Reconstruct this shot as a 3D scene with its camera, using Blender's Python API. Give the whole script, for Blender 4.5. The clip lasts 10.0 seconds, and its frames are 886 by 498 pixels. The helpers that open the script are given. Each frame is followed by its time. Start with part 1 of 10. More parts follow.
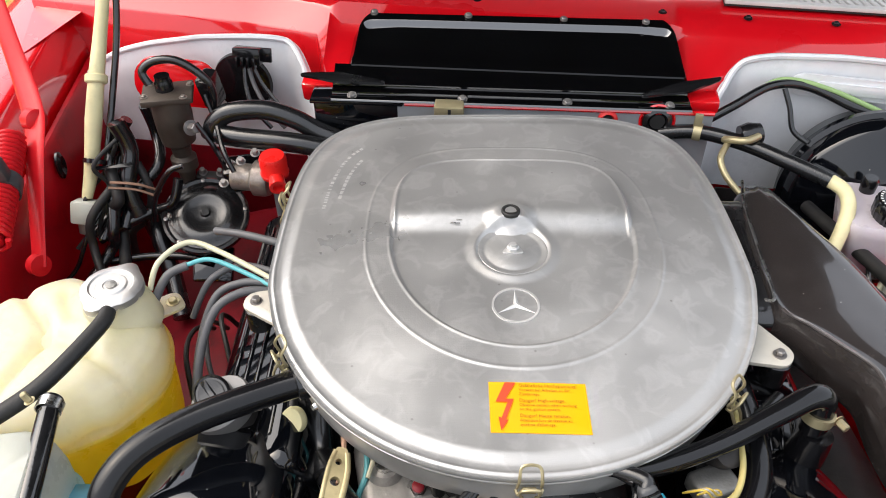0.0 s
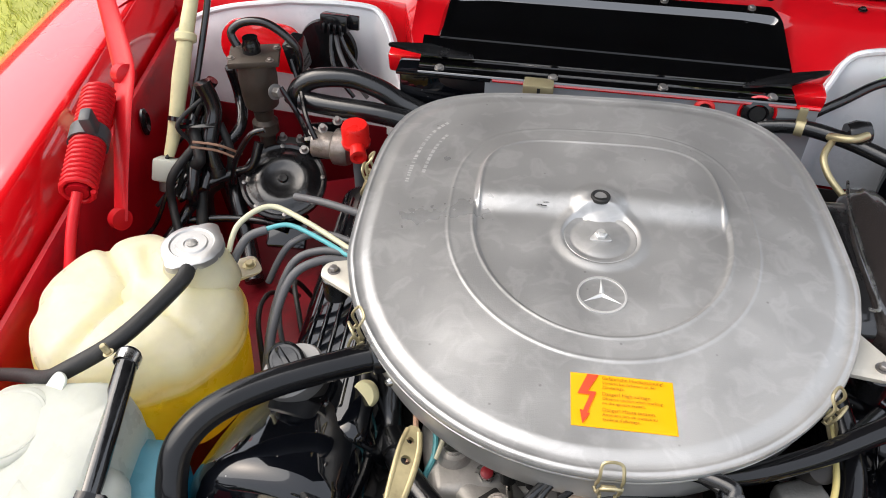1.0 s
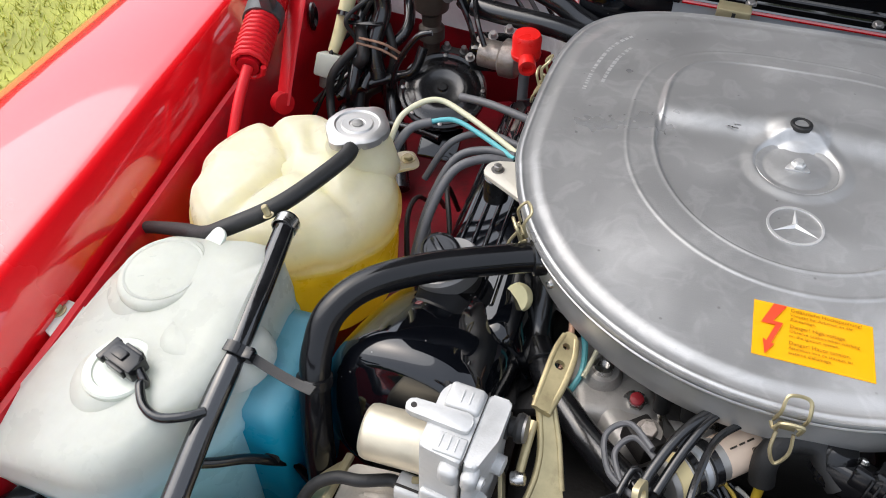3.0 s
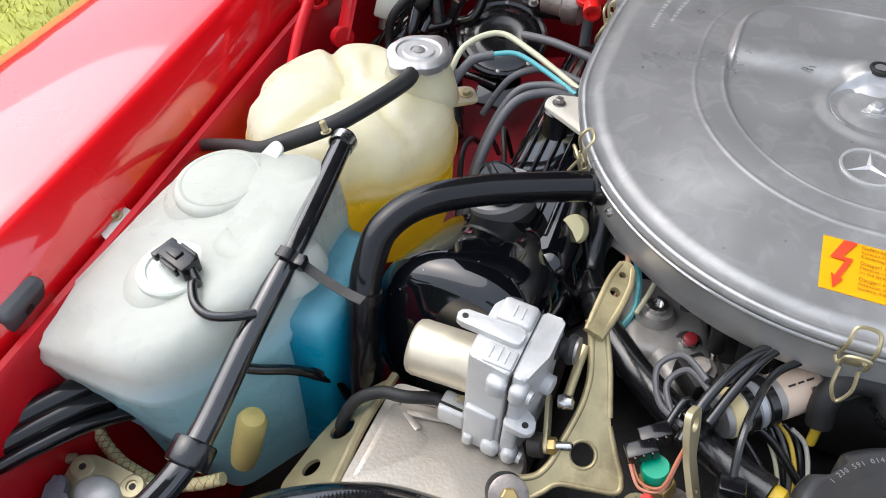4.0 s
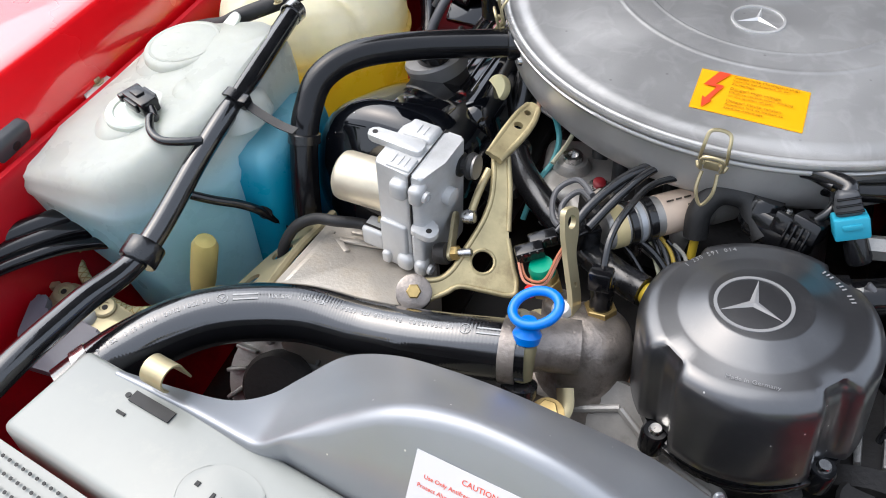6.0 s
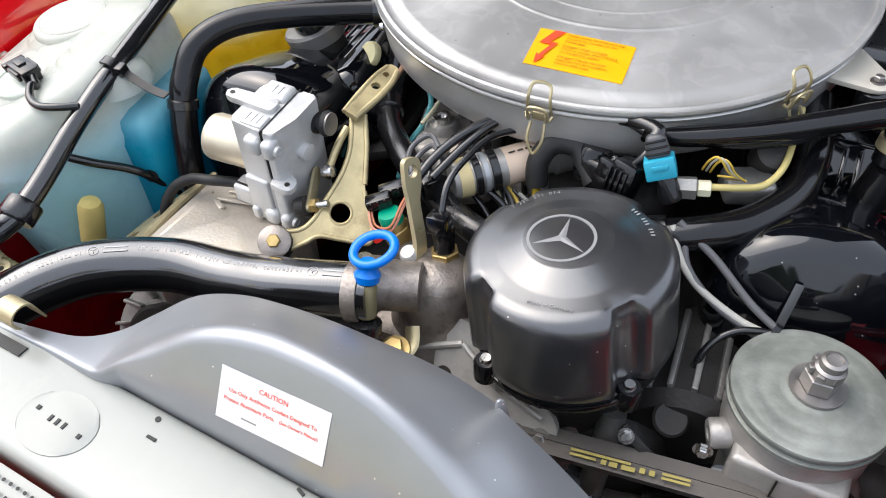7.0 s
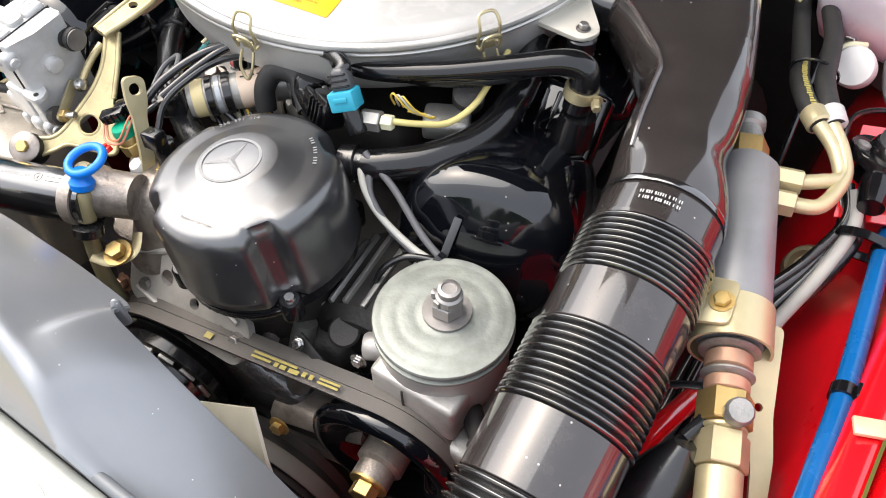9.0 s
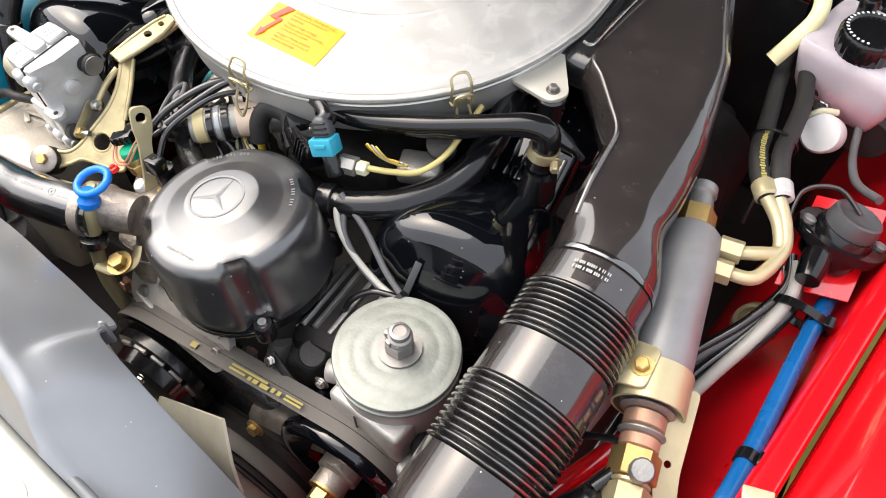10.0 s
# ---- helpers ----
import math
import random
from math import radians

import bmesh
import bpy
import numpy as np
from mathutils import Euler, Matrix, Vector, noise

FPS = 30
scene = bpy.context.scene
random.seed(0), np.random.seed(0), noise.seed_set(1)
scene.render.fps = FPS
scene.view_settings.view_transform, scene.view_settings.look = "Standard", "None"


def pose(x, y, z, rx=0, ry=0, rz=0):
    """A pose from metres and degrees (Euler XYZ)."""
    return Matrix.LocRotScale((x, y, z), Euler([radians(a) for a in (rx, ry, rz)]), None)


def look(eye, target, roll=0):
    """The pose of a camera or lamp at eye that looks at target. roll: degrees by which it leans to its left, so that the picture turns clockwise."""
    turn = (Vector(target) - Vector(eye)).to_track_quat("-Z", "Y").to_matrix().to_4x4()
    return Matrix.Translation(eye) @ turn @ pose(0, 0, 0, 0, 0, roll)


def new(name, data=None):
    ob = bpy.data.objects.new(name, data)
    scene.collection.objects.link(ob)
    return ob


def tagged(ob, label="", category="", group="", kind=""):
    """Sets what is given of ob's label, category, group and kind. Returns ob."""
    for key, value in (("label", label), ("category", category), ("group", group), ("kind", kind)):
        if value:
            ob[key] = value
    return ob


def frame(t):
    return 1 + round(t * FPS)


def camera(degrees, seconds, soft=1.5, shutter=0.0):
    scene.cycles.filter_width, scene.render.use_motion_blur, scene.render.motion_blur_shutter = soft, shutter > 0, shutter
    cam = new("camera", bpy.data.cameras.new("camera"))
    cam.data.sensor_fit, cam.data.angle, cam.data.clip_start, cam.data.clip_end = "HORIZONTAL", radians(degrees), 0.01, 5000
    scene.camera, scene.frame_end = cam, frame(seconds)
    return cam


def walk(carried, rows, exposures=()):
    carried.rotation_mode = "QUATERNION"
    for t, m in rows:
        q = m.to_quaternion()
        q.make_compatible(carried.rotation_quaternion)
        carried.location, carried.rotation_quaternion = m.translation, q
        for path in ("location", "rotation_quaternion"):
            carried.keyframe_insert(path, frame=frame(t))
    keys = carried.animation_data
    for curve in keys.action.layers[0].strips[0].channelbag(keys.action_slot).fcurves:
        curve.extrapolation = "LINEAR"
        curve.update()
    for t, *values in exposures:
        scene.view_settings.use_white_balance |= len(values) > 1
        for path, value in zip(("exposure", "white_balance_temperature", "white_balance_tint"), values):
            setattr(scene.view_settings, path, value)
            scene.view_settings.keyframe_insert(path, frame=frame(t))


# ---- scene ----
cam = camera(59.0, 10.0, soft=1.0)
METRES, EYE, TILT, LEAN, TURN = 0.9, 1.40, -40.0, 0.0, 0.0
ROWS = [
    (0.0, 0.0, 0.0, 0.0, -0.0, -0.0, 0.0),
    (0.5, -0.0174, 0.0157, -0.0019, 1.96, -0.63, -2.01),
    (1.0, -0.0303, 0.0246, -0.0044, 4.13, -1.45, -4.05),
    (1.5, -0.0463, 0.0319, -0.0155, 6.41, -2.32, -6.0),
    (2.0, -0.0658, 0.0398, -0.0338, 8.71, -3.23, -7.82),
    (2.5, -0.0772, 0.0516, -0.0555, 10.79, -4.07, -9.56),
    (4.0, -0.0825, 0.0636, -0.1426, 15.9, -6.53, -14.36),
    (4.5, -0.0554, 0.0652, -0.1726, 17.54, -7.32, -15.27),
    (5.0, -0.0326, 0.0553, -0.1999, 18.78, -7.74, -15.52),
    (6.5, 0.1526, -0.0029, -0.2587, 18.96, -7.11, -13.7),
    (7.0, 0.2219, -0.0015, -0.25, 18.54, -7.78, -13.24),
    (7.5, 0.3212, 0.0089, -0.2295, 18.48, -9.03, -13.2),
    (8.0, 0.3965, 0.0256, -0.2062, 19.12, -10.82, -13.75),
    (8.5, 0.4537, 0.0404, -0.185, 20.5, -12.85, -14.92),
    (9.0, 0.517, 0.0485, -0.1547, 22.23, -14.94, -16.45),
    (9.5, 0.5609, 0.0414, -0.1061, 24.34, -17.02, -18.08),
    (10.0, 0.5749, 0.0303, -0.0483, 26.66, -18.83, -19.58),
]
walk(cam, [(t, pose(0, 0, EYE, TILT, LEAN, TURN) @ pose(METRES * x, METRES * y, METRES * z, 90 + pitch, roll, yaw)) for t, x, y, z, yaw, pitch, roll in ROWS],
     exposures=[(0.0, 0.98, 6350, 10), (2.5, 0.74, 6100, 10), (4.5, 0.8, 5840, 10), (6.5, 0.88, 5900, 10), (7.5, 1.2, 6100, 10), (8.5, 1.44, 6280, 10), (9.4, 1.46, 6380, 10), (10.0, 1.36, 6460, 10)])

# ---- daylight: a bright, thinly overcast sky ----
world = bpy.data.worlds.new("daylight")
scene.world = world
world.use_nodes = True
_n = world.node_tree.nodes
_sky = _n.new("ShaderNodeTexSky")
_sky.sky_type = 'NISHITA'
_sky.sun_disc = False
_sky.sun_elevation = radians(55)
_sky.sun_rotation = radians(275)
_sky.dust_density = 9.0
_sky.air_density = 1.0
_sky.ozone_density = 0.3
_n["Background"].inputs["Strength"].default_value = 0.15
_haze = _n.new("ShaderNodeMix")  # thin high cloud evens out the sky
_haze.data_type = 'RGBA'
_haze.inputs[0].default_value = 0.6
_haze.inputs[7].default_value = (6.0, 6.1, 6.3, 1)
world.node_tree.links.new(_sky.outputs[0], _haze.inputs[6])
world.node_tree.links.new(_haze.outputs[2], _n["Background"].inputs["Color"])
_sun = new("sun", bpy.data.lights.new("sun", 'SUN'))
_sun.data.energy = 1.15
_sun.data.angle = radians(72)
_sun.data.color = (1.0, 0.96, 0.9)
_sun.matrix_world = look((-1.74, 0.65, 3.3), (0.0, 0.5, 0.8))


# ---- materials ----
def rgb(c, k=1.0):
    return (min(1, c[0] * k), min(1, c[1] * k), min(1, c[2] * k), 1)


def make(name, base, rough=0.5, metal=0.0, var=0.12, scale=18.0, bump=0.15, fine=350.0, coat=0.0, rvar=0.1, dirt=None, dirt_amount=0.0, dirt_scale=25.0, sss=0.0, aniso=0.0, spec=0.5, coat_ior=1.5, specks=0.0, coat_rough=0.05):
    """A painted, moulded or metal surface: mottling at two sizes, uneven gloss, fine relief, and dirt in patches."""
    m = bpy.data.materials.new(name)
    m.use_nodes = True
    nt = m.node_tree
    n, l = nt.nodes, nt.links
    b = n["Principled BSDF"]
    co = n.new("ShaderNodeTexCoord")
    big = n.new("ShaderNodeTexNoise")
    big.inputs["Scale"].default_value, big.inputs["Detail"].default_value, big.inputs["Roughness"].default_value = scale, 5, 0.6
    l.new(co.outputs["Object"], big.inputs["Vector"])
    ramp = n.new("ShaderNodeValToRGB")
    ramp.color_ramp.elements[0].position, ramp.color_ramp.elements[1].position = 0.3, 0.72
    ramp.color_ramp.elements[0].color, ramp.color_ramp.elements[1].color = rgb(base, 1 - var), rgb(base, 1 + var)
    l.new(big.outputs["Fac"], ramp.inputs[0])
    colour = ramp.outputs[0]
    tiny = n.new("ShaderNodeTexNoise")
    tiny.inputs["Scale"].default_value, tiny.inputs["Detail"].default_value = fine, 3
    l.new(co.outputs["Object"], tiny.inputs["Vector"])
    if dirt:
        d = n.new("ShaderNodeTexNoise")
        d.inputs["Scale"].default_value, d.inputs["Detail"].default_value, d.inputs["Roughness"].default_value = dirt_scale, 8, 0.7
        l.new(co.outputs["Object"], d.inputs["Vector"])
        dr = n.new("ShaderNodeMapRange")
        dr.inputs[1].default_value, dr.inputs[2].default_value = 0.52, 0.72
        dr.inputs[3].default_value, dr.inputs[4].default_value = 0.0, dirt_amount
        l.new(d.outputs["Fac"], dr.inputs[0])
        mix = n.new("ShaderNodeMix")
        mix.data_type = 'RGBA'
        l.new(dr.outputs[0], mix.inputs[0])
        l.new(colour, mix.inputs[6])
        mix.inputs[7].default_value = rgb(dirt)
        colour = mix.outputs[2]
    if specks:
        # scattered dust grains
        vo = n.new("ShaderNodeTexVoronoi")
        vo.inputs["Scale"].default_value = 130
        l.new(co.outputs["Object"], vo.inputs["Vector"])
        near = n.new("ShaderNodeMath")
        near.operation = 'LESS_THAN'
        near.inputs[1].default_value = 0.085
        l.new(vo.outputs["Distance"], near.inputs[0])
        few = n.new("ShaderNodeSeparateColor")
        l.new(vo.outputs["Color"], few.inputs[0])
        pick = n.new("ShaderNodeMath")
        pick.operation = 'LESS_THAN'
        pick.inputs[1].default_value = 0.11
        l.new(few.outputs[0], pick.inputs[0])
        both = n.new("ShaderNodeMath")
        both.operation = 'MULTIPLY'
        l.new(near.outputs[0], both.inputs[0])
        l.new(pick.outputs[0], both.inputs[1])
        amt = n.new("ShaderNodeMath")
        amt.operation = 'MULTIPLY'
        amt.inputs[1].default_value = specks
        l.new(both.outputs[0], amt.inputs[0])
        sm = n.new("ShaderNodeMix")
        sm.data_type = 'RGBA'
        l.new(amt.outputs[0], sm.inputs[0])
        l.new(colour, sm.inputs[6])
        sm.inputs[7].default_value = (0.75, 0.72, 0.68, 1)
        colour = sm.outputs[2]
        l.new(amt.outputs[0], b.inputs["Sheen Weight"])
    l.new(colour, b.inputs["Base Color"])
    rr = n.new("ShaderNodeMapRange")
    rr.inputs[1].default_value, rr.inputs[2].default_value = 0.3, 0.7
    rr.inputs[3].default_value, rr.inputs[4].default_value = max(0.02, rough - rvar), min(1, rough + rvar)
    l.new(big.outputs["Fac"], rr.inputs[0])
    l.new(rr.outputs[0], b.inputs["Roughness"])
    b.inputs["Metallic"].default_value = metal
    b.inputs["Coat Weight"].default_value = coat
    b.inputs["Coat Roughness"].default_value = coat_rough
    b.inputs["Coat IOR"].default_value = coat_ior
    b.inputs["Specular IOR Level"].default_value = spec
    b.inputs["Anisotropic"].default_value = aniso
    if sss:
        b.inputs["Subsurface Weight"].default_value = sss
        b.inputs["Subsurface Radius"].default_value = (0.012, 0.012, 0.01)
        b.inputs["Subsurface Scale"].default_value = 1.0
    if bump:
        bp = n.new("ShaderNodeBump")
        bp.inputs["Strength"].default_value = bump
        bp.inputs["Distance"].default_value = 0.0006
        l.new(tiny.outputs["Fac"], bp.inputs["Height"])
        l.new(bp.outputs[0], b.inputs["Normal"])
    return m


def filled(name, upper, lower, level, soft=0.012, rough=0.32, sss=0.6, depth=1.5, slope=0.0, through_wall=0.25):
    """Milky plastic of a bottle with a coloured liquid standing inside up to a level."""
    m = make(name, upper, rough, var=0.09, scale=16, bump=0.5, fine=90, rvar=0.12, sss=sss, dirt=(upper[0] * 0.8, upper[1] * 0.72, upper[2] * 0.55), dirt_amount=0.2, dirt_scale=12)
    n, l = m.node_tree.nodes, m.node_tree.links
    b = n["Principled BSDF"]
    b.inputs["Subsurface Scale"].default_value = depth
    old = b.inputs["Base Color"].links[0].from_socket
    geo = n.new("ShaderNodeNewGeometry")
    sep = n.new("ShaderNodeSeparateXYZ")
    l.new(geo.outputs["Position"], sep.inputs[0])
    mr = n.new("ShaderNodeMapRange")
    mr.interpolation_type = 'SMOOTHSTEP'
    mr.inputs[1].default_value, mr.inputs[2].default_value = level - soft + slope * 0.415, level + soft + slope * 0.415
    mr.inputs[3].default_value, mr.inputs[4].default_value = 1.0, 0.0
    lean = n.new("ShaderNodeMath")
    lean.operation = 'MULTIPLY_ADD'
    lean.inputs[1].default_value = -slope
    l.new(sep.outputs[0], lean.inputs[0])
    l.new(sep.outputs[2], lean.inputs[2])
    l.new(lean.outputs[0], mr.inputs[0])
    mix = n.new("ShaderNodeMix")
    mix.data_type = 'RGBA'
    l.new(mr.outputs[0], mix.inputs[0])
    l.new(old, mix.inputs[6])
    mix.inputs[7].default_value = rgb(lower)
    l.new(mix.outputs[2], b.inputs["Base Color"])
    # light that comes through the wall
    tr = n.new("ShaderNodeBsdfTranslucent")
    l.new(mix.outputs[2], tr.inputs["Color"])
    ms = n.new("ShaderNodeMixShader")
    ms.inputs[0].default_value = through_wall
    l.new(b.outputs[0], ms.inputs[1])
    l.new(tr.outputs[0], ms.inputs[2])
    l.new(ms.outputs[0], n["Material Output"].inputs["Surface"])
    return m


RED = make("red_car_paint", (0.75, 0.004, 0.009), 0.25, var=0.05, scale=3, bump=0.02, coat=1.0, coat_ior=1.85, rvar=0.04)
# bay red with a base lowered for the shade inside the wing, and dirt patches
RED_SHADED = make("shaded_red_bay_paint", (0.42, 0.003, 0.010), 0.38, var=0.2, scale=9, bump=0.08, spec=0.2, coat=0.25, coat_ior=1.4, dirt=(0.06, 0.008, 0.01), dirt_amount=0.6, dirt_scale=10)
RED_BAY = make("red_body_paint", (0.62, 0.004, 0.010), 0.3, var=0.08, scale=4, bump=0.03, spec=0.2, coat=0.9, coat_ior=1.7, rvar=0.05, dirt=(0.3, 0.006, 0.01), dirt_amount=0.3, dirt_scale=8)
# body red darkened to stand for shade low in the bay, plus grime patches
RED_SHADE_GRIME = make("shaded_grimy_red_paint", (0.14, 0.003, 0.008), 0.45, var=0.3, scale=9, bump=0.15, spec=0.2, dirt=(0.02, 0.008, 0.008), dirt_amount=0.8, dirt_scale=12)
RED_PLASTIC = make("red_plastic", (0.72, 0.015, 0.012), 0.35, var=0.08)
GLOSS = make("black_enamel", (0.0025, 0.003, 0.0045), 0.07, var=0.3, bump=0.01, specks=0.3, coat=1.0, coat_ior=1.5, spec=0.2, rvar=0.03, dirt=(0.014, 0.013, 0.014), dirt_amount=0.1, dirt_scale=60)
RUBBER = make("black_rubber", (0.008, 0.008, 0.009), 0.24, var=0.25, bump=0.2, fine=500, rvar=0.08, spec=0.6, coat=0.3, coat_ior=1.5, coat_rough=0.12, dirt=(0.025, 0.034, 0.033), dirt_amount=0.25)
BELT = make("worn_belt_rubber", (0.10, 0.09, 0.08), 0.55, var=0.2, bump=0.4, fine=500, dirt=(0.09, 0.08, 0.065), dirt_amount=0.4)
RUBBER_MATT = make("dull_rubber", (0.014, 0.0137, 0.0135), 0.6, var=0.25, bump=0.45, fine=450, dirt=(0.06, 0.057, 0.054), dirt_amount=0.3)
COVER = make("black_stoved_enamel", (0.0012, 0.0013, 0.0018), 0.1, var=0.3, bump=0.008, coat=1.0, coat_ior=2.3, spec=0.2, rvar=0.03, coat_rough=0.04)
HOSE = make("glossy_hose_rubber", (0.005, 0.005, 0.006), 0.2, var=0.25, bump=0.1, fine=400, rvar=0.06, spec=0.3, coat=0.25, coat_ior=1.45, dirt=(0.02, 0.02, 0.02), dirt_amount=0.12)
PLASTIC = make("black_plastic", (0.006, 0.006, 0.007), 0.16, spec=0.35, coat=0.3, coat_ior=1.5, var=0.2, bump=0.1, fine=700, rvar=0.07, dirt=(0.025, 0.025, 0.025), dirt_amount=0.12)
RIBBED_HOSE = make("glossy_hose_rubber_large", (0.007, 0.007, 0.008), 0.2, var=0.3, bump=0.12, fine=400, rvar=0.07, spec=0.7, coat=0.9, coat_ior=1.75, coat_rough=0.08, dirt=(0.03, 0.03, 0.03), dirt_amount=0.2)
WRAPPED = make("wrapped_tube_plastic", (0.012, 0.012, 0.013), 0.12, spec=0.6, coat=0.7, coat_ior=1.55, var=0.3, scale=60, bump=0.3, fine=160, rvar=0.06)
SATIN = make("satin_black_cap", (0.024, 0.024, 0.026), 0.34, specks=0.6, var=0.15, bump=0.05, fine=1400, rvar=0.06, spec=0.7, coat=0.9, coat_ior=1.8, coat_rough=0.22, dirt=(0.06, 0.06, 0.06), dirt_amount=0.3, dirt_scale=80)
DUCT = make("glossy_dark_plastic", (0.046, 0.039, 0.038), 0.24, specks=1.0, var=0.1, bump=0.02, fine=900, rvar=0.05, spec=0.7, coat=0.9, coat_ior=1.7, coat_rough=0.14, dirt=(0.085, 0.07, 0.063), dirt_amount=0.25, dirt_scale=110)
DUCT_SIDE = make("dull_dark_plastic", (0.012, 0.012, 0.013), 0.28, var=0.2, bump=0.05, fine=900, coat=0.6, coat_ior=1.6)
DUCT_BODY = make("dusty_dark_plastic", (0.026, 0.022, 0.021), 0.2, specks=0.45, var=0.12, bump=0.03, fine=900, rvar=0.06, spec=0.3, coat=0.9, coat_ior=1.6, dirt=(0.07, 0.06, 0.057), dirt_amount=0.3, dirt_scale=60)
DUCT_RIB = make("glossy_dark_ribs", (0.014, 0.013, 0.013), 0.12, spec=1.0, coat=0.9, coat_ior=1.8, var=0.1, bump=0.02, fine=900)
GREY_PLASTIC = make("grey_plastic", (0.13, 0.14, 0.15), 0.42, var=0.1)
CAST = make("cast_aluminium", (0.3, 0.295, 0.28), 0.48, metal=0.75, var=0.2, scale=35, bump=0.7, fine=420, dirt=(0.1, 0.085, 0.06), dirt_amount=0.55, dirt_scale=22)
GRIMY = make("grimy_cast_aluminium", (0.30, 0.265, 0.235), 0.38, metal=0.6, var=0.35, scale=35, bump=0.7, fine=420, dirt=(0.05, 0.035, 0.025), dirt_amount=0.8, dirt_scale=30)
CAST_CLEAN = make("clean_cast_aluminium", (0.53, 0.53, 0.52), 0.45, metal=0.25, var=0.12, scale=40, bump=0.25, fine=600, dirt=(0.25, 0.24, 0.2), dirt_amount=0.3)
PALE_CAST = make("pale_timing_casting", (0.46, 0.44, 0.41), 0.42, metal=0.4, var=0.2, scale=30, bump=0.4, dirt=(0.16, 0.13, 0.1), dirt_amount=0.5, dirt_scale=26)
CAST_DARK = make("oily_cast_iron", (0.035, 0.032, 0.03), 0.55, metal=0.4, var=0.35, bump=0.7, fine=300, dirt=(0.02, 0.018, 0.016), dirt_amount=0.7)
STEEL = make("bright_steel", (0.6, 0.59, 0.57), 0.26, metal=1.0, var=0.1, scale=60)
DULL_STEEL = make("dull_steel", (0.3, 0.285, 0.275), 0.42, metal=0.85, var=0.15, scale=60, dirt=(0.22, 0.21, 0.2), dirt_amount=0.5)
ZINC = make("yellow_passivated_zinc", (0.46, 0.4, 0.24), 0.42, metal=0.65, var=0.14, scale=40, bump=0.12, dirt=(0.42, 0.33, 0.2), dirt_amount=0.5)
PALE_GOLD = make("pale_gold_zinc", (0.47, 0.41, 0.25), 0.38, metal=0.45, var=0.12, scale=30, dirt=(0.45, 0.36, 0.2), dirt_amount=0.35, dirt_scale=30)
BRASS = make("brass", (0.55, 0.4, 0.16), 0.38, metal=0.85, var=0.25, scale=50, dirt=(0.28, 0.15, 0.06), dirt_amount=0.6)
COPPER = make("weathered_copper", (0.42, 0.25, 0.17), 0.5, metal=0.6, var=0.3, dirt=(0.22, 0.18, 0.13), dirt_amount=0.7)
BRACKET = make("aged_yellow_zinc", (0.50, 0.42, 0.23), 0.4, metal=0.55, var=0.25, scale=30, bump=0.15, dirt=(0.2, 0.13, 0.07), dirt_amount=0.75, dirt_scale=24)
SILVER_PAINT = make("silver_painted_steel", (0.42, 0.44, 0.46), 0.4, metal=0.35, var=0.06, bump=0.06)
CREAM = make("pale_grey_green_paint", (0.275, 0.285, 0.262), 0.38, var=0.08, scale=8, bump=0.06, coat=0.2, dirt=(0.4, 0.38, 0.32), dirt_amount=0.35, dirt_scale=14)
SHROUD = make("fan_shroud_plastic", (0.29, 0.30, 0.315), 0.34, metal=0.5, specks=0.7, var=0.1, scale=6, bump=0.05, fine=800, rvar=0.06, dirt=(0.3, 0.3, 0.3), dirt_amount=0.15, dirt_scale=130)
PAD = make("silver_white_insulation", (0.74, 0.755, 0.78), 0.42, metal=0.15, var=0.12, scale=9, bump=0.2, fine=150, dirt=(0.26, 0.27, 0.29), dirt_amount=0.5, dirt_scale=9)
MILKY_CAP = make("milky_plastic", (0.57, 0.6, 0.53), 0.35, var=0.05, sss=0.3)
MILKY_BLUE = filled("washer_bottle_plastic", (0.70, 0.715, 0.645), (0.48, 0.83, 0.95), 0.772, soft=0.03, sss=0.4, slope=0.33, through_wall=0.45)
BLUE_COLUMN = filled("washer_column_plastic", (0.42, 0.70, 0.76), (0.03, 0.46, 0.66), 0.80, soft=0.03, sss=0.4, slope=0.0, through_wall=0.45)
YELLOW_TANK = filled("coolant_tank_plastic", (0.92, 0.895, 0.68), (0.97, 0.72, 0.03), 0.797, soft=0.022, sss=0.9, depth=4.0, through_wall=0.45)
PINK_RES = filled("brake_fluid_plastic", (0.70, 0.64, 0.68), (0.74, 0.50, 0.55), 0.80)
BLUE = make("blue_plastic", (0.006, 0.18, 0.7), 0.3, var=0.1)
CYAN = make("turquoise_plastic", (0.03, 0.31, 0.44), 0.4, var=0.1)
GREEN = make("green_plastic", (0.0, 0.3, 0.17), 0.4)
YELLOW = make("yellow_plastic", (0.6, 0.42, 0.03), 0.45)
ORANGE_LABEL = make("orange_yellow_label", (0.82, 0.38, 0.0), 0.35, var=0.03, bump=0.02)
RED_INK = make("red_ink", (0.7, 0.06, 0.02), 0.4, bump=0)
BLACK_INK = make("black_ink", (0.03, 0.02, 0.01), 0.5, bump=0)
WHITE_INK = make("white_ink", (0.7, 0.7, 0.68), 0.5, bump=0)
YELLOW_INK = make("yellow_ink", (0.36, 0.3, 0.08), 0.6, bump=0)
PALE_PRINT = make("pale_moulded_print", (0.4, 0.4, 0.39), 0.5, bump=0)
GREY_INK = make("grey_ink", (0.22, 0.22, 0.22), 0.6, bump=0)
WHITE_LABEL = make("white_label", (0.62, 0.61, 0.62), 0.4, var=0.03, bump=0.02)
CREAM_WIRE = make("cream_wire", (0.62, 0.6, 0.42), 0.45)
TEAL_WIRE = make("teal_wire", (0.12, 0.42, 0.45), 0.45)
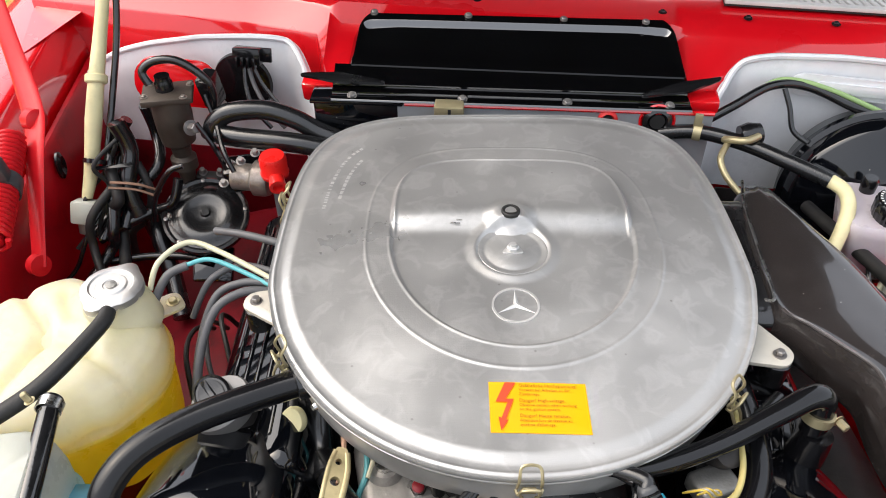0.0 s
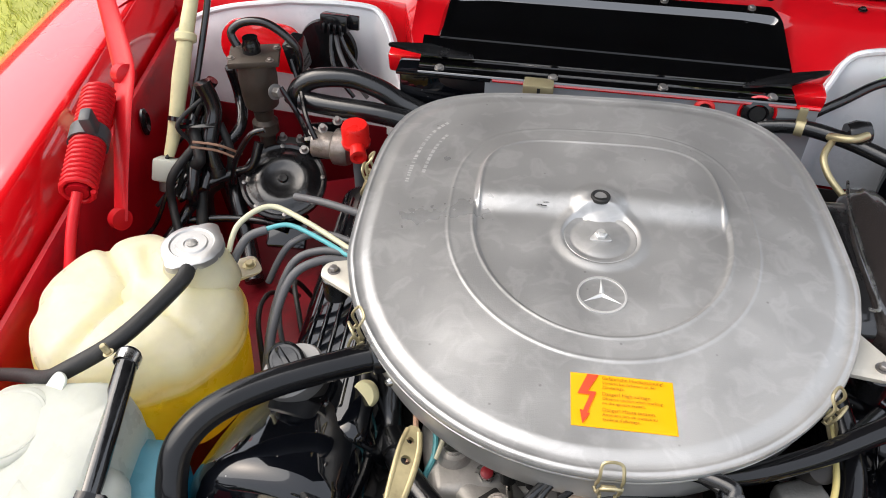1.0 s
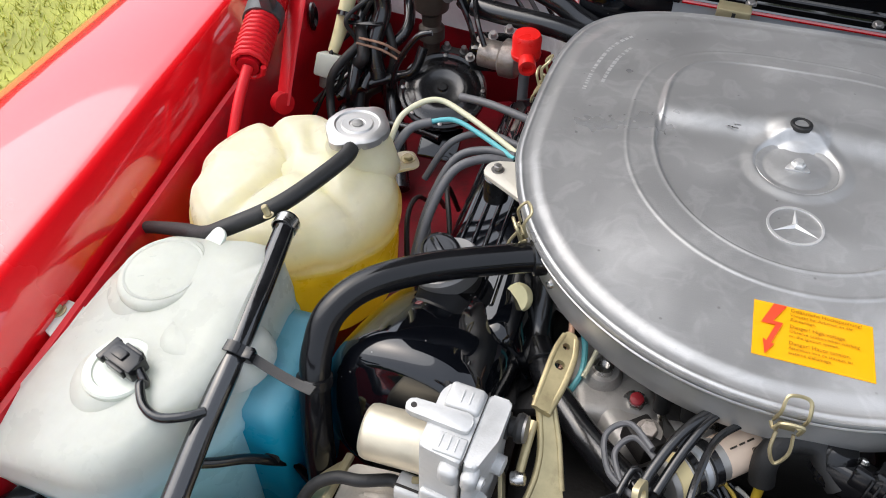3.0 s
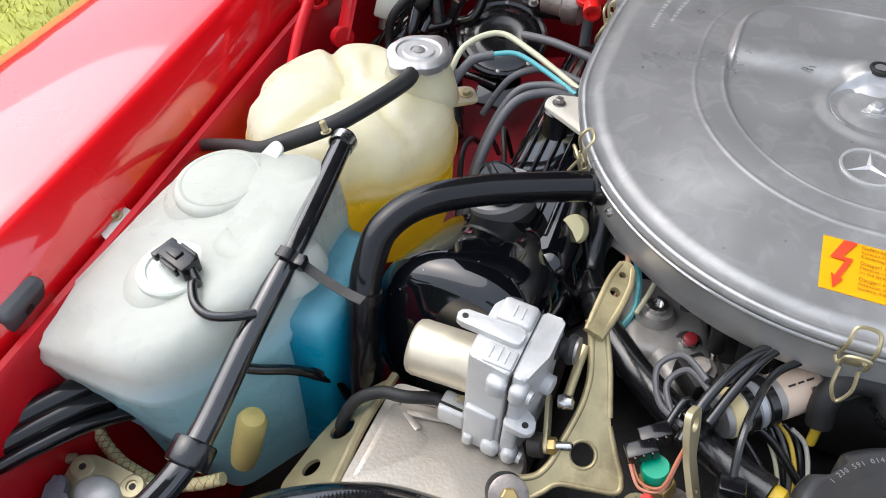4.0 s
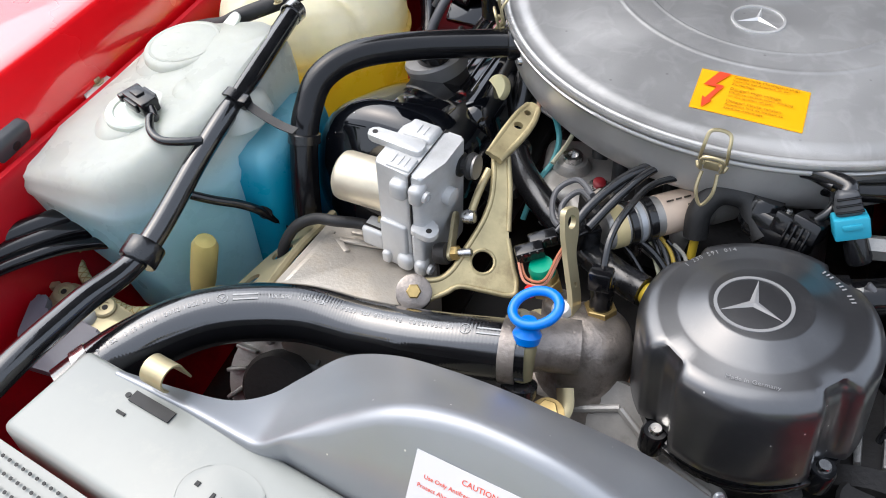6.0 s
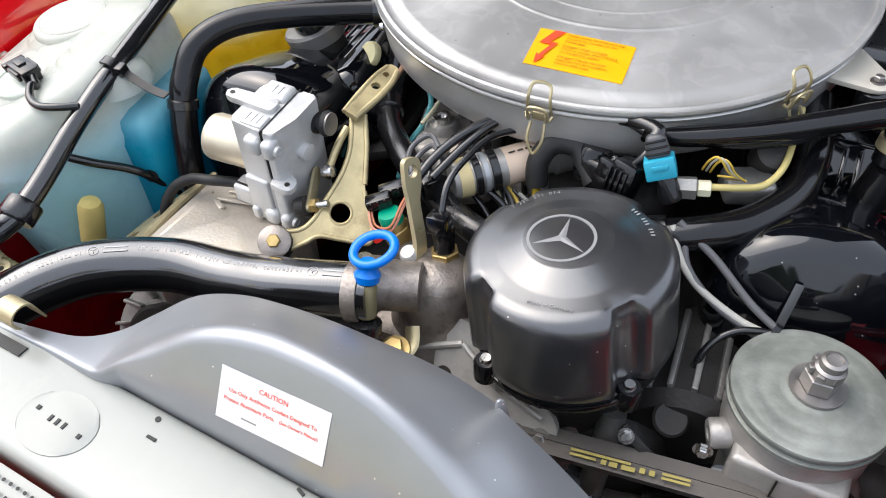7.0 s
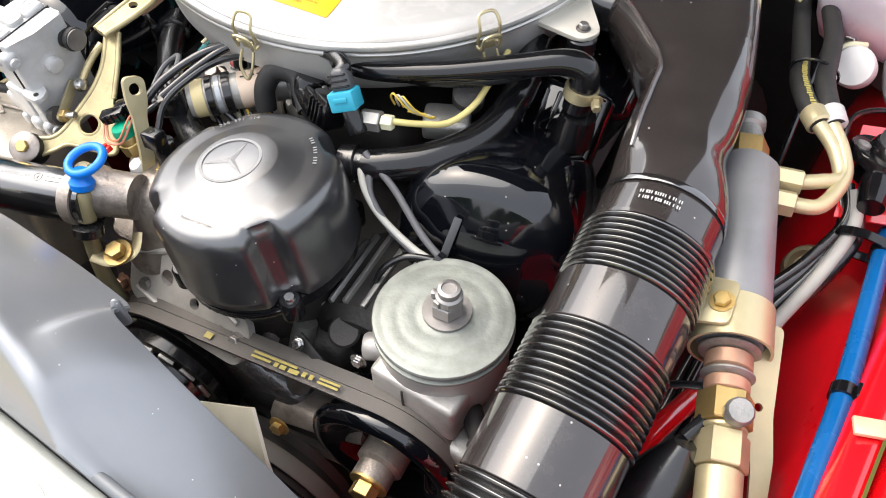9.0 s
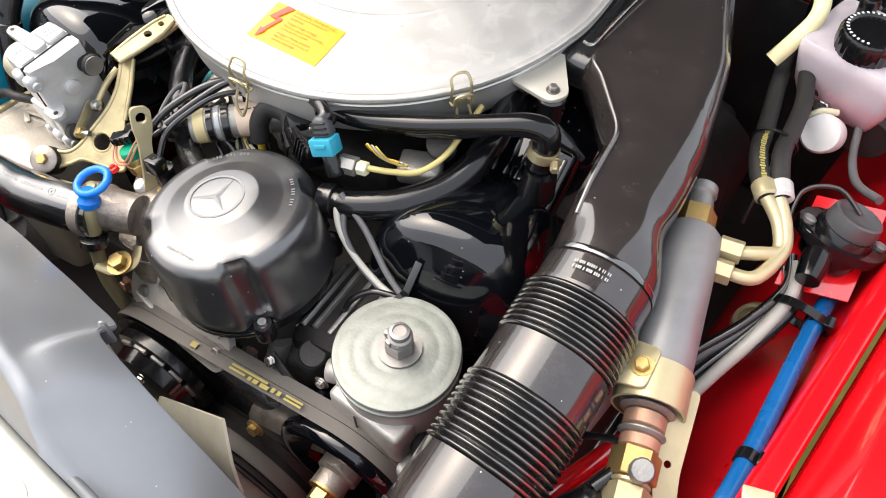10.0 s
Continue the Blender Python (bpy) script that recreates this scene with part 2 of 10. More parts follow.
GREY_WIRE = make("grey_wire", (0.1, 0.1, 0.105), 0.5)
PALE_WIRE = make("pale_grey_wire", (0.42, 0.41, 0.37), 0.5)
YELLOW_WIRE = make("yellow_wire", (0.6, 0.42, 0.06), 0.45)
WHITE_PLASTIC = make("white_plastic", (0.6, 0.6, 0.585), 0.4)
CREAM_TUBE = make("cream_loom_tube", (0.72, 0.66, 0.38), 0.42, var=0.1, scale=30, dirt=(0.5, 0.42, 0.22), dirt_amount=0.5)
GRASS_GROUND = make("grass_ground", (0.34, 0.35, 0.07), 0.9, var=0.35, scale=3, bump=0.8, fine=40)
MAT = make("dark_grey_felt", (0.006, 0.006, 0.006), 0.95, var=0.2, spec=0.05, bump=0.6, fine=200)
WRINKLE = make("wrinkled_black_casting", (0.08, 0.08, 0.083), 0.2, var=0.5, bump=4.0, fine=240, spec=1.0, coat=0.6, coat_ior=1.8)
MESHBLACK = make("cooling_core", (0.012, 0.012, 0.012), 0.6)


def aluminium_lid():
    """Brushed, handled aluminium: fine scratches, dull smears, pale oxide blooms and small dark pits."""
    m = make("worn_brushed_aluminium", (0.43, 0.427, 0.42), 0.40, metal=0.6, var=0.14, scale=6, bump=0.12, fine=900, rvar=0.2, dirt=(0.56, 0.55, 0.535), dirt_amount=0.25, dirt_scale=14)
    n, l = m.node_tree.nodes, m.node_tree.links
    b = n["Principled BSDF"]
    co = n.new("ShaderNodeTexCoord")
    old = b.inputs["Normal"].links[0].from_node
    last = old.outputs[0]
    for scale, turn, strength in (((40, 900, 40), 0.6, 0.10), ((700, 30, 40), 0.25, 0.09)):
        mp = n.new("ShaderNodeMapping")
        mp.inputs["Scale"].default_value = scale
        mp.inputs["Rotation"].default_value = (0, 0, turn)
        l.new(co.outputs["Object"], mp.inputs[0])
        s = n.new("ShaderNodeTexNoise")
        s.inputs["Scale"].default_value, s.inputs["Detail"].default_value = 1.0, 6
        l.new(mp.outputs[0], s.inputs["Vector"])
        bp = n.new("ShaderNodeBump")
        bp.inputs["Strength"].default_value, bp.inputs["Distance"].default_value = strength, 0.0005
        l.new(s.outputs["Fac"], bp.inputs["Height"])
        l.new(last, bp.inputs["Normal"])
        last = bp.outputs[0]
    # slow waviness of the pressed sheet
    wave = n.new("ShaderNodeTexNoise")
    wave.inputs["Scale"].default_value, wave.inputs["Detail"].default_value = 16, 2
    l.new(co.outputs["Object"], wave.inputs["Vector"])
    bw = n.new("ShaderNodeBump")
    bw.inputs["Strength"].default_value, bw.inputs["Distance"].default_value = 0.12, 0.004
    l.new(wave.outputs["Fac"], bw.inputs["Height"])
    l.new(last, bw.inputs["Normal"])
    l.new(bw.outputs[0], b.inputs["Normal"])
    # water stains with pale rims, and pits
    colour = b.inputs["Base Color"].links[0].from_socket
    st = n.new("ShaderNodeTexNoise")
    st.inputs["Scale"].default_value, st.inputs["Detail"].default_value, st.inputs["Distortion"].default_value = 34, 7, 0.6
    l.new(co.outputs["Object"], st.inputs["Vector"])
    rim = n.new("ShaderNodeValToRGB")
    e = rim.color_ramp.elements
    e[0].position, e[0].color = 0.50, (0, 0, 0, 1)
    e[1].position, e[1].color = 0.70, (0, 0, 0, 1)
    mid = e.new(0.585)
    mid.color = (0.2, 0.2, 0.2, 1)
    l.new(st.outputs["Fac"], rim.inputs[0])
    mix = n.new("ShaderNodeMix")
    mix.data_type = 'RGBA'
    l.new(rim.outputs[0], mix.inputs[0])
    l.new(colour, mix.inputs[6])
    mix.inputs[7].default_value = (0.72, 0.72, 0.71, 1)
    vo = n.new("ShaderNodeTexVoronoi")
    vo.inputs["Scale"].default_value = 75
    l.new(co.outputs["Object"], vo.inputs["Vector"])
    pit = n.new("ShaderNodeMapRange")
    pit.inputs[1].default_value, pit.inputs[2].default_value = 0.05, 0.12
    pit.inputs[3].default_value, pit.inputs[4].default_value = 0.55, 0.0
    l.new(vo.outputs["Distance"], pit.inputs[0])
    sep = n.new("ShaderNodeSeparateColor")
    l.new(vo.outputs["Color"], sep.inputs[0])
    few = n.new("ShaderNodeMath")
    few.operation = 'LESS_THAN'
    few.inputs[1].default_value = 0.14
    l.new(sep.outputs[0], few.inputs[0])
    amt = n.new("ShaderNodeMath")
    amt.operation = 'MULTIPLY'
    l.new(pit.outputs[0], amt.inputs[0])
    l.new(few.outputs[0], amt.inputs[1])
    mix2 = n.new("ShaderNodeMix")
    mix2.data_type = 'RGBA'
    l.new(amt.outputs[0], mix2.inputs[0])
    l.new(mix.outputs[2], mix2.inputs[6])
    mix2.inputs[7].default_value = (0.2, 0.19, 0.18, 1)
    l.new(mix2.outputs[2], b.inputs["Base Color"])
    return m


LID = aluminium_lid()
EAR = make("pale_beige_paint", (0.56, 0.53, 0.46), 0.45, metal=0.2, var=0.1, bump=0.08, dirt=(0.4, 0.36, 0.28), dirt_amount=0.3)
LID_MARK = make("pale_stamping", (0.66, 0.655, 0.64), 0.45, metal=0.6, bump=0)


# ---- mesh helpers ----
ORIGIN = {}


def thing(name, label, category, at, group="", kind=""):
    """A top-level thing: an Empty at its base; its parts are built in world metres."""
    e = new(name)
    e.empty_display_size = 0.02
    e.location = at
    ORIGIN[e.name] = Vector(at)
    return tagged(e, label, category, group, kind)


def part(name, bm, material, parent=None, label="", smooth=True, angle=40, kind=""):
    """Links a bmesh in world metres as one mesh object, under a thing or a part."""
    me = bpy.data.meshes.new(name)
    off = ORIGIN.get(parent.name, Vector()) if parent else Vector()
    bm.transform(Matrix.Translation(-off))
    bmesh.ops.recalc_face_normals(bm, faces=bm.faces)
    if smooth:
        lim = radians(angle)
        for f in bm.faces:
            f.smooth = True
        for e in bm.edges:
            if len(e.link_faces) == 2 and e.calc_face_angle(0) > lim:
                e.smooth = False
    bm.to_mesh(me)
    bm.free()
    me.materials.append(material)
    ob = new(name, me)
    if parent:
        ob.parent = parent
        ORIGIN[ob.name] = off
    return tagged(ob, label, kind=kind)


def single(name, bm, material, label, category, group="", kind="", at=None, angle=40):
    """A thing that is one mesh."""
    if at is None:
        lo = [min(v.co[i] for v in bm.verts) for i in range(3)]
        hi = [max(v.co[i] for v in bm.verts) for i in range(3)]
        at = ((lo[0] + hi[0]) / 2, (lo[1] + hi[1]) / 2, lo[2])
    bm.transform(Matrix.Translation(-Vector(at)))
    ob = part(name, bm, material, angle=angle)
    ob.location = at
    ORIGIN[ob.name] = Vector(at)
    return tagged(ob, label, category, group, kind)


def frame_to(o, z, x=(1, 0, 0)):
    """A pose at o whose z axis points along z, with x as near to x as may be."""
    z = Vector(z).normalized()
    x = Vector(x)
    x = x - z * x.dot(z)
    if x.length < 1e-5:
        x = z.orthogonal()
    x.normalize()
    y = z.cross(x)
    m = Matrix((x, y, z)).transposed().to_4x4()
    return Matrix.Translation(Vector(o)) @ m


def spline(pts, sub=8, closed=False):
    """Points along a smooth line through pts."""
    p = [Vector(q) for q in pts]
    if len(p) < 3 and not closed:
        return [p[0].lerp(p[-1], i / sub) for i in range(sub + 1)]
    out, n = [], len(p)
    for i in range(n if closed else n - 1):
        a, b, c, d = ((p[(i - 1) % n], p[i], p[(i + 1) % n], p[(i + 2) % n]) if closed else
                      (p[max(i - 1, 0)], p[i], p[i + 1], p[min(i + 2, n - 1)]))
        for k in range(sub):
            t = k / sub
            out.append(0.5 * ((2 * b) + (c - a) * t + (2 * a - 5 * b + 4 * c - d) * t * t + (3 * b - a - 3 * c + d) * t ** 3))
    if not closed:
        out.append(p[-1])
    return out


def grid(rows, closed_u=False, closed_v=False, cap0=False, cap1=False, bm=None):
    """Faces between rows of points."""
    bm = bm or bmesh.new()
    vs = [[bm.verts.new(q) for q in r] for r in rows]
    nv, nu = len(vs), len(vs[0])
    for i in range(nv if closed_v else nv - 1):
        for j in range(nu if closed_u else nu - 1):
            a, b, c, d = vs[i][j], vs[i][(j + 1) % nu], vs[(i + 1) % nv][(j + 1) % nu], vs[(i + 1) % nv][j]
            bm.faces.new((a, b, c, d))
    if cap0:
        bm.faces.new(vs[0][::-1])
    if cap1:
        bm.faces.new(vs[-1])
    return bm


def tube(pts, r, n=12, sub=8, closed=False, bm=None, flat=1.0, up=(0, 0, 1), caps=True, bead=None):
    """A hose, pipe, wire or cable along a smooth line; r is a radius or one per point; bead(s) adds to it along the way."""
    line = spline(pts, sub, closed)
    m = len(line)
    if isinstance(r, (int, float)):
        rad = [r] * m
    else:
        rad = [float(np.interp(i / (m - 1) * (len(r) - 1), range(len(r)), r)) for i in range(m)]
    if bead:
        run, acc = [0.0], 0.0
        for i in range(1, m):
            acc += (line[i] - line[i - 1]).length
            run.append(acc)
        rad = [q + bead(s) for q, s in zip(rad, run)]
    rows, x = [], None
    for i in range(m):
        a, b = line[i - 1] if (i or closed) else line[0], line[(i + 1) % m] if (i < m - 1 or closed) else line[-1]
        t = (b - a).normalized()
        if x is None:
            x = Vector(up).cross(t)
            if x.length < 1e-4:
                x = t.orthogonal()
        x = (x - t * x.dot(t)).normalized()
        y = t.cross(x)
        rows.append([line[i] + (x * math.cos(k * 2 * math.pi / n) + y * math.sin(k * 2 * math.pi / n) * flat) * rad[i] for k in range(n)])
    return grid(rows, True, closed, caps and not closed, caps and not closed, bm)


def lathe(profile, m, n=40, shape=None, bm=None, cap0=True, cap1=True):
    """Turns (radius, height) pairs about the z axis of the pose m; shape(angle, i) scales the radius."""
    rows = []
    for i, (r, h) in enumerate(profile):
        rows.append([m @ Vector((max(r, 1e-5) * (shape(a, i) if shape else 1) * math.cos(a), max(r, 1e-5) * (shape(a, i) if shape else 1) * math.sin(a), h))
                     for a in (k * 2 * math.pi / n for k in range(n))])
    return grid(rows, True, False, cap0, cap1, bm)


def box(m, sx, sy, sz, bevel=0.0, seg=2, taper=1.0, bm=None):
    """A block centred on the pose m; its top may be narrower."""
    b = bmesh.new()
    bmesh.ops.create_cube(b, size=1)
    for v in b.verts:
        k = taper if v.co.z > 0 else 1
        v.co = Vector((v.co.x * sx * k, v.co.y * sy * k, v.co.z * sz))
    if bevel:
        bmesh.ops.bevel(b, geom=b.edges[:], offset=bevel, segments=seg, affect='EDGES', profile=0.5)
    b.transform(m)
    return join(bm, b)


def join(bm, b):
    if bm is None:
        return b
    me = bpy.data.meshes.new("tmp")
    b.to_mesh(me)
    b.free()
    bm.from_mesh(me)
    bpy.data.meshes.remove(me)
    return bm


def plate(outline, m, h, bevel=0.0, seg=2, bm=None):
    """An outline in the pose's xy plane, h thick."""
    b = bmesh.new()
    lo = [b.verts.new((x, y, 0)) for x, y in outline]
    hi = [b.verts.new((x, y, h)) for x, y in outline]
    b.faces.new(lo[::-1])
    b.faces.new(hi)
    for i in range(len(lo)):
        j = (i + 1) % len(lo)
        b.faces.new((lo[i], lo[j], hi[j], hi[i]))
    if bevel:
        flat = [e for e in b.edges if abs(e.verts[0].co.z - e.verts[1].co.z) < 1e-7]
        bmesh.ops.bevel(b, geom=flat, offset=bevel, segments=seg, affect='EDGES', profile=0.5)
    b.transform(m)
    return join(bm, b)


def rounded(pts, r, n=5):
    """An outline with its corners rounded."""
    out = []
    k = len(pts)
    for i in range(k):
        a, b, c = Vector(pts[i - 1]), Vector(pts[i]), Vector(pts[(i + 1) % k])
        u, v = (a - b), (c - b)
        q = min(r, u.length * 0.45, v.length * 0.45)
        u, v = b + u.normalized() * q, b + v.normalized() * q
        for j in range(n + 1):
            t = j / n
            p = u * (1 - t) ** 2 + b * 2 * t * (1 - t) + v * t * t
            out.append((p.x, p.y))
    return out


def disc_outline(rx, ry=None, n=24, x=0.0, y=0.0):
    ry = ry or rx
    return [(x + rx * math.cos(k * 2 * math.pi / n), y + ry * math.sin(k * 2 * math.pi / n)) for k in range(n)]


def hexagon(m, r, h, bm=None, bevel=0.0008):
    return plate(disc_outline(r, n=6), m, h, bevel, 1, bm)


def bolt(m, r, h=None, washer=True, bm=None):
    """A hexagon head on its washer."""
    h = h or r * 0.8
    if washer:
        bm = lathe([(0, 0), (r * 1.5, 0), (r * 1.5, r * 0.2), (0, r * 0.2)], m, 20, bm=bm)
    bm = hexagon(m @ Matrix.Translation((0, 0, r * 0.2)), r, h, bm)
    return bm


def holed_plate(outline, holes, m, h, bm=None):
    """A plate with round holes (x, y, r) cut through it."""
    b = bmesh.new()
    loops = [outline] + [disc_outline(r, n=16, x=x, y=y) for x, y, r in holes]
    edges = []
    for loop in loops:
        vs = [b.verts.new((x, y, 0)) for x, y in loop]
        edges += [b.edges.new((vs[i], vs[(i + 1) % len(vs)])) for i in range(len(vs))]
    bmesh.ops.triangle_fill(b, edges=edges, use_beauty=True, use_dissolve=False)
    ex = bmesh.ops.extrude_face_region(b, geom=b.faces[:])
    for v in ex["geom"]:
        if isinstance(v, bmesh.types.BMVert):
            v.co.z += h
    b.transform(m)
    return join(bm, b)


def words(text, m, size, material, parent, name="text", align='LEFT', lift=0.0):
    """Printed lettering in Blender's own font, turned into a mesh."""
    cu = bpy.data.curves.new(name, 'FONT')
    cu.body, cu.size, cu.align_x, cu.extrude = text, size, align, 0.00005
    cu.resolution_u = 2
    tmp = bpy.data.objects.new("tmp", cu)
    me = tmp.to_mesh()
    b = bmesh.new()
    b.from_mesh(me)
    tmp.to_mesh_clear()
    bpy.data.objects.remove(tmp)
    bpy.data.curves.remove(cu)
    b.transform(m @ Matrix.Translation((0, 0, lift)))
    return part(name, b, material, parent, smooth=False)


def bars(m, rows, material, parent, name="print_bar"):
    """Lines of print too small to read: bars (x, y, length, height) on the pose's plane."""
    b = bmesh.new()
    for x, y, w, h in rows:
        box(m @ Matrix.Translation((x + w / 2, y, 0)), w, h, 0.0002, bm=b)
    return part(name, b, material, parent, smooth=False)


def sellipse(cx, cy, z, a, b, p=2.0, n=32):
    """A ring between an ellipse and a rounded rectangle."""
    out = []
    for k in range(n):
        t = k * 2 * math.pi / n
        c, s = math.cos(t), math.sin(t)
        out.append(Vector((cx + a * math.copysign(abs(c) ** (2 / p), c), cy + b * math.copysign(abs(s) ** (2 / p), s), z)))
    return out


def star(m, r, material, parent, depth=0.0012, name="emblem"):
    """A plain ring with three tapered spokes."""
    b = lathe([(r, 0), (r, depth), (r * 0.91, depth), (r * 0.91, 0)], m, 48, cap0=False, cap1=False)
    for k in range(3):
        a = math.pi / 2 + k * 2 * math.pi / 3
        tip = Vector((math.cos(a), math.sin(a))) * r * 0.92
        s1 = Vector((math.cos(a + math.pi / 3), math.sin(a + math.pi / 3))) * r * 0.13
        s2 = Vector((math.cos(a - math.pi / 3), math.sin(a - math.pi / 3))) * r * 0.13
        vs = [b.verts.new(m @ Vector((*q, d))) for q, d in ((tip, depth * 0.3), (s1, depth * 0.3), (s2, depth * 0.3), ((0, 0), depth * 2.2))]
        b.faces.new((vs[0], vs[1], vs[3]))
        b.faces.new((vs[0], vs[3], vs[2]))
        b.faces.new((vs[1], vs[2], vs[3]))
    return part(name, b, material, parent, smooth=False)
# ---- ground and car body ----
def build_ground():
    b = bmesh.new()
    bmesh.ops.create_grid(b, x_segments=8, y_segments=8, size=400)
    ob = single("ground", b, GRASS_GROUND, "short yellow-green grass around the parked car", "ground", kind="structure", at=(0, 0, 0))
    # blades beyond the wing
    rng = random.Random(4)
    verts, faces = [], []
    for i in range(60000):
        x, y = rng.uniform(-4.2, -0.95), rng.uniform(-0.5, 6.5)
        h, a, w = rng.uniform(0.02, 0.04), rng.uniform(0, 6.28), rng.uniform(0.002, 0.004)
        lx, ly = rng.uniform(-0.03, 0.03), rng.uniform(-0.03, 0.03)
        k = len(verts)
        verts += [(x - w * math.cos(a), y - w * math.sin(a), 0.0), (x + w * math.cos(a), y + w * math.sin(a), 0.0), (x + lx, y + ly, h)]
        faces.append((k, k + 1, k + 2))
    me = bpy.data.meshes.new("grass")
    me.from_pydata(verts, [], faces)
    m = make("grass_blades", (0.42, 0.44, 0.08), 0.6, var=0.4, scale=4, bump=0)
    me.materials.append(m)
    tagged(new("grass", me), "short yellow-green lawn grass", "grass", kind="stuff")


def smooth01(a, b, x):
    t = max(0.0, min(1.0, (x - a) / (b - a)))
    return t * t * (3 - 2 * t)


def x_edge(y):
    return -0.523 - 0.085 * (y - 0.2)


def x_lip(y):
    return -0.49 - 0.1 * (y - 0.17)


def x_right(y):
    return 0.594 + 0.138 * (y - 0.262)


YS = [-0.22, -0.1, 0.0, 0.15, 0.3, 0.45, 0.6, 0.75, 0.9, 1.05, 1.2, 1.4, 1.7]


def rise(y):
    return 0.035 * max(0.0, min(1.2, y - 0.35))


def build_body():
    car = thing("car_body", "red painted front body shell of a parked car, bonnet open", "car body", (0.05, 0.5, 0.0), kind="structure")
    rows = []
    for y in YS:
        e, q, r = x_edge(y), x_lip(y), rise(y)
        nose = max(0.0, (0.1 - y)) * 0.5
        rows.append([Vector(p) for p in (
            (-0.80, y, 0.22), (-0.83, y, 0.45), (-0.822, y, 0.62), (-0.80, y, 0.75 - nose + r), (-0.765, y, 0.815 - nose + r), (-0.725, y, 0.842 - nose + r), (-0.68, y, 0.853 - nose + r),
            (-0.62, y, 0.857 - nose + r), (e - 0.02, y, 0.857 - nose + r), (e - 0.003, y, 0.855 - nose + r), (e + 0.0005, y, 0.851 - nose + r), (e + 0.010, y, 0.832 - nose * 0.5 + r), (e + 0.021, y, 0.813 + r * 0.7),
            (e + 0.022, y, 0.800 + r * 0.7), (e + 0.023, y, 0.786 + r * 0.7))])
    part("wing", thick_sheet(rows, 0.0015), RED, car, "glossy red front wing", angle=50)
    # flange and inner wheel arch wall
    rows = []
    for y in YS:
        e, r = x_edge(y), rise(y) * 0.7
        q = max(x_lip(y), e + 0.042)
        rows.append([Vector(p) for p in ((e + 0.027, y, 0.788 + r), (e + 0.0285, y, 0.800 + r), (e + 0.031, y, 0.803 + r), (q - 0.005, y, 0.803 + r), (q, y, 0.797 + r), (q + 0.003, y, 0.74), (q + 0.010, y, 0.62), (q + 0.02, y, 0.52), (q + 0.03, y, 0.45), (q + 0.05, y, 0.42))])
    part("inner_wing", thick_sheet(rows, 0.0015), RED_SHADED, car, "red inner wing panel, darkened in colour for shade", angle=50)
    rows = []
    for y in YS:
        q, r = x_right(y), rise(y)
        nose = max(0.0, (0.1 - y)) * 0.5
        rows.append([Vector(p) for p in ((q + 0.0185, y, 0.788 + r * 0.7), (q + 0.020, y, 0.800 + r * 0.7), (q + 0.021, y, 0.813 + r * 0.7), (q + 0.031, y, 0.832 - nose * 0.5 + r), (q + 0.041, y, 0.850 - nose + r), (q + 0.045, y, 0.854 - nose + r), (q + 0.07, y, 0.857 - nose + r),
            (q + 0.13, y, 0.857 - nose + r), (q + 0.19, y, 0.847 - nose + r), (q + 0.24, y, 0.82 - nose + r), (q + 0.28, y, 0.74 - nose + r), (q + 0.30, y, 0.6), (q + 0.30, y, 0.42), (q + 0.27, y, 0.22))])
    part("wing", thick_sheet(rows, 0.0015), RED, car, "glossy red front wing", angle=50)
    rows = []
    for y in YS:
        q, r = x_right(y), rise(y) * 0.7
        rows.append([Vector(p) for p in ((q - 0.125, y, 0.42), (q - 0.12, y, 0.5), (q - 0.11, y, 0.58), (q - 0.07, y, 0.67), (q - 0.025, y, 0.72), (q - 0.01, y, 0.76), (q - 0.006, y, 0.797 + r), (q, y, 0.803 + r), (q + 0.011, y, 0.803 + r), (q + 0.0135, y, 0.800 + r), (q + 0.015, y, 0.788 + r))])
    part("inner_wing", thick_sheet(rows, 0.0015), RED_BAY, car, "bright red inner wing panel", angle=50)
    b = box(pose(0.03, 0.62, 0.40), 1.3, 1.6, 0.02, 0.004)
    part("undertray", b, CAST_DARK, car, "dark grimy undertray")
    # the leg's maroon carries the shade beside the engine
    part("chassis_leg", box(pose(-0.33, 0.70, 0.56, 0, -14, 0), 0.20, 0.66, 0.12, 0.02, 3), RED_SHADE_GRIME, car, "dark red chassis leg beside the engine, shade and grime in its colour")
    # cowl: the plenum nose under the blower cover, then the ledge
    def cowl_y(x):
        return 0.905 - 0.17 * (x - 0.025)
    prof = []
    for x, back, lo, top in ((-0.66, 0.2, 0.40, 0.90), (-0.3, 0.17, 0.40, 0.90), (-0.185, 0.15, 0.40, 0.90), (-0.165, 0.06, 0.40, 0.897), (-0.15, 0.004, 0.40, 0.893), (0.0, 0.0, 0.40, 0.893), (0.3, 0.0, 0.40, 0.893), (0.315, 0.01, 0.40, 0.895), (0.335, 0.09, 0.40, 0.90), (0.4, 0.12, 0.40, 0.90), (0.75, 0.12, 0.40, 0.90)):
        y = cowl_y(x)
        back = max(back, 0.898 - 0.066 * (x - 0.025) - y + 0.008)
        prof.append([Vector(p) for p in ((x, y + back, lo), (x, y + back, 0.7), (x, y + back, top - 0.004), (x, y + back + 0.004, top), (x, y + max(back + 0.03, 0.165) , max(top + 0.01, 0.912) if back < 0.05 else top + 0.03), (x, y + max(back + 0.035, 0.172), 0.942 if back < 0.05 else top + 0.036),
                                         (x, y + 0.24, 0.945), (x, y + 0.34, 0.95), (x, y + 0.345, 0.965), (x, y + 0.6, 1.0), (x, y + 0.62, 0.9))])
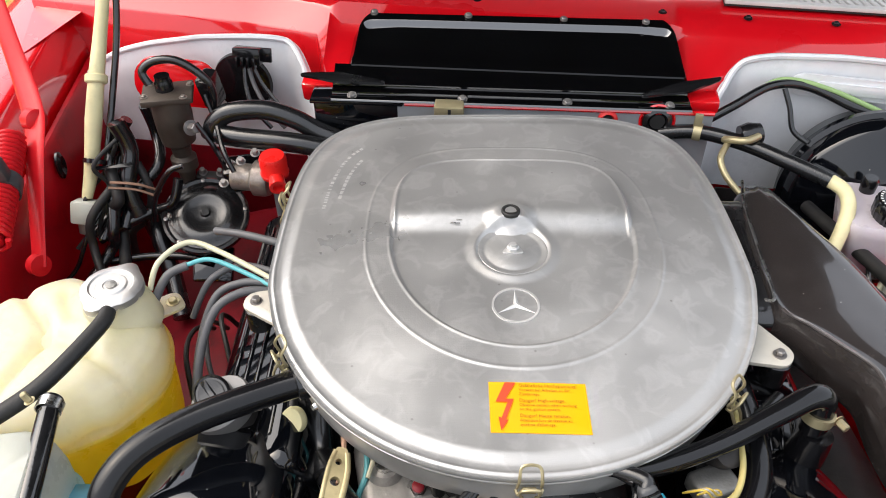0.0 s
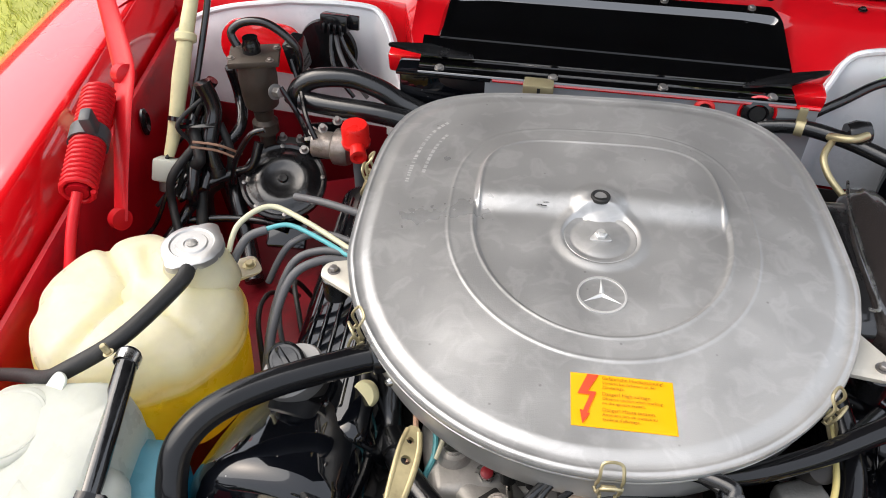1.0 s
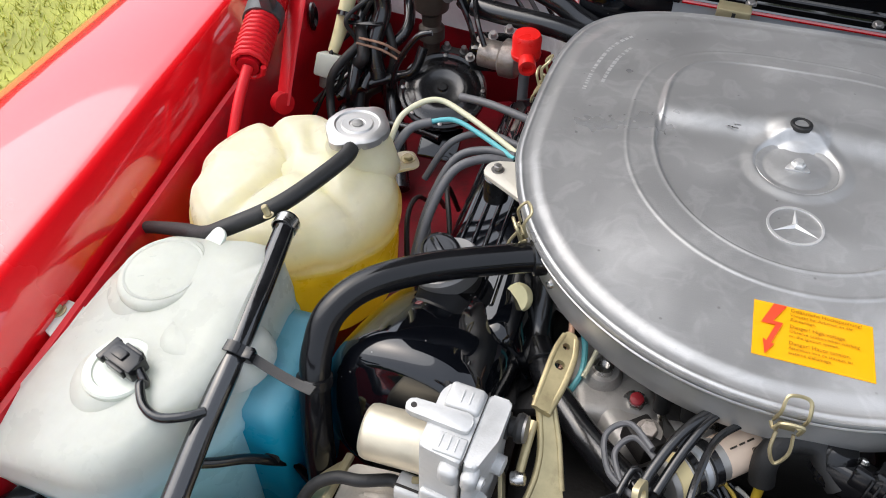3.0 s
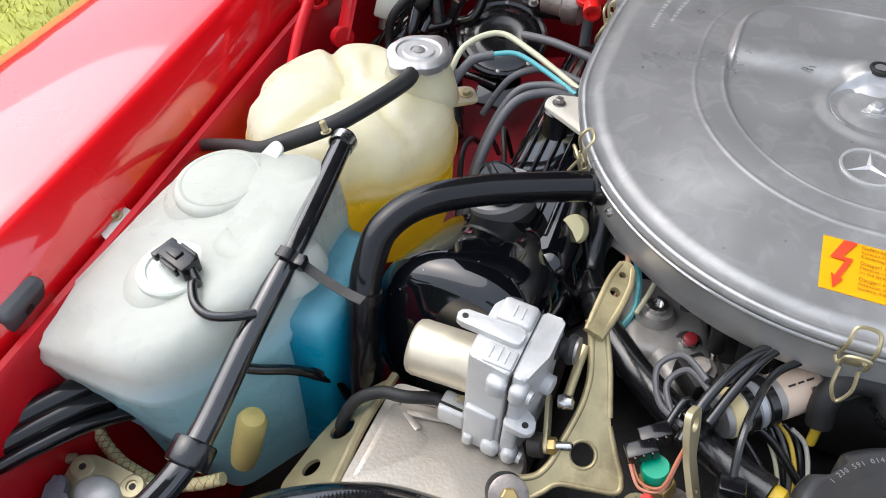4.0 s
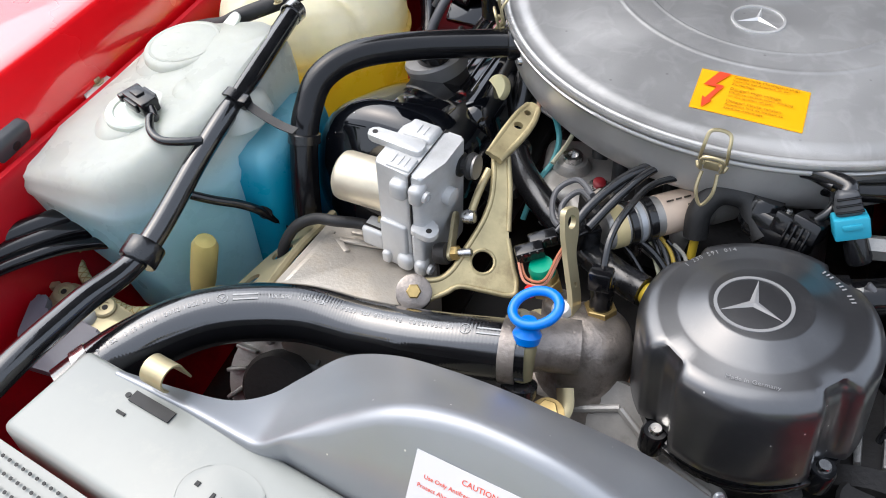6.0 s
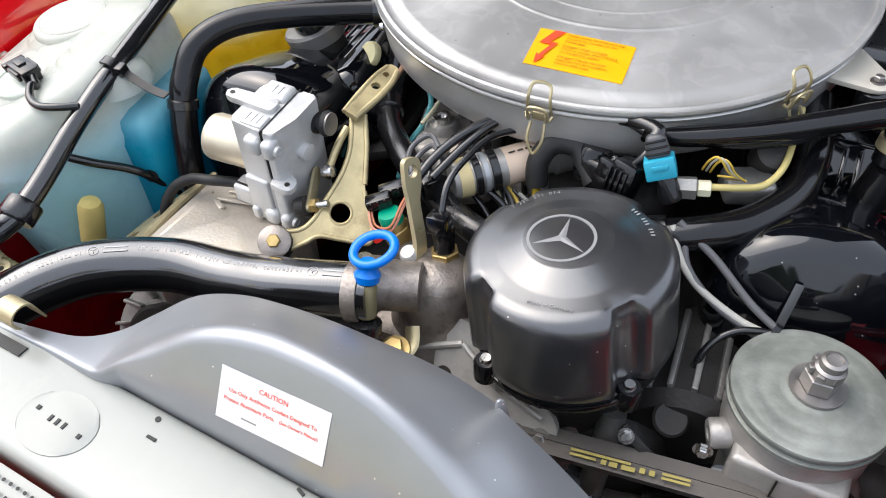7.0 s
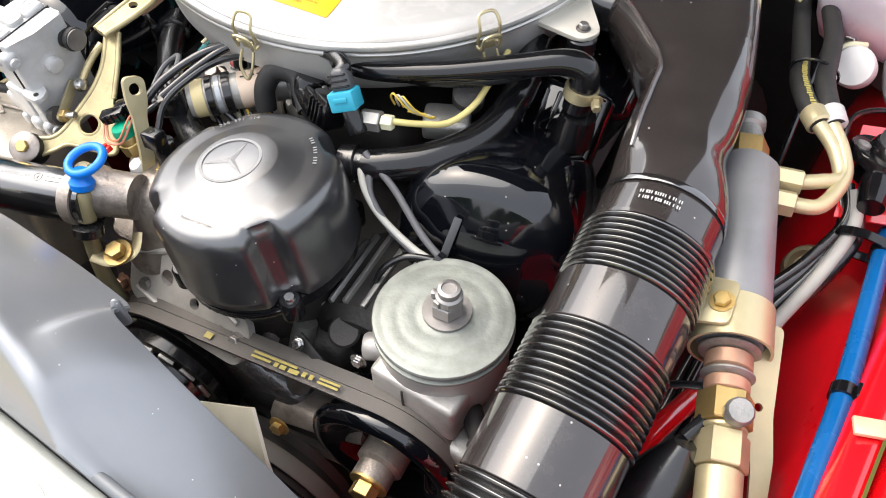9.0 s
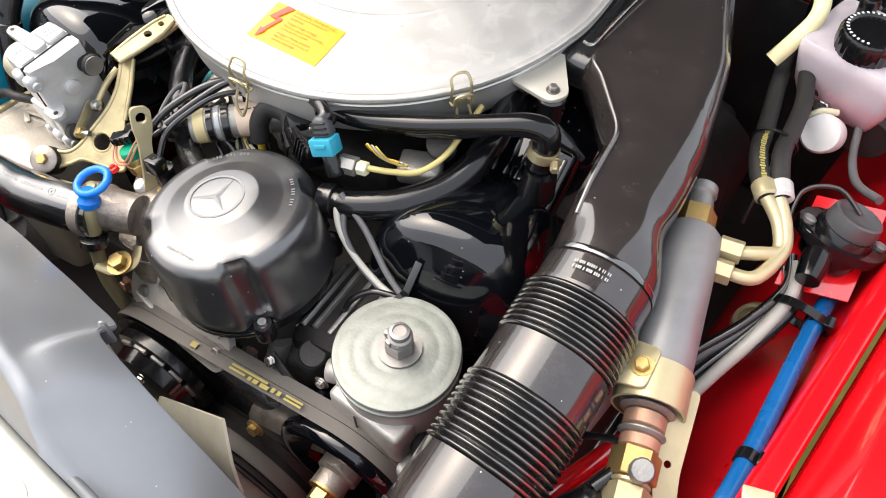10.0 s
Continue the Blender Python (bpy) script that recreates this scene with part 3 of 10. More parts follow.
    part("cowl", thick_sheet(prof, 0.002), RED_BAY, car, "red scuttle panel and plenum", angle=45)
    # bolts along the ledge
    for x in (0.31, 0.425, 0.54, 0.05, -0.05, -0.23):
        y = cowl_y(x) + 0.205
        part("cowl_bolt", bolt(frame_to((x, y, 0.945), (0, -0.1, 1)), 0.004), RUBBER, car)
    # louvre grille in the scuttle
    b = bmesh.new()
    o = Vector((0.40, cowl_y(0.40) + 0.238, 0.956))
    d = Vector((1, -0.17, 0)).normalized()
    v = Vector((-0.17 * -1, 1, 0)).normalized()
    L = 0.46
    for k in (0.0, 0.075):
        c = o + d * L / 2 + v * k
        box(frame_to(c, (0, 0, 1), d), L, 0.012, 0.006, 0.001, bm=b)
    for i in range(40):
        c = o + d * (0.006 + i * L / 40) + v * 0.0375
        box(frame_to(c, (0, 0, 1), d + v * 0.25), 0.0062, 0.072, 0.005, 0.001, bm=b)
    part("louvre_grille", b, WHITE_PLASTIC, car, "pale louvred air intake grille")
    c = o + d * L / 2 + v * 0.0375
    part("grille_well", box(frame_to(c - Vector((0, 0, 0.0045)), (0, 0, 1), d), L, 0.085, 0.003), MESHBLACK, car)
    # open bonnet, standing up behind
    rows = []
    for i in range(9):
        s = i / 8
        z, y = 0.995 + 1.24 * s, 1.225 - 0.50 * s
        rows.append([Vector((-0.62 + 1.3 * k / 10, y - 0.17 * (-0.62 + 1.3 * k / 10) + 0.03 * math.sin(math.pi * s) + 0.02 * math.sin(math.pi * k / 10), z)) for k in range(11)])
    part("bonnet", thick_sheet(rows, 0.012), RED_SHADED, car, "red underside of the opened bonnet", angle=60)
    part("bonnet_mat", thick_sheet([[p + Vector((0, -0.03, 0)) for p in r] for r in rows], 0.012), MAT, car, "dark grey sound-deadening mat", angle=60)
    for x in (-0.62, 0.66):
        part("bonnet_bracket", tube([(x, 1.15 - 0.17 * x, 0.9), (x, 1.22 - 0.17 * x, 1.0), (x, 1.225 - 0.17 * x, 1.12)], 0.008), RED, car)
    # front crossmember
    part("front_panel", box(RADM @ pose(0.02, -0.19, 0.60), 1.42, 0.03, 0.36, 0.012), RED, car, "red front panel below the bonnet edge")
    part("crossmember", tube([RADM @ Vector(p) for p in ((-0.5, -0.128, 0.785), (0.0, -0.13, 0.79), (0.62, -0.128, 0.785))], 0.012), RED, car, "rounded red slam panel rail")
    return car


def thick_sheet(rows, t):
    """A sheet of metal with two faces, t apart."""
    b = grid(rows)
    b.normal_update()
    bmesh.ops.solidify(b, geom=b.faces[:], thickness=t)
    return b


RADM = Matrix.Translation((0, 0.0305, 0)) @ Matrix.Rotation(radians(-6.8), 4, 'Z')


def build_radiator():
    rad = thing("radiator", "pale grey-green painted radiator with a ribbed black core", "radiator", RADM @ Vector((0.03, -0.04, 0.42)))
    b = box(RADM @ pose(0.0475, -0.037, 0.785), 0.665, 0.07, 0.05, 0.006, 3)
    part("top_tank", b, CREAM, rad, "pale painted top tank")
    part("core", box(RADM @ pose(0.03, -0.04, 0.59), 0.66, 0.045, 0.34), MESHBLACK, rad, "black finned core")
    # perforated strip ahead of it
    part("perforated_strip", box(RADM @ pose(0.03, -0.094, 0.797) @ Matrix.Rotation(0.25, 4, 'X'), 0.7, 0.036, 0.003), CREAM, rad, "pale perforated strip")
    hb = bmesh.new()
    for i in range(110):
        for j in range(4):
            plate(disc_outline(0.0013, n=6), RADM @ pose(-0.31 + i * 0.0062 + 0.003 * (j % 2), -0.106 + j * 0.0075, 0.7955 + j * 0.0019 + 0.0017) @ Matrix.Rotation(0.25, 4, 'X'), 0.0006, bm=hb)
    part("perforation", hb, MESHBLACK, rad, "rows of small dark holes", smooth=False, kind="stuff")
    for u, v in ((-0.225, -0.028), (-0.07, -0.022), (0.21, -0.022)):
        part("slot", box(RADM @ pose(u, v, 0.8104), 0.007, 0.002, 0.001), MESHBLACK, rad)
        part("slot", lathe([(0, 0), (0.002, 0), (0.002, 0.0006), (0, 0.0006)], RADM @ pose(u - 0.006, v + 0.012, 0.8101), 10), MESHBLACK, rad)
    for u in (-0.13, 0.155):
        m = RADM @ pose(u, -0.042, 0.8085)
        part("pressed_boss", plate(disc_outline(0.029, 0.022, 36), m @ pose(0, 0, 0.001), 0.0012, 0.0008), CREAM, rad)
        hb = bmesh.new()
        for x, y, w in ((-0.019, 0.002, 0.004), (-0.006, 0, 0.003), (0.0, 0, 0.003), (0.006, 0, 0.003), (0.02, -0.001, 0.004)):
            box(m @ pose(x, y, 0.0026), w * 0.7, 0.0045 if abs(x) < 0.01 else 0.003, 0.0008, bm=hb)
        part("vent_slot", hb, MESHBLACK, rad)
    part("slot", box(RADM @ pose(0.032, -0.0065, 0.8104, 0, 0, -20), 0.006, 0.002, 0.001), MESHBLACK, rad)
    m = RADM @ pose(0.030, -0.033, 0.8105)
    part("sticker", box(m, 0.034, 0.021, 0.0004), make("printed_yellow_film", (0.75, 0.5, 0.02), 0.4, var=0.12, scale=120), rad, "small yellow sticker")
    bars(m @ pose(0, 0, 0.0004), [(-0.013, 0.006, 0.022, 0.002), (-0.013, 0.001, 0.018, 0.002), (-0.006, -0.005, 0.016, 0.0032)], GREY_INK, rad)
    # spring clips
    for u in (-0.215,):
        m = RADM @ pose(u, -0.002, 0.815)
        rows = []
        for k in range(15):
            a = -0.9 + 3.6 * k / 14
            c = m @ Vector((0, 0.004 - 0.010 * math.cos(a), 0.008 + 0.0095 * math.sin(a)))
            rows.append([c + RADM.to_3x3() @ Vector((q, 0, 0)) for q in (-0.009, -0.003, 0.003, 0.009)])
        rows.append([m @ Vector((q, 0.018, -0.006)) for q in (-0.008, -0.003, 0.003, 0.008)])
        sc = part("spring_clip", thick_sheet(rows, 0.0014), ZINC, rad, "cream passivated spring clip")
        part("clip_slot", box(m @ pose(0.004, -0.013, -0.0042), 0.034, 0.008, 0.0012), MESHBLACK, sc, "dark slot below the clip")
    return rad


def build_shroud():
    sh = thing("fan_shroud", "satin grey moulded plastic fan shroud behind the radiator", "fan shroud", (0.0, 0.08, 0.5))
    # rear edge and front ridge of the hood, from one flange to the other
    rear = [(-0.25, 0.055, 0.806), (-0.205, 0.060, 0.804), (-0.172, 0.066, 0.803), (-0.152, 0.082, 0.800), (-0.140, 0.105, 0.797), (-0.122, 0.130, 0.798), (-0.09, 0.141, 0.801), (-0.05, 0.138, 0.810),
            (-0.01, 0.133, 0.8165), (0.03, 0.127, 0.820), (0.062, 0.123, 0.821), (0.09, 0.119, 0.819), (0.117, 0.115, 0.811), (0.127, 0.098, 0.832), (0.16, 0.091, 0.812), (0.195, 0.086, 0.782), (0.235, 0.081, 0.748), (0.28, 0.075, 0.708)]
    ridge = [(-0.25, 0.053, 0.809), (-0.20, 0.050, 0.810), (-0.165, 0.046, 0.812), (-0.145, 0.043, 0.814), (-0.131, 0.042, 0.817), (-0.115, 0.046, 0.828), (-0.085, 0.056, 0.850), (-0.05, 0.064, 0.872),
             (-0.01, 0.067, 0.882), (0.03, 0.063, 0.885), (0.06, 0.058, 0.882), (0.085, 0.051, 0.876), (0.105, 0.044, 0.868), (0.120, 0.038, 0.861), (0.140, 0.030, 0.852), (0.155, 0.020, 0.836), (0.185, 0.012, 0.815), (0.23, 0.008, 0.79)]
    back, front = spline(rear, 6), spline(ridge, 6)
    rows = []
    for P, K in zip(back, front):
        F = Vector((K.x, min(0.0315 - 0.12 * K.x, K.y - 0.001), min(0.827, K.z - 0.003)))
        a, b = K.lerp(F, min(0.35, 0.010 / max((F - K).length, 1e-4))), K.lerp(P, min(0.3, 0.012 / max((P - K).length, 1e-4)))
        row = [F - Vector((0, 0, min(0.03, 0.012 + max(0.0, F.z - 0.80)))), F, F.lerp(a, 0.5)]
        for k in range(7):
            t = k / 6
            row.append(a * (1 - t) ** 2 + K * 2 * t * (1 - t) + b * t * t)
        for k in range(1, 6):
            t = k / 5
            q = b.lerp(P, t)
            q.z += 0.005 * math.sin(math.pi * t) * smooth01(-0.15, -0.10, K.x)
            row.append(q)
        rows.append(row)
    part("hood", thick_sheet(rows, 0.0022), SHROUD, sh, angle=50)
    part("rear_bead", tube([p + Vector((0, 0.0005, -0.001)) for p in back], 0.0018, 6, 1), SHROUD, sh)
    # moulded fin at the step of the rear edge
    part("fin", plate(rounded([(-0.006, -0.012), (0.007, -0.010), (0.003, 0.012), (-0.002, 0.013)], 0.003), frame_to((0.122, 0.106, 0.820), (0.6, -0.75, 0.25), (0.8, 0.6, 0)), 0.0022, 0.0006), SHROUD, sh, "pale moulded fin")
    # grey sealing strip between hood and radiator
    part("seal_strip", tube([(x, 0.0335 - 0.12 * x, 0.8115) for x in (-0.13, -0.05, 0.05, 0.15, 0.25)], 0.0042, 10, 4), GREY_PLASTIC, sh, "grey sealing strip")
    # caution label
    n = Vector((-0.12 / 0.62, -1 / 0.62, 1.0)).normalized()
    x = Vector((1, -0.12, 0)).normalized()
    x = (x - n * x.dot(n)).normalized()
    x = Matrix.Rotation(radians(2.3), 3, n) @ x
    c = Vector((0.007, 0.0424, 0.847))
    m = frame_to(c + n * 0.0022, n, x)
    part("caution_label", box(m, 0.077, 0.0335, 0.0003), WHITE_LABEL, sh, "white label with red lettering", smooth=False)
    words("CAUTION", m @ pose(0, 0.009, 0.0004), 0.0046, RED_INK, sh, align='CENTER')
    words("Use Only Antifreeze Coolant Designed To", m @ pose(0, 0.0025, 0.0004), 0.0036, RED_INK, sh, align='CENTER')
    words("Protect Aluminium Parts.", m @ pose(-0.034, -0.0035, 0.0004), 0.0036, RED_INK, sh)
    words("(See Owner's Manual)", m @ pose(0.006, -0.0032, 0.0004), 0.003, RED_INK, sh)
    bars(m @ pose(0, 0, 0.0003), [(-0.02, -0.011, 0.011, 0.0009)], GREY_INK, sh)
    return sh


def build_backdrop():
    """An unseen far belt of trees, added to close the field round the car."""
    rng = random.Random(21)
    b = bmesh.new()
    n = 240
    rows = [[], [], []]
    for i in range(n):
        a = i * 2 * math.pi / n
        r = 34 + 1.5 * math.sin(a * 3) + rng.uniform(-0.4, 0.4)
        h = 4.6 + 1.2 * math.sin(a * 5 + 1) + 0.9 * math.sin(a * 17) + rng.uniform(-0.9, 0.9)
        for row, z in zip(rows, (-0.1, h * 0.6, h)):
            row.append(Vector((r * math.cos(a), r * math.sin(a), z)))
    grid(rows, True, bm=b)
    single("backdrop", b, make("far_trees", (0.045, 0.06, 0.025), 0.9, var=0.6, scale=1.2, bump=0), "unseen dark green belt of trees added round the field", "trees", kind="structure", at=(0, 0, 0))


build_ground()
build_backdrop()
build_body()
build_radiator()
build_shroud()


FAN_CREAM = make("cream_fan_plastic", (0.55, 0.52, 0.42), 0.4, var=0.12, dirt=(0.3, 0.26, 0.18), dirt_amount=0.3)


def build_fan():
    f = thing("cooling_fan", "pale cream plastic cooling fan half hidden under its shroud", "fan", (0.06, 0.09, 0.40))
    c = Vector((0.060, 0.1, 0.604))
    part("hub", lathe([(0.0, 0.012), (0.05, 0.012), (0.056, 0.006), (0.056, -0.012), (0.0, -0.012)], frame_to(c, (0, -1, 0)), 40), FAN_CREAM, f)
    for deg in (80, 29, -36, -80, -127, 183, 132):
        a = radians(deg)
        u, v = Vector((math.cos(a), 0, math.sin(a))), Vector((-math.sin(a), 0, math.cos(a)))
        rows = []
        for i in range(8):
            r = 0.05 + 0.135 * i / 7
            w = 0.02 + 0.014 * i / 7
            rows.append([c + u * (r - 0.006 * abs(s) ** 3 * (i == 7)) + v * (w * s) + Vector((0, 0.016 * s + 0.006 * s * s, 0)) for s in (-1, -0.5, 0, 0.5, 1)])
        part("blade", thick_sheet(rows, 0.003), FAN_CREAM, f)


build_fan()
# ---- air cleaner ----
AC = Matrix.Translation((0.067, 0.605, 0.886)) @ Matrix.Rotation(radians(2.3), 4, 'X')


def cleaner_ring(k, n=240, z=0.0, grow=0.0):
    """The cleaner's outline: round to the front, squarer to the back."""
    out = []
    for i in range(n):
        t = i * 2 * math.pi / n
        c, s = math.cos(t), math.sin(t)
        p = 2.06 + 1.7 * max(0, min(1, (s + 0.25) / 0.9))
        r = (abs(c) ** p + abs(s) ** p) ** (-1 / p)
        out.append(Vector(((0.2375 * k + grow) * r * c, (0.256 * k + grow) * r * s, z)))
    return out


def lid_height(x, y, k):
    """Height of the pressed lid over its rim, at x, y from its middle and at the share k of its outline."""
    h = 0.0025 * (1 - smooth01(0.91, 0.965, k)) + 0.009 * (1 - smooth01(0.35, 0.97, k))
    h += 0.001 * math.exp(-((k - 0.985) / 0.006) ** 2)
    # raised panel: squarish behind, round ahead
    px, py = x - 0.004, y - 0.018
    b = 0.128 if py > 0 else 0.150
    a = 0.127
    p = 4.2 if py > 0 else 2.0
    q = (abs(px / a) ** p + abs(py / b) ** p) ** (1 / p)
    q2 = (abs(px / 0.150) ** (3.0 if py > 0 else 2.05) + abs(py / (0.158 if py > 0 else 0.172)) ** (3.0 if py > 0 else 2.05)) ** (1 / (3.0 if py > 0 else 2.05))
    h += 0.0002 * (1 - smooth01(0.99, 1.01, q2)) + 0.0006 * math.exp(-((q2 - 1.0) / 0.010) ** 2)
    inside = 1 - smooth01(0.955, 1.0, q)
    # a narrow bead round the panel
    h += 0.0013 * math.exp(-((q - (0.955 if py > 0 else 0.985)) / 0.014) ** 2)
    # the back half of the panel stands higher, with a step facing ahead
    h += 0.0065 * inside * smooth01(0.018, 0.052, y)
    h -= 0.0045 * inside * (1 - smooth01(0.018, 0.052, y))
    # boss at the breather hole and dish of the clamp
    d = math.hypot(x - 0.003, y - 0.04)
    h += 0.006 * (1 - smooth01(0.012, 0.03, d)) * (1 - smooth01(0.0, 0.05, y - 0.04))
    d = math.hypot(x - 0.003, y + 0.003)
    h += 0.0035 * (1 - smooth01(0.036, 0.05, d)) - 0.006 * (1 - smooth01(0.031, 0.039, d))
    return h


def wire_clip(m, parent):
    """A bent wire catch: two loops over the rim, a plate and a hanging bail."""
    w = 0.0014
    b = tube([m @ Vector(p) for p in ((-0.012, 0.0, 0.0), (-0.011, -0.004, 0.018), (-0.008, 0.004, 0.030), (0.008, 0.004, 0.030), (0.011, -0.004, 0.018), (0.012, 0.0, 0.0))], w, 6, 6)
    b = tube([m @ Vector(p) for p in ((-0.009, -0.006, -0.006), (-0.0085, -0.010, 0.010), (0.0085, -0.010, 0.010), (0.009, -0.006, -0.006))], w, 6, 5, bm=b)
    b = tube([m @ Vector(p) for p in ((-0.007, -0.004, -0.010), (-0.0075, -0.013, -0.026), (0.0, -0.016, -0.040), (0.0075, -0.013, -0.026), (0.007, -0.004, -0.010))], w, 6, 6, bm=b)
    for s in (-1, 1):
        b = tube([m @ Vector((s * (0.006 + 0.0025 * k), -0.003 + 0.003 * math.cos(k * 2.1), -0.003 + 0.003 * math.sin(k * 2.1))) for k in range(4)], w, 6, 6, bm=b)
    c = part("wire_clip", b, ZINC, parent, "yellow-passivated bent wire clip")
    box_b = box(m @ pose(0, -0.001, -0.004), 0.014, 0.003, 0.009, 0.0008)
    part("clip_plate", box_b, ZINC, c)
    return c


def build_cleaner():
    ac = thing("air_cleaner", "large brushed aluminium air cleaner with a wire-clipped lid over the engine", "air cleaner", (0.067, 0.605, 0.80))
    ks = [0.002] + [i / 260 for i in range(1, 261)]
    rows = []
    for k in ks:
        ring = cleaner_ring(k)
        rows.append([AC @ Vector((p.x, p.y, lid_height(p.x, p.y, k))) for p in ring])
    for g, z in ((0.0015, 0.0005), (0.0022, -0.0018), (0.0015, -0.0045), (-0.001, -0.005)):
        rows.append([AC @ Vector((p.x, p.y, z)) for p in cleaner_ring(1.0, grow=g)])
    b = grid(rows, True, False, True, False)
    lid = part("lid", b, LID, ac, "worn brushed aluminium lid", angle=70)
    rows = []
    for g, z in ((-0.012, -0.004), (-0.001, -0.006), (0.0008, -0.008), (0.0, -0.0105), (-0.004, -0.012), (-0.0045, -0.03), (-0.007, -0.046), (-0.016, -0.057), (-0.035, -0.064), (-0.075, -0.068)):
        rows.append([AC @ Vector((p.x, p.y, z)) for p in cleaner_ring(1.0, grow=g)])
    part("housing", grid(rows, True, False, True, True), make("satin_aluminium", (0.6, 0.59, 0.57), 0.52, metal=0.8, var=0.12, scale=14, dirt=(0.45, 0.44, 0.42), dirt_amount=0.4), ac, "satin aluminium lower housing", angle=60)
    # hold-down disc and wing nut in the dish
    h = lid_height(0.003, -0.003, 0.02)
    m = AC @ pose(0.003, -0.003, h)
    d = part("clamp_disc", lathe([(0, 0.001), (0.0345, 0.001), (0.0358, 0.0022), (0.0345, 0.0032), (0.031, 0.0028), (0.030, 0.0022), (0.0275, 0.0022), (0.0265, 0.003), (0.0, 0.0035)], m, 48), LID, lid, "round brushed clamp disc")
    b = plate(rounded([(0.014 * math.cos(a), 0.012 * math.sin(a)) for a in (math.pi / 2, math.pi * 7 / 6, math.pi * 11 / 6)], 0.005), m @ pose(0, 0, 0.0034), 0.0016, 0.0005)
    b = hexagon(m @ pose(0, 0, 0.005), 0.0062, 0.004, b)
    b = lathe([(0.0034, 0.008), (0.0034, 0.0115), (0.0, 0.0118)], m, 16, bm=b)
    part("nut", b, LID_MARK, d, "stamped steel nut")
    # breather hole with rubber grommet
    m = AC @ pose(0.003, 0.041, lid_height(0.003, 0.041, 0.1) - 0.0012)
    part("breather_hole", lathe([(0.0, 0.0010), (0.0060, 0.0010), (0.0066, 0.0024), (0.0082, 0.0028), (0.0096, 0.002), (0.0102, -0.001)], m, 24), MESHBLACK, lid, "black breather hole")
    star(AC @ pose(0.001, -0.079, lid_height(0.001, -0.079, 0.3)), 0.0225, LID_MARK, lid, 0.0012)
    # embossed test mark
    b = bmesh.new()
    for q in range(5):
        box(AC @ pose(-0.054 + 0.004 * math.cos(q * 1.3), 0.037 + 0.006 * math.sin(q * 1.3), lid_height(-0.054, 0.037, 0.25) + 0.0002), 0.006, 0.0012, 0.0008, 0.0003, bm=b)
    part("stamped_mark", b, STEEL, lid)
    # rows of stamped characters along the rim, too fine to read
    b = bmesh.new()
    rng = random.Random(2)
    for r, (k, a0, a1) in enumerate(((0.83, 2.35, 2.85), (0.77, 2.42, 2.75))):
        a = a0
        while a < a1:
            ring = cleaner_ring(k, 720)
            i = int(a / (2 * math.pi) * 720) % 720
            p, q = ring[i], ring[(i + 3) % 720]
            t = (q - p).normalized()
            z = lid_height(p.x, p.y, k) + 0.0003
            box(AC @ frame_to((p.x, p.y, z), (0, 0, 1), t), rng.uniform(0.0010, 0.0018), 0.0036, 0.0003, bm=b)
            a += rng.choice((0.012, 0.012, 0.014, 0.024))
    part("stamped_print", b, LID_MARK, lid, "rows of small stamped marks", smooth=False, kind="stuff")
    # the warning sticker, laid on the lid
    c = [Vector((0.0385, 0.4365, 0)), Vector((0.1205, 0.4345, 0)), Vector((0.1205, 0.386, 0)), Vector((0.0385, 0.388, 0))]
    inv = AC.inverted()
    rows = []
    for j in range(7):
        row = []
        for i in range(11):
            p = c[3].lerp(c[2], i / 10).lerp(c[0].lerp(c[1], i / 10), j / 6)
            q = inv @ Vector((p.x, p.y, 0.886))
            k = math.hypot(q.x / 0.2375, q.y / 0.256)
            row.append(AC @ Vector((q.x, q.y, lid_height(q.x, q.y, k) + 0.0006)))
        rows.append(row)
    A, B, D = rows[0][0], rows[0][-1], rows[-1][0]
    st = part("warning_sticker", thick_sheet(rows, 0.0002), ORANGE_LABEL, lid, "orange-yellow high voltage warning sticker")
    x = (B - A).normalized()
    up = (D - A).normalized()
    n = x.cross(up)
    m = frame_to(A + n * 0.0012, n, x)
    S = (B - A).length
    bolt_pts = [(0.0125, 0.0495), (0.0215, 0.0495), (0.0125, 0.0335), (0.0195, 0.0335), (0.0122, 0.0135), (0.0145, 0.0135), (0.0085, 0.0035), (0.0065, 0.0165), (0.0090, 0.0150), (0.0145, 0.0305), (0.0045, 0.0305)]
    part("lightning_arrow", plate(bolt_pts, m @ pose(0, -0.002, 0), 0.0002), RED_INK, st, "red lightning arrow", smooth=False)
    for i, (t, sz, mt) in enumerate((("Gefährliche Hochspannung!", 0.0044, GREY_BROWN), ("Vorsicht bei Arbeiten an der", 0.0037, GREY_BROWN), ("Zündanlage.", 0.0037, GREY_BROWN), ("Danger! High voltage.", 0.0044, GREY_BROWN), ("Observe caution when working", 0.0037, GREY_BROWN), ("on the ignition system.", 0.0037, GREY_BROWN), ("Danger! Haute tension.", 0.0044, GREY_BROWN), ("Attention lors de travaux au", 0.0037, GREY_BROWN), ("système d'allumage.", 0.0037, GREY_BROWN))):
        words(t, m @ pose(0.024, 0.0435 - 0.0041 * i - 0.0022 * (i // 3), 0), sz, mt, st)
    # clips round the rim
    for ang in (-90, -150, -42, 160):
        t = radians(ang)
        ring = cleaner_ring(1.0, 720)
        i = int(ang % 360 * 2)
        p, q = ring[i], ring[(i + 1) % 720]
        d = Vector((q.y - p.y, -(q.x - p.x), 0)).normalized()
        wire_clip(AC @ frame_to((p.x + d.x * 0.003, p.y + d.y * 0.003, -0.008), (0, 0, 1), Vector((0, 0, 1)).cross(d)) @ Matrix.Scale(0.8, 4), ac)
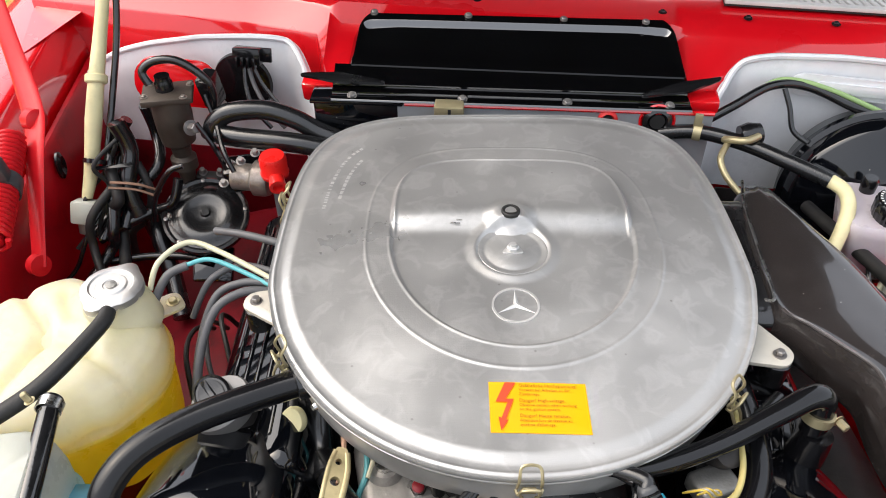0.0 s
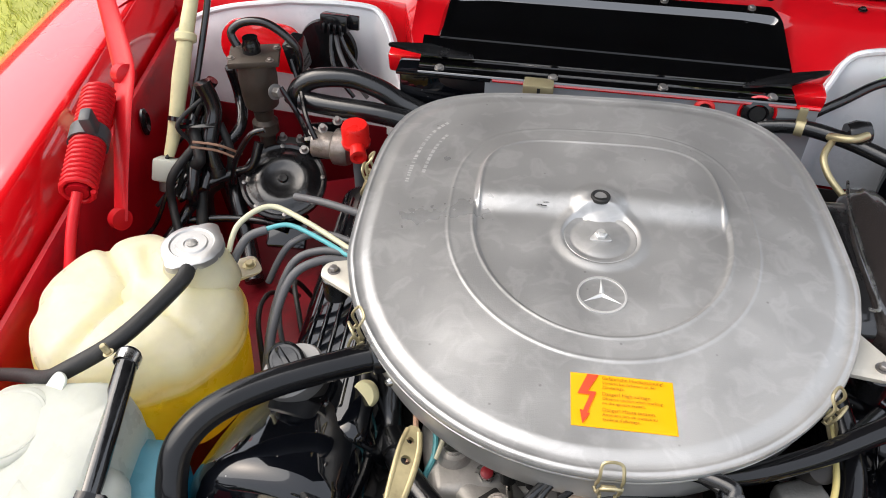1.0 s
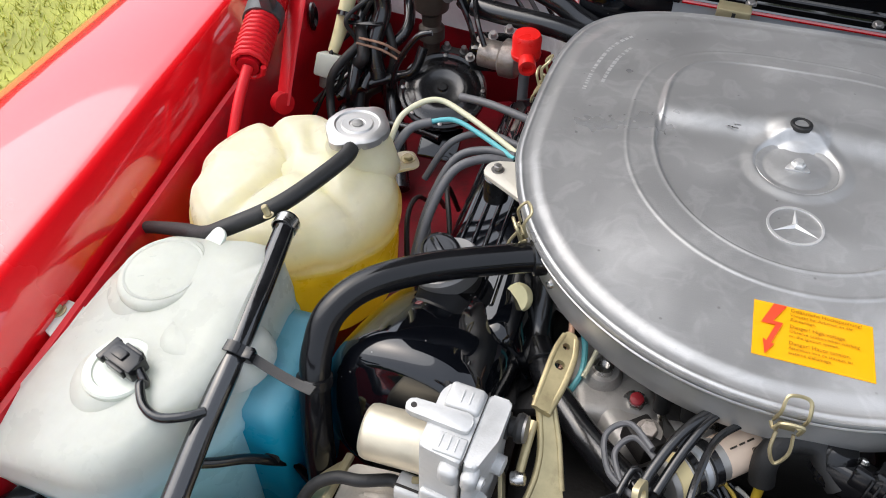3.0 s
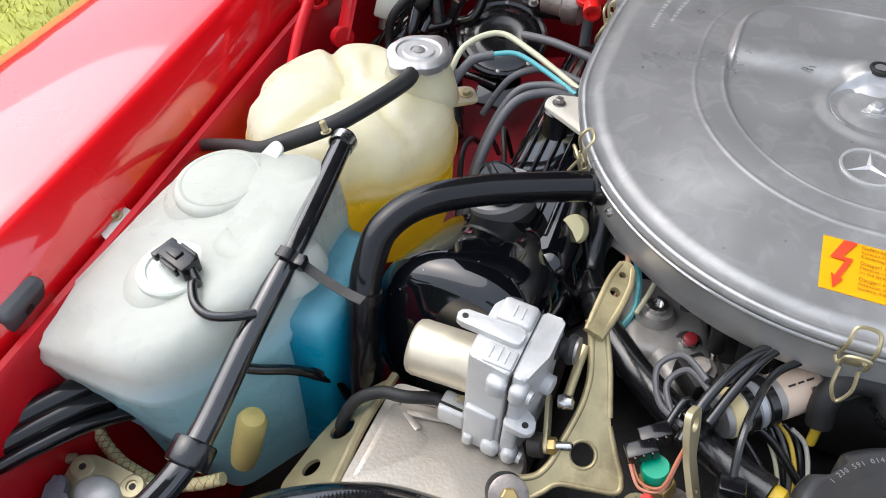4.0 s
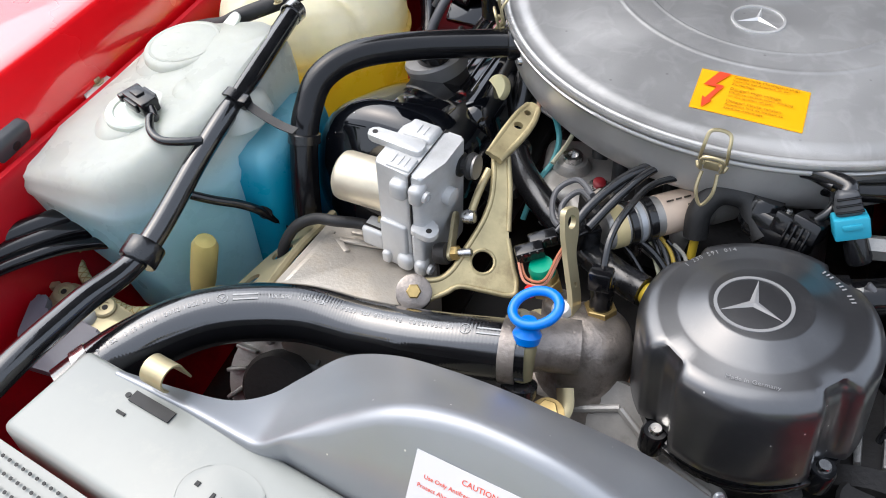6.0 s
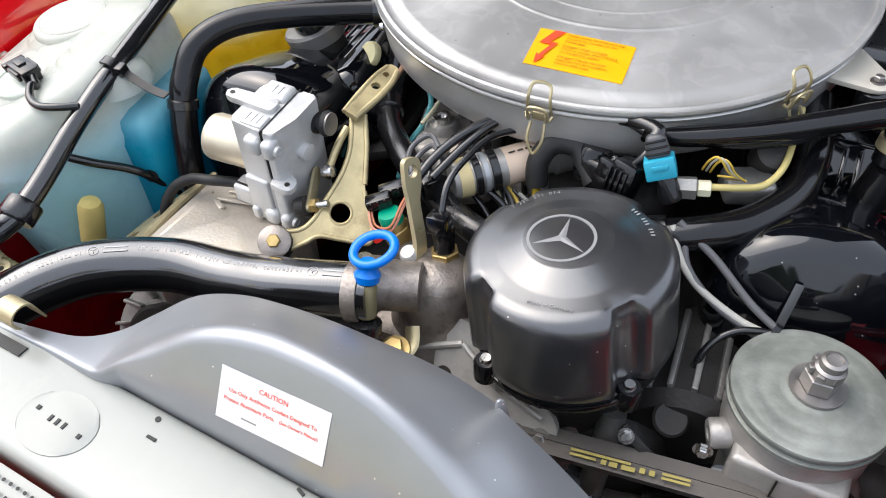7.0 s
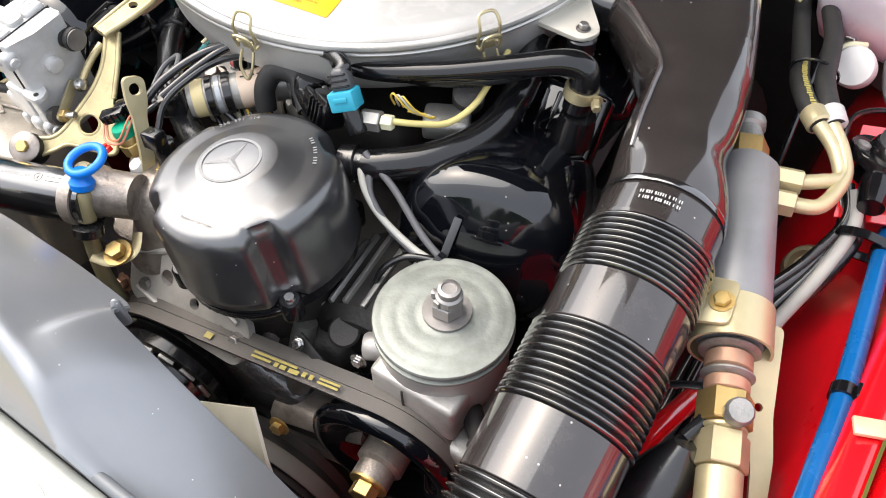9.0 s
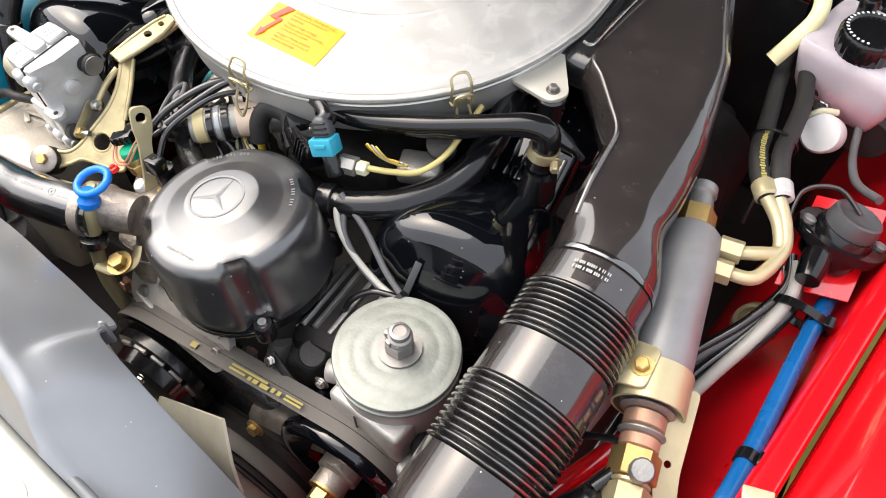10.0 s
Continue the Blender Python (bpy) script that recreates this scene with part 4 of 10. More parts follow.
    # mounting ears
    for p, q, w in (((-0.187, 0.567, 0.852), (-0.15, 0.56, 0.852), 0.024), ((0.309, 0.488, 0.860), (0.255, 0.525, 0.860), 0.026)):
        a, b2 = Vector(p), Vector(q)
        d = (b2 - a).normalized()
        m = frame_to(a, (0, 0, 1), d)
        e = part("mounting_ear", plate(rounded([(-0.012, -0.010), (0.055, -w - 0.014), (0.055, w + 0.014), (-0.012, 0.010)], 0.008), m, 0.004, 0.001), EAR, ac, "pale beige mounting ear")
        part("bolt", bolt(m @ pose(0, 0, 0.004), 0.0042, 0.005), DULL_STEEL, e)
        part("rubber_mount", lathe([(0.012, -0.03), (0.013, -0.004), (0.009, 0)], m, 20), RUBBER, e)
    # rivet on the side
    part("rivet", lathe([(0.0, 0.004), (0.003, 0.003), (0.004, 0.0)], frame_to((-0.110, 0.43, 0.862), (-0.7, -0.7, 0.1)), 12), STEEL, ac)
    return ac


GREY_BROWN = make("brown_ink", (0.3, 0.13, 0.0), 0.5, bump=0)
build_cleaner()


# ---- intake duct and bellows ----
def ring_at(c, d, a, b, p=2.4, n=36, up=(0, 0, 1)):
    """A rounded ring of half-width a and half-height b square to d."""
    d = Vector(d).normalized()
    x = d.cross(Vector(up)).normalized()
    y = x.cross(d)
    out = []
    for k in range(n):
        t = k * 2 * math.pi / n
        co, s = math.cos(t), math.sin(t)
        out.append(Vector(c) + x * a * math.copysign(abs(co) ** (2 / p), co) + y * b * math.copysign(abs(s) ** (2 / p), s))
    return out


def build_duct():
    du = thing("intake_duct", "glossy black plastic air intake duct feeding the air cleaner", "air duct", (0.42, 0.45, 0.80))
    # stations: y, left lip x, top z, right x, underside z; flat on top with a bevel under the lip
    st = [(0.345, 0.384, 0.868, 0.470, 0.780), (0.375, 0.386, 0.867, 0.460, 0.786), (0.40, 0.3865, 0.8685, 0.456, 0.792), (0.435, 0.385, 0.872, 0.457, 0.800), (0.462, 0.382, 0.8755, 0.456, 0.806), (0.49, 0.362, 0.876, 0.454, 0.812),
          (0.515, 0.342, 0.8765, 0.450, 0.816), (0.532, 0.326, 0.8765, 0.447, 0.818), (0.56, 0.322, 0.8765, 0.442, 0.82), (0.61, 0.324, 0.876, 0.432, 0.82), (0.66, 0.329, 0.875, 0.416, 0.82), (0.71, 0.340, 0.873, 0.400, 0.822), (0.745, 0.352, 0.868, 0.388, 0.828), (0.765, 0.362, 0.858, 0.378, 0.838)]
    fine = []
    n = 56
    lines = [spline([(r[0], r[k], 0) for r in st], 6) for k in (1, 2, 3, 4)]
    for q in range(len(lines[0])):
        y, xl, zt, xr, zb = lines[0][q].x, lines[0][q].y, lines[1][q].y, lines[2][q].y, lines[3][q].y
        rr = min(0.03, (zt - zb) * 0.45, (xr - xl) * 0.4)
        poly = [(xl, zt), (xl + 0.004, zt - 0.0012), (xl + 0.010, zt - 0.0008)]
        poly += [(xl + 0.010 + (xr - rr - xl - 0.010) * k / 5, zt - 0.0008 + 0.002 * math.sin(math.pi * k / 5)) for k in range(1, 5)]
        poly += [(xr - rr + rr * math.sin(a), zt - rr + rr * math.cos(a)) for a in (k * math.pi / 14 for k in range(8))]
        poly += [(xr - 0.004, zb + 0.006), (xr - 0.012, zb), (xl + 0.006, zb), (xl - 0.004, zb + 0.008), (xl - 0.010, zt - 0.028), (xl - 0.0085, zt - 0.018), (xl - 0.004, zt - 0.008)]
        run = [0.0]
        for k in range(len(poly)):
            a, b = poly[k], poly[(k + 1) % len(poly)]
            run.append(run[-1] + math.hypot(b[0] - a[0], b[1] - a[1]))
        loop = poly + poly[:1]
        w = smooth01(0.35, 0.415, y)
        c = Vector((0.428, y, 0.824 + 0.16 * (y - 0.345)))
        row = []
        for k in range(n):
            d = run[-1] * k / n
            px = float(np.interp(d, run, [p[0] for p in loop]))
            pz = float(np.interp(d, run, [p[1] for p in loop]))
            a = math.radians(140) - 2 * math.pi * k / n
            row.append(Vector((c.x + 0.0462 * math.cos(a), y, c.z + 0.0462 * math.sin(a))).lerp(Vector((px, y, pz)), w))
        fine.append(row)
    ring0 = ring_at((0.428, 0.32, 0.820), (0, 1, 0.16), 0.0462, 0.0462, 2.0, n)
    shift = min(range(n), key=lambda k: (ring0[k] - (fine[0][0] + Vector((0, -0.025, -0.004)))).length)
    ring0 = ring0[shift:] + ring0[:shift]
    if (ring0[1] - fine[0][1]).length > (ring0[-1] - fine[0][1]).length:
        ring0 = ring0[:1] + ring0[:0:-1]
    part("shell", grid([ring0] + fine, True, False, True, True), DUCT_BODY, du, angle=35)
    part("edge_bead", tube([r[0] + Vector((0, 0, -0.0006)) for r in fine[6:44]], 0.0021, 8, 1), DUCT, du, "worn pale edge bead")
    # throat to the cleaner
    rows = [ring_at(c, (-1, 0, 0), a, b2, 4) for c, a, b2 in (((0.35, 0.63, 0.846), 0.10, 0.026), ((0.31, 0.63, 0.848), 0.10, 0.024), ((0.285, 0.63, 0.85), 0.098, 0.022))]
    part("throat", grid(rows, True, False, True, True), DUCT_SIDE, du)
    part("lip", tube([(0.345, 0.742, 0.880), (0.334, 0.70, 0.8815), (0.326, 0.63, 0.882), (0.321, 0.57, 0.882), (0.318, 0.545, 0.880), (0.309, 0.545, 0.879)], 0.0017, 6), STEEL, du, "thin bright sealing lip")
    # seam collar
    part("collar", tube_rings([((0.428, 0.352, 0.8265), (0, 1, 0.16)), ((0.428, 0.350, 0.8262), (0, 1, 0.16)), ((0.428, 0.347, 0.8257), (0, 1, 0.16))], (0.0468, 0.0475, 0.0468)), DUCT_RIB, du)
    b = bmesh.new()
    d = Vector((0, 1, 0.16)).normalized()
    rng = random.Random(8)
    for row in range(2):
        a = radians(75)
        while a < radians(112):
            c = Vector((0.428, 0.337 - 0.0048 * row, 0.8235 - 0.0008 * row))
            x, y = d.cross(Vector((0, 0, 1))).normalized(), None
            y = x.cross(d)
            nrm = x * math.cos(a) + y * math.sin(a)
            box(frame_to(c + nrm * 0.0468, nrm, d.cross(nrm)), rng.uniform(0.0007, 0.0014), 0.0026, 0.0003, bm=b)
            a += rng.choice((0.036, 0.036, 0.06))
    part("moulded_print", b, PALE_PRINT, du, "two short rows of pale print", smooth=False)
    # bellows hose
    be = thing("bellows_hose", "shiny black ribbed intake hose with smooth middle bands", "air hose", (0.43, 0.14, 0.74))
    pts = [(0.428, 0.322, 0.8205), (0.427, 0.26, 0.809), (0.424, 0.19, 0.795), (0.420, 0.12, 0.778), (0.416, 0.04, 0.752), (0.414, -0.03, 0.72), (0.413, -0.08, 0.69)]

    def bead(s):
        for a, b2 in ((0.003, 0.049), (0.089, 0.150), (0.199, 0.265)):
            if a < s < b2:
                return 0.0056 * abs(math.sin((s - a) / (b2 - a) * (9 if a < 0.05 else 11) * math.pi)) ** 0.9 - 0.003
        return 0.0005
    line = spline(pts, 170)
    run = [0.0]
    for i in range(1, len(line)):
        run.append(run[-1] + (line[i] - line[i - 1]).length)
    cuts = [0.0, 0.003, 0.049, 0.089, 0.150, 0.199, 0.265, run[-1]]
    for k in range(7):
        i0, i1 = int(np.searchsorted(run, cuts[k])), min(len(line) - 1, int(np.searchsorted(run, cuts[k + 1])))
        if i1 - i0 < 2:
            continue
        seg = line[i0:i1 + 1]
        base = run[i0]
        part("ribbed_section" if k % 2 else "smooth_band", tube(seg, 0.0475, 44, 1, bead=lambda q: bead(q + base), caps=False), DUCT_RIB if k % 2 else DUCT_BODY, be, angle=80)
    return du


def tube_rings(cd, rad, n=36):
    return grid([ring_at(c, d, r, r, 2.0, n) for (c, d), r in zip(cd, rad)], True)


build_duct()


# ---- engine ----
def build_engine():
    en = thing("engine", "vee engine block with black rocker covers and grimy castings", "engine", (0.06, 0.5, 0.42))
    b = box(pose(0.06, 0.55, 0.53), 0.36, 0.66, 0.26, 0.02)
    part("block", b, CAST_DARK, en, "dark oily engine block")
    for s, cx in ((-1, -0.168), (1, 0.302)):
        tilt = Matrix.Rotation(radians(s * 22), 4, 'Y')
        m = Matrix.Translation((cx, 0.60 if s < 0 else 0.65, 0.765)) @ tilt
        cov = part("rocker_cover", box(m @ pose(0, 0, 0), 0.105, 0.40 if s < 0 else 0.32, 0.085, 0.02, 4), GLOSS, en, "glossy black rocker cover with ribs")
        for k in range(5):
            part("rib", box(m @ pose(-0.028 + 0.014 * k, 0.0, 0.0425), 0.005, 0.33 if s < 0 else 0.27, 0.004, 0.0018), GLOSS, cov)
        part("cover_flange", box(m @ pose(0, 0, -0.045), 0.125, 0.42 if s < 0 else 0.34, 0.012, 0.004), CAST_DARK, cov)
        # rounded front end
        ax = frame_to((-0.198, 0.372, 0.762) if s < 0 else (0.296, 0.352, 0.744), (s * 0.12, -0.96, 0.26), (1, 0, 0))
        r = 0.077 if s < 0 else 0.082
        prof = [(r * 0.9, -0.075), (r * 0.98, -0.05), (r, -0.01), (r, 0.026)]
        prof += [(r - 0.026 + 0.026 * math.cos(q * math.pi / 16), 0.026 + 0.026 * math.sin(q * math.pi / 16)) for q in range(1, 9)]
        prof += [(r * 0.5, 0.0565), (r * 0.25, 0.058), (0.0, 0.0585)]
        part("front_dome", lathe(prof, ax @ Matrix.Diagonal((1, 0.95, 1, 1)), 64, lambda a, i: 1 + 0.035 * math.cos(4 * a) * (-1 if i > 12 else -0.8)), GLOSS, cov, "glossy black drum-shaped end cover", angle=70)
        if s > 0:
            rm = frame_to((0.309, 0.440, 0.779), (0.05, -0.5, 0.85), (1, 0, 0))
            nk = part("ribbed_slope", box(rm, 0.082, 0.10, 0.026, 0.008, 3), GLOSS, cov, "sloping front of the cover")
            for k in range(6):
                part("rib", box(rm @ pose(-0.030 + 0.012 * k, 0.0, 0.0135), 0.0045, 0.078, 0.005, 0.0018), GLOSS, nk)
    # intake valley castings
    part("manifold", box(pose(0.06, 0.60, 0.715), 0.24, 0.40, 0.08, 0.03, 3), CAST_DARK, en, "dark grimy inlet manifold")
    tc = part("front_cover", box(pose(0.09, 0.245, 0.59), 0.28, 0.10, 0.20, 0.03, 3), CAST_DARK, en, "oily timing cover")
    fm = frame_to((0.066, 0.203, 0.698), (-0.1, -0.75, 0.6), (1, 0, 0.05))
    fl = part("cover_flange", holed_plate(rounded([(-0.065, -0.03), (0.0, -0.045), (0.075, -0.05), (0.082, -0.012), (0.04, 0.02), (0.0, 0.048), (-0.05, 0.05), (-0.07, 0.01)], 0.014), [(-0.022, 0.0, 0.0075), (0.014, -0.012, 0.0055), (0.048, -0.024, 0.005), (-0.03, 0.03, 0.005), (-0.045, -0.012, 0.004)], fm, 0.008), PALE_CAST, tc, "pale cast flange with holes")
    for p, q in (((-0.06, 0.012), (-0.01, 0.030)), ((-0.01, 0.030), (0.022, 0.006)), ((-0.055, -0.020), (0.0, -0.034)), ((0.0, -0.034), (0.070, -0.038)), ((0.022, 0.006), (0.066, -0.010))):
        part("flange_rib", tube([fm @ Vector((*p, 0.009)), fm @ Vector((*q, 0.009))], 0.003, 8), PALE_CAST, fl)
    for x, y in ((-0.056, 0.034), (0.030, 0.008), (0.068, -0.026)):
        part("flange_bolt", bolt(fm @ pose(x, y, 0.008), 0.006, 0.006), DULL_STEEL, fl)
    for k, (x, z) in enumerate(((-0.02, 0.66), (0.02, 0.685), (0.10, 0.675), (0.15, 0.67), (0.19, 0.66), (0.03, 0.63))):
        part("bolt", bolt(frame_to((x, 0.195, z), (0.05 * k - 0.1, -0.9, 0.4)), 0.0065, 0.008), DULL_STEEL if k % 2 else COPPER, tc)
    for x0, r in ((0.10, 0.012), (0.145, 0.009), (0.175, 0.011)):
        part("cast_rib", tube([(x0, 0.19, 0.60), (x0 + 0.004, 0.192, 0.65), (x0 + 0.006, 0.215, 0.70)], r, 10), CAST, tc)
    # added dark block: keeps the red inner wing from showing through the gap
    part("gap_filler", box(pose(0.385, 0.55, 0.57), 0.11, 0.5, 0.2, 0.03, 3), CAST_DARK, en, "dark block added beside the engine to hide the red wing")
    return en


build_engine()


def build_distributor():
    d = thing("distributor_cover", "satin black round distributor cover with an emblem on top", "distributor", (0.117, 0.246, 0.74))
    m = Matrix.Translation((0.1215, 0.248, 0.84)) @ Matrix.Rotation(radians(-7), 4, 'Y') @ Matrix.Diagonal((1.055, 1.055, 1.04, 1)) @ Matrix.Translation((0, 0, -0.84))

    def shape(a, i):
        if i < 7:
            return 1.0
        k = 1.0
        for c in (-2.30, -0.72, 0.85, 2.42):
            w = abs((a - c + math.pi) % (2 * math.pi) - math.pi)
            k -= 0.115 * (1 - smooth01(0.09, 0.21, w)) * (min(1.0, (i - 6) / 2))
        return k
    prof = [(0.0, 0.8405), (0.030, 0.8405), (0.0315, 0.840), (0.046, 0.8335), (0.048, 0.833), (0.0495, 0.8325), (0.060, 0.8315), (0.0655, 0.830), (0.0690, 0.8275), (0.0715, 0.824), (0.0732, 0.819), (0.0738, 0.81), (0.0745, 0.79), (0.0752, 0.765), (0.0755, 0.757), (0.074, 0.755), (0.0, 0.752)]
    part("cover", lathe(prof, m, 120, shape), SATIN, d, angle=50)
    star(m @ pose(-0.004, -0.002, 0.8405), 0.0235, GREY_INK, d, 0.0006)
    for k, ch in enumerate("1 230 591 014"):
        a = 2.62 - 0.052 * k
        if ch != " ":
            c = m @ Vector((0.0565 * math.cos(a), 0.0565 * math.sin(a), 0.8323))
            words(ch, frame_to(c, (0, 0, 1), (math.sin(a), -math.cos(a), 0)), 0.0050, GREY_INK, d, "moulded_letter")
    words("Made in Germany", m @ pose(0.004, -0.0575, 0.8327), 0.0042, GREY_INK, d, align='CENTER')
    for k in range(11):
        if k not in (3, 7):
            a = 0.95 - 0.052 * k
            c = m @ Vector((0.0565 * math.cos(a), 0.0565 * math.sin(a), 0.8326))
            part("moulded_bar", box(frame_to(c, (0, 0, 1), (math.sin(a), -math.cos(a), 0)), 0.0011, 0.0030, 0.0003), GREY_INK, d, smooth=False)
    # lower body and skirt
    part("skirt", lathe([(0.0, 0.738), (0.066, 0.738), (0.071, 0.742), (0.0715, 0.753), (0.06, 0.756)], m, 60), PLASTIC, d, "black base rim")
    part("body", lathe([(0.045, 0.66), (0.05, 0.70), (0.058, 0.738)], m, 36), CAST_DARK, d)
    for a in (-2.30, -0.72, 0.85, 2.42):
        c = m @ Vector((0.0715 * math.cos(a), 0.0715 * math.sin(a), 0.757))
        lug = part("lug", lathe([(0.0095, -0.02), (0.0095, -0.002), (0.008, 0.0)], Matrix.Translation(c), 20), PLASTIC, d)
        part("screw", lathe([(0, 0.003), (0.004, 0.003), (0.005, 0.0)], Matrix.Translation(c), 14), STEEL, lug)
    for k in range(14):
        a = -2.2 + k * 0.11
        if abs(a + 0.72) > 0.12:
            part("lug_tooth", box(frame_to(m @ Vector((0.071 * math.cos(a), 0.071 * math.sin(a), 0.746)), (math.cos(a), math.sin(a), 0)), 0.012, 0.006, 0.005, 0.001), PLASTIC, d)
    return d


build_distributor()


def build_pump():
    p = thing("power_steering_pump", "grey cast power steering pump with a round steel reservoir lid", "steering pump", (0.31, 0.237, 0.66))
    m = Matrix.Translation((0.310, 0.237, 0.0))
    lm = Matrix.Translation((-0.004, -0.002, -0.011)) @ m
    part("reservoir_lid", lathe([(0.0, 0.7825), (0.0185, 0.7825), (0.0205, 0.7818), (0.0225, 0.7822), (0.033, 0.7818), (0.0345, 0.7814), (0.0365, 0.7816), (0.0455, 0.7809), (0.0475, 0.7803), (0.0495, 0.7806), (0.0528, 0.7798), (0.0535, 0.7785), (0.0535, 0.7762), (0.0528, 0.775), (0.051, 0.7745), (0.051, 0.771), (0.0535, 0.7702), (0.0538, 0.768), (0.050, 0.766)], lm @ Matrix.Diagonal((1.03, 1.03, 1, 1)), 60), make("dull_zinc_lid", (0.26, 0.275, 0.25), 0.5, metal=0.5, var=0.25, scale=40, bump=0.3, dirt=(0.2, 0.21, 0.18), dirt_amount=0.7, dirt_scale=45), p, "dull grey-green steel lid")
    nut = part("nut", bolt(m @ pose(-0.002, 0, 0.772), 0.0128, 0.014, True), DULL_STEEL, p, "large steel hexagon nut")
    part("stud", lathe([(0.0105, 0.789), (0.0105, 0.796), (0.0085, 0.7975), (0.0085, 0.803), (0.0060, 0.804), (0.0055, 0.8025), (0.0, 0.8025)], m, 20), DULL_STEEL, nut)
    pm = make("pale_pump_casting", (0.42, 0.40, 0.375), 0.45, metal=0.45, var=0.15, scale=30, bump=0.5, dirt=(0.2, 0.17, 0.13), dirt_amount=0.6, dirt_scale=18)
    part("body", lathe([(0.051, 0.757), (0.0525, 0.745), (0.0525, 0.715), (0.050, 0.705), (0.046, 0.69), (0.044, 0.64)], lm @ Matrix.Translation((0, 0, 0.011)), 48), pm, p, "cast aluminium body")
    part("front_plate", box(m @ pose(-0.004, -0.040, 0.713, 0, 0, -6), 0.078, 0.034, 0.046, 0.005, 3), pm, p, "square cast front plate")
    part("seam", box(m @ pose(-0.012, -0.0578, 0.713, 0, 0, -6), 0.0016, 0.001, 0.04), CAST_DARK, p)
    part("flange", box(m @ pose(0.012, -0.03, 0.672, 0, 0, -6), 0.085, 0.07, 0.03, 0.008, 3), CAST, p)
    part("lug", lathe([(0.0, 0.0), (0.010, 0.0), (0.0115, 0.003), (0.0115, 0.018), (0.010, 0.020), (0.0055, 0.020), (0.0055, 0.014), (0.0, 0.014)], frame_to((0.268, 0.212, 0.727), (-1, -0.35, -0.1)), 24), pm, p, "short cast lug with a bore")
    part("bolt", bolt(frame_to((0.249, 0.195, 0.718), (0, -1, 0.1)), 0.005), STEEL, p)
    for k in range(6):
        a = k * math.pi / 3 + 0.2
        part("castle_tooth", box(m @ pose(-0.002 + 0.0095 * math.cos(a), 0.0095 * math.sin(a), 0.792, 0, 0, math.degrees(a)), 0.0045, 0.0055, 0.006, 0.0008), DULL_STEEL, nut)
    part("port", lathe([(0.009, 0), (0.009, 0.03), (0.012, 0.03), (0.012, 0.04), (0.0, 0.04)], frame_to((0.345, 0.205, 0.70), (0.6, -0.7, 0.1)), 16), CAST_DARK, p)
    return p


build_pump()


# ---- belt drive ----
def wheel(name, c, r, prof, mat_, parent):
    return part(name, lathe(prof, frame_to(c, (0, -1, 0)), 48), mat_, parent)


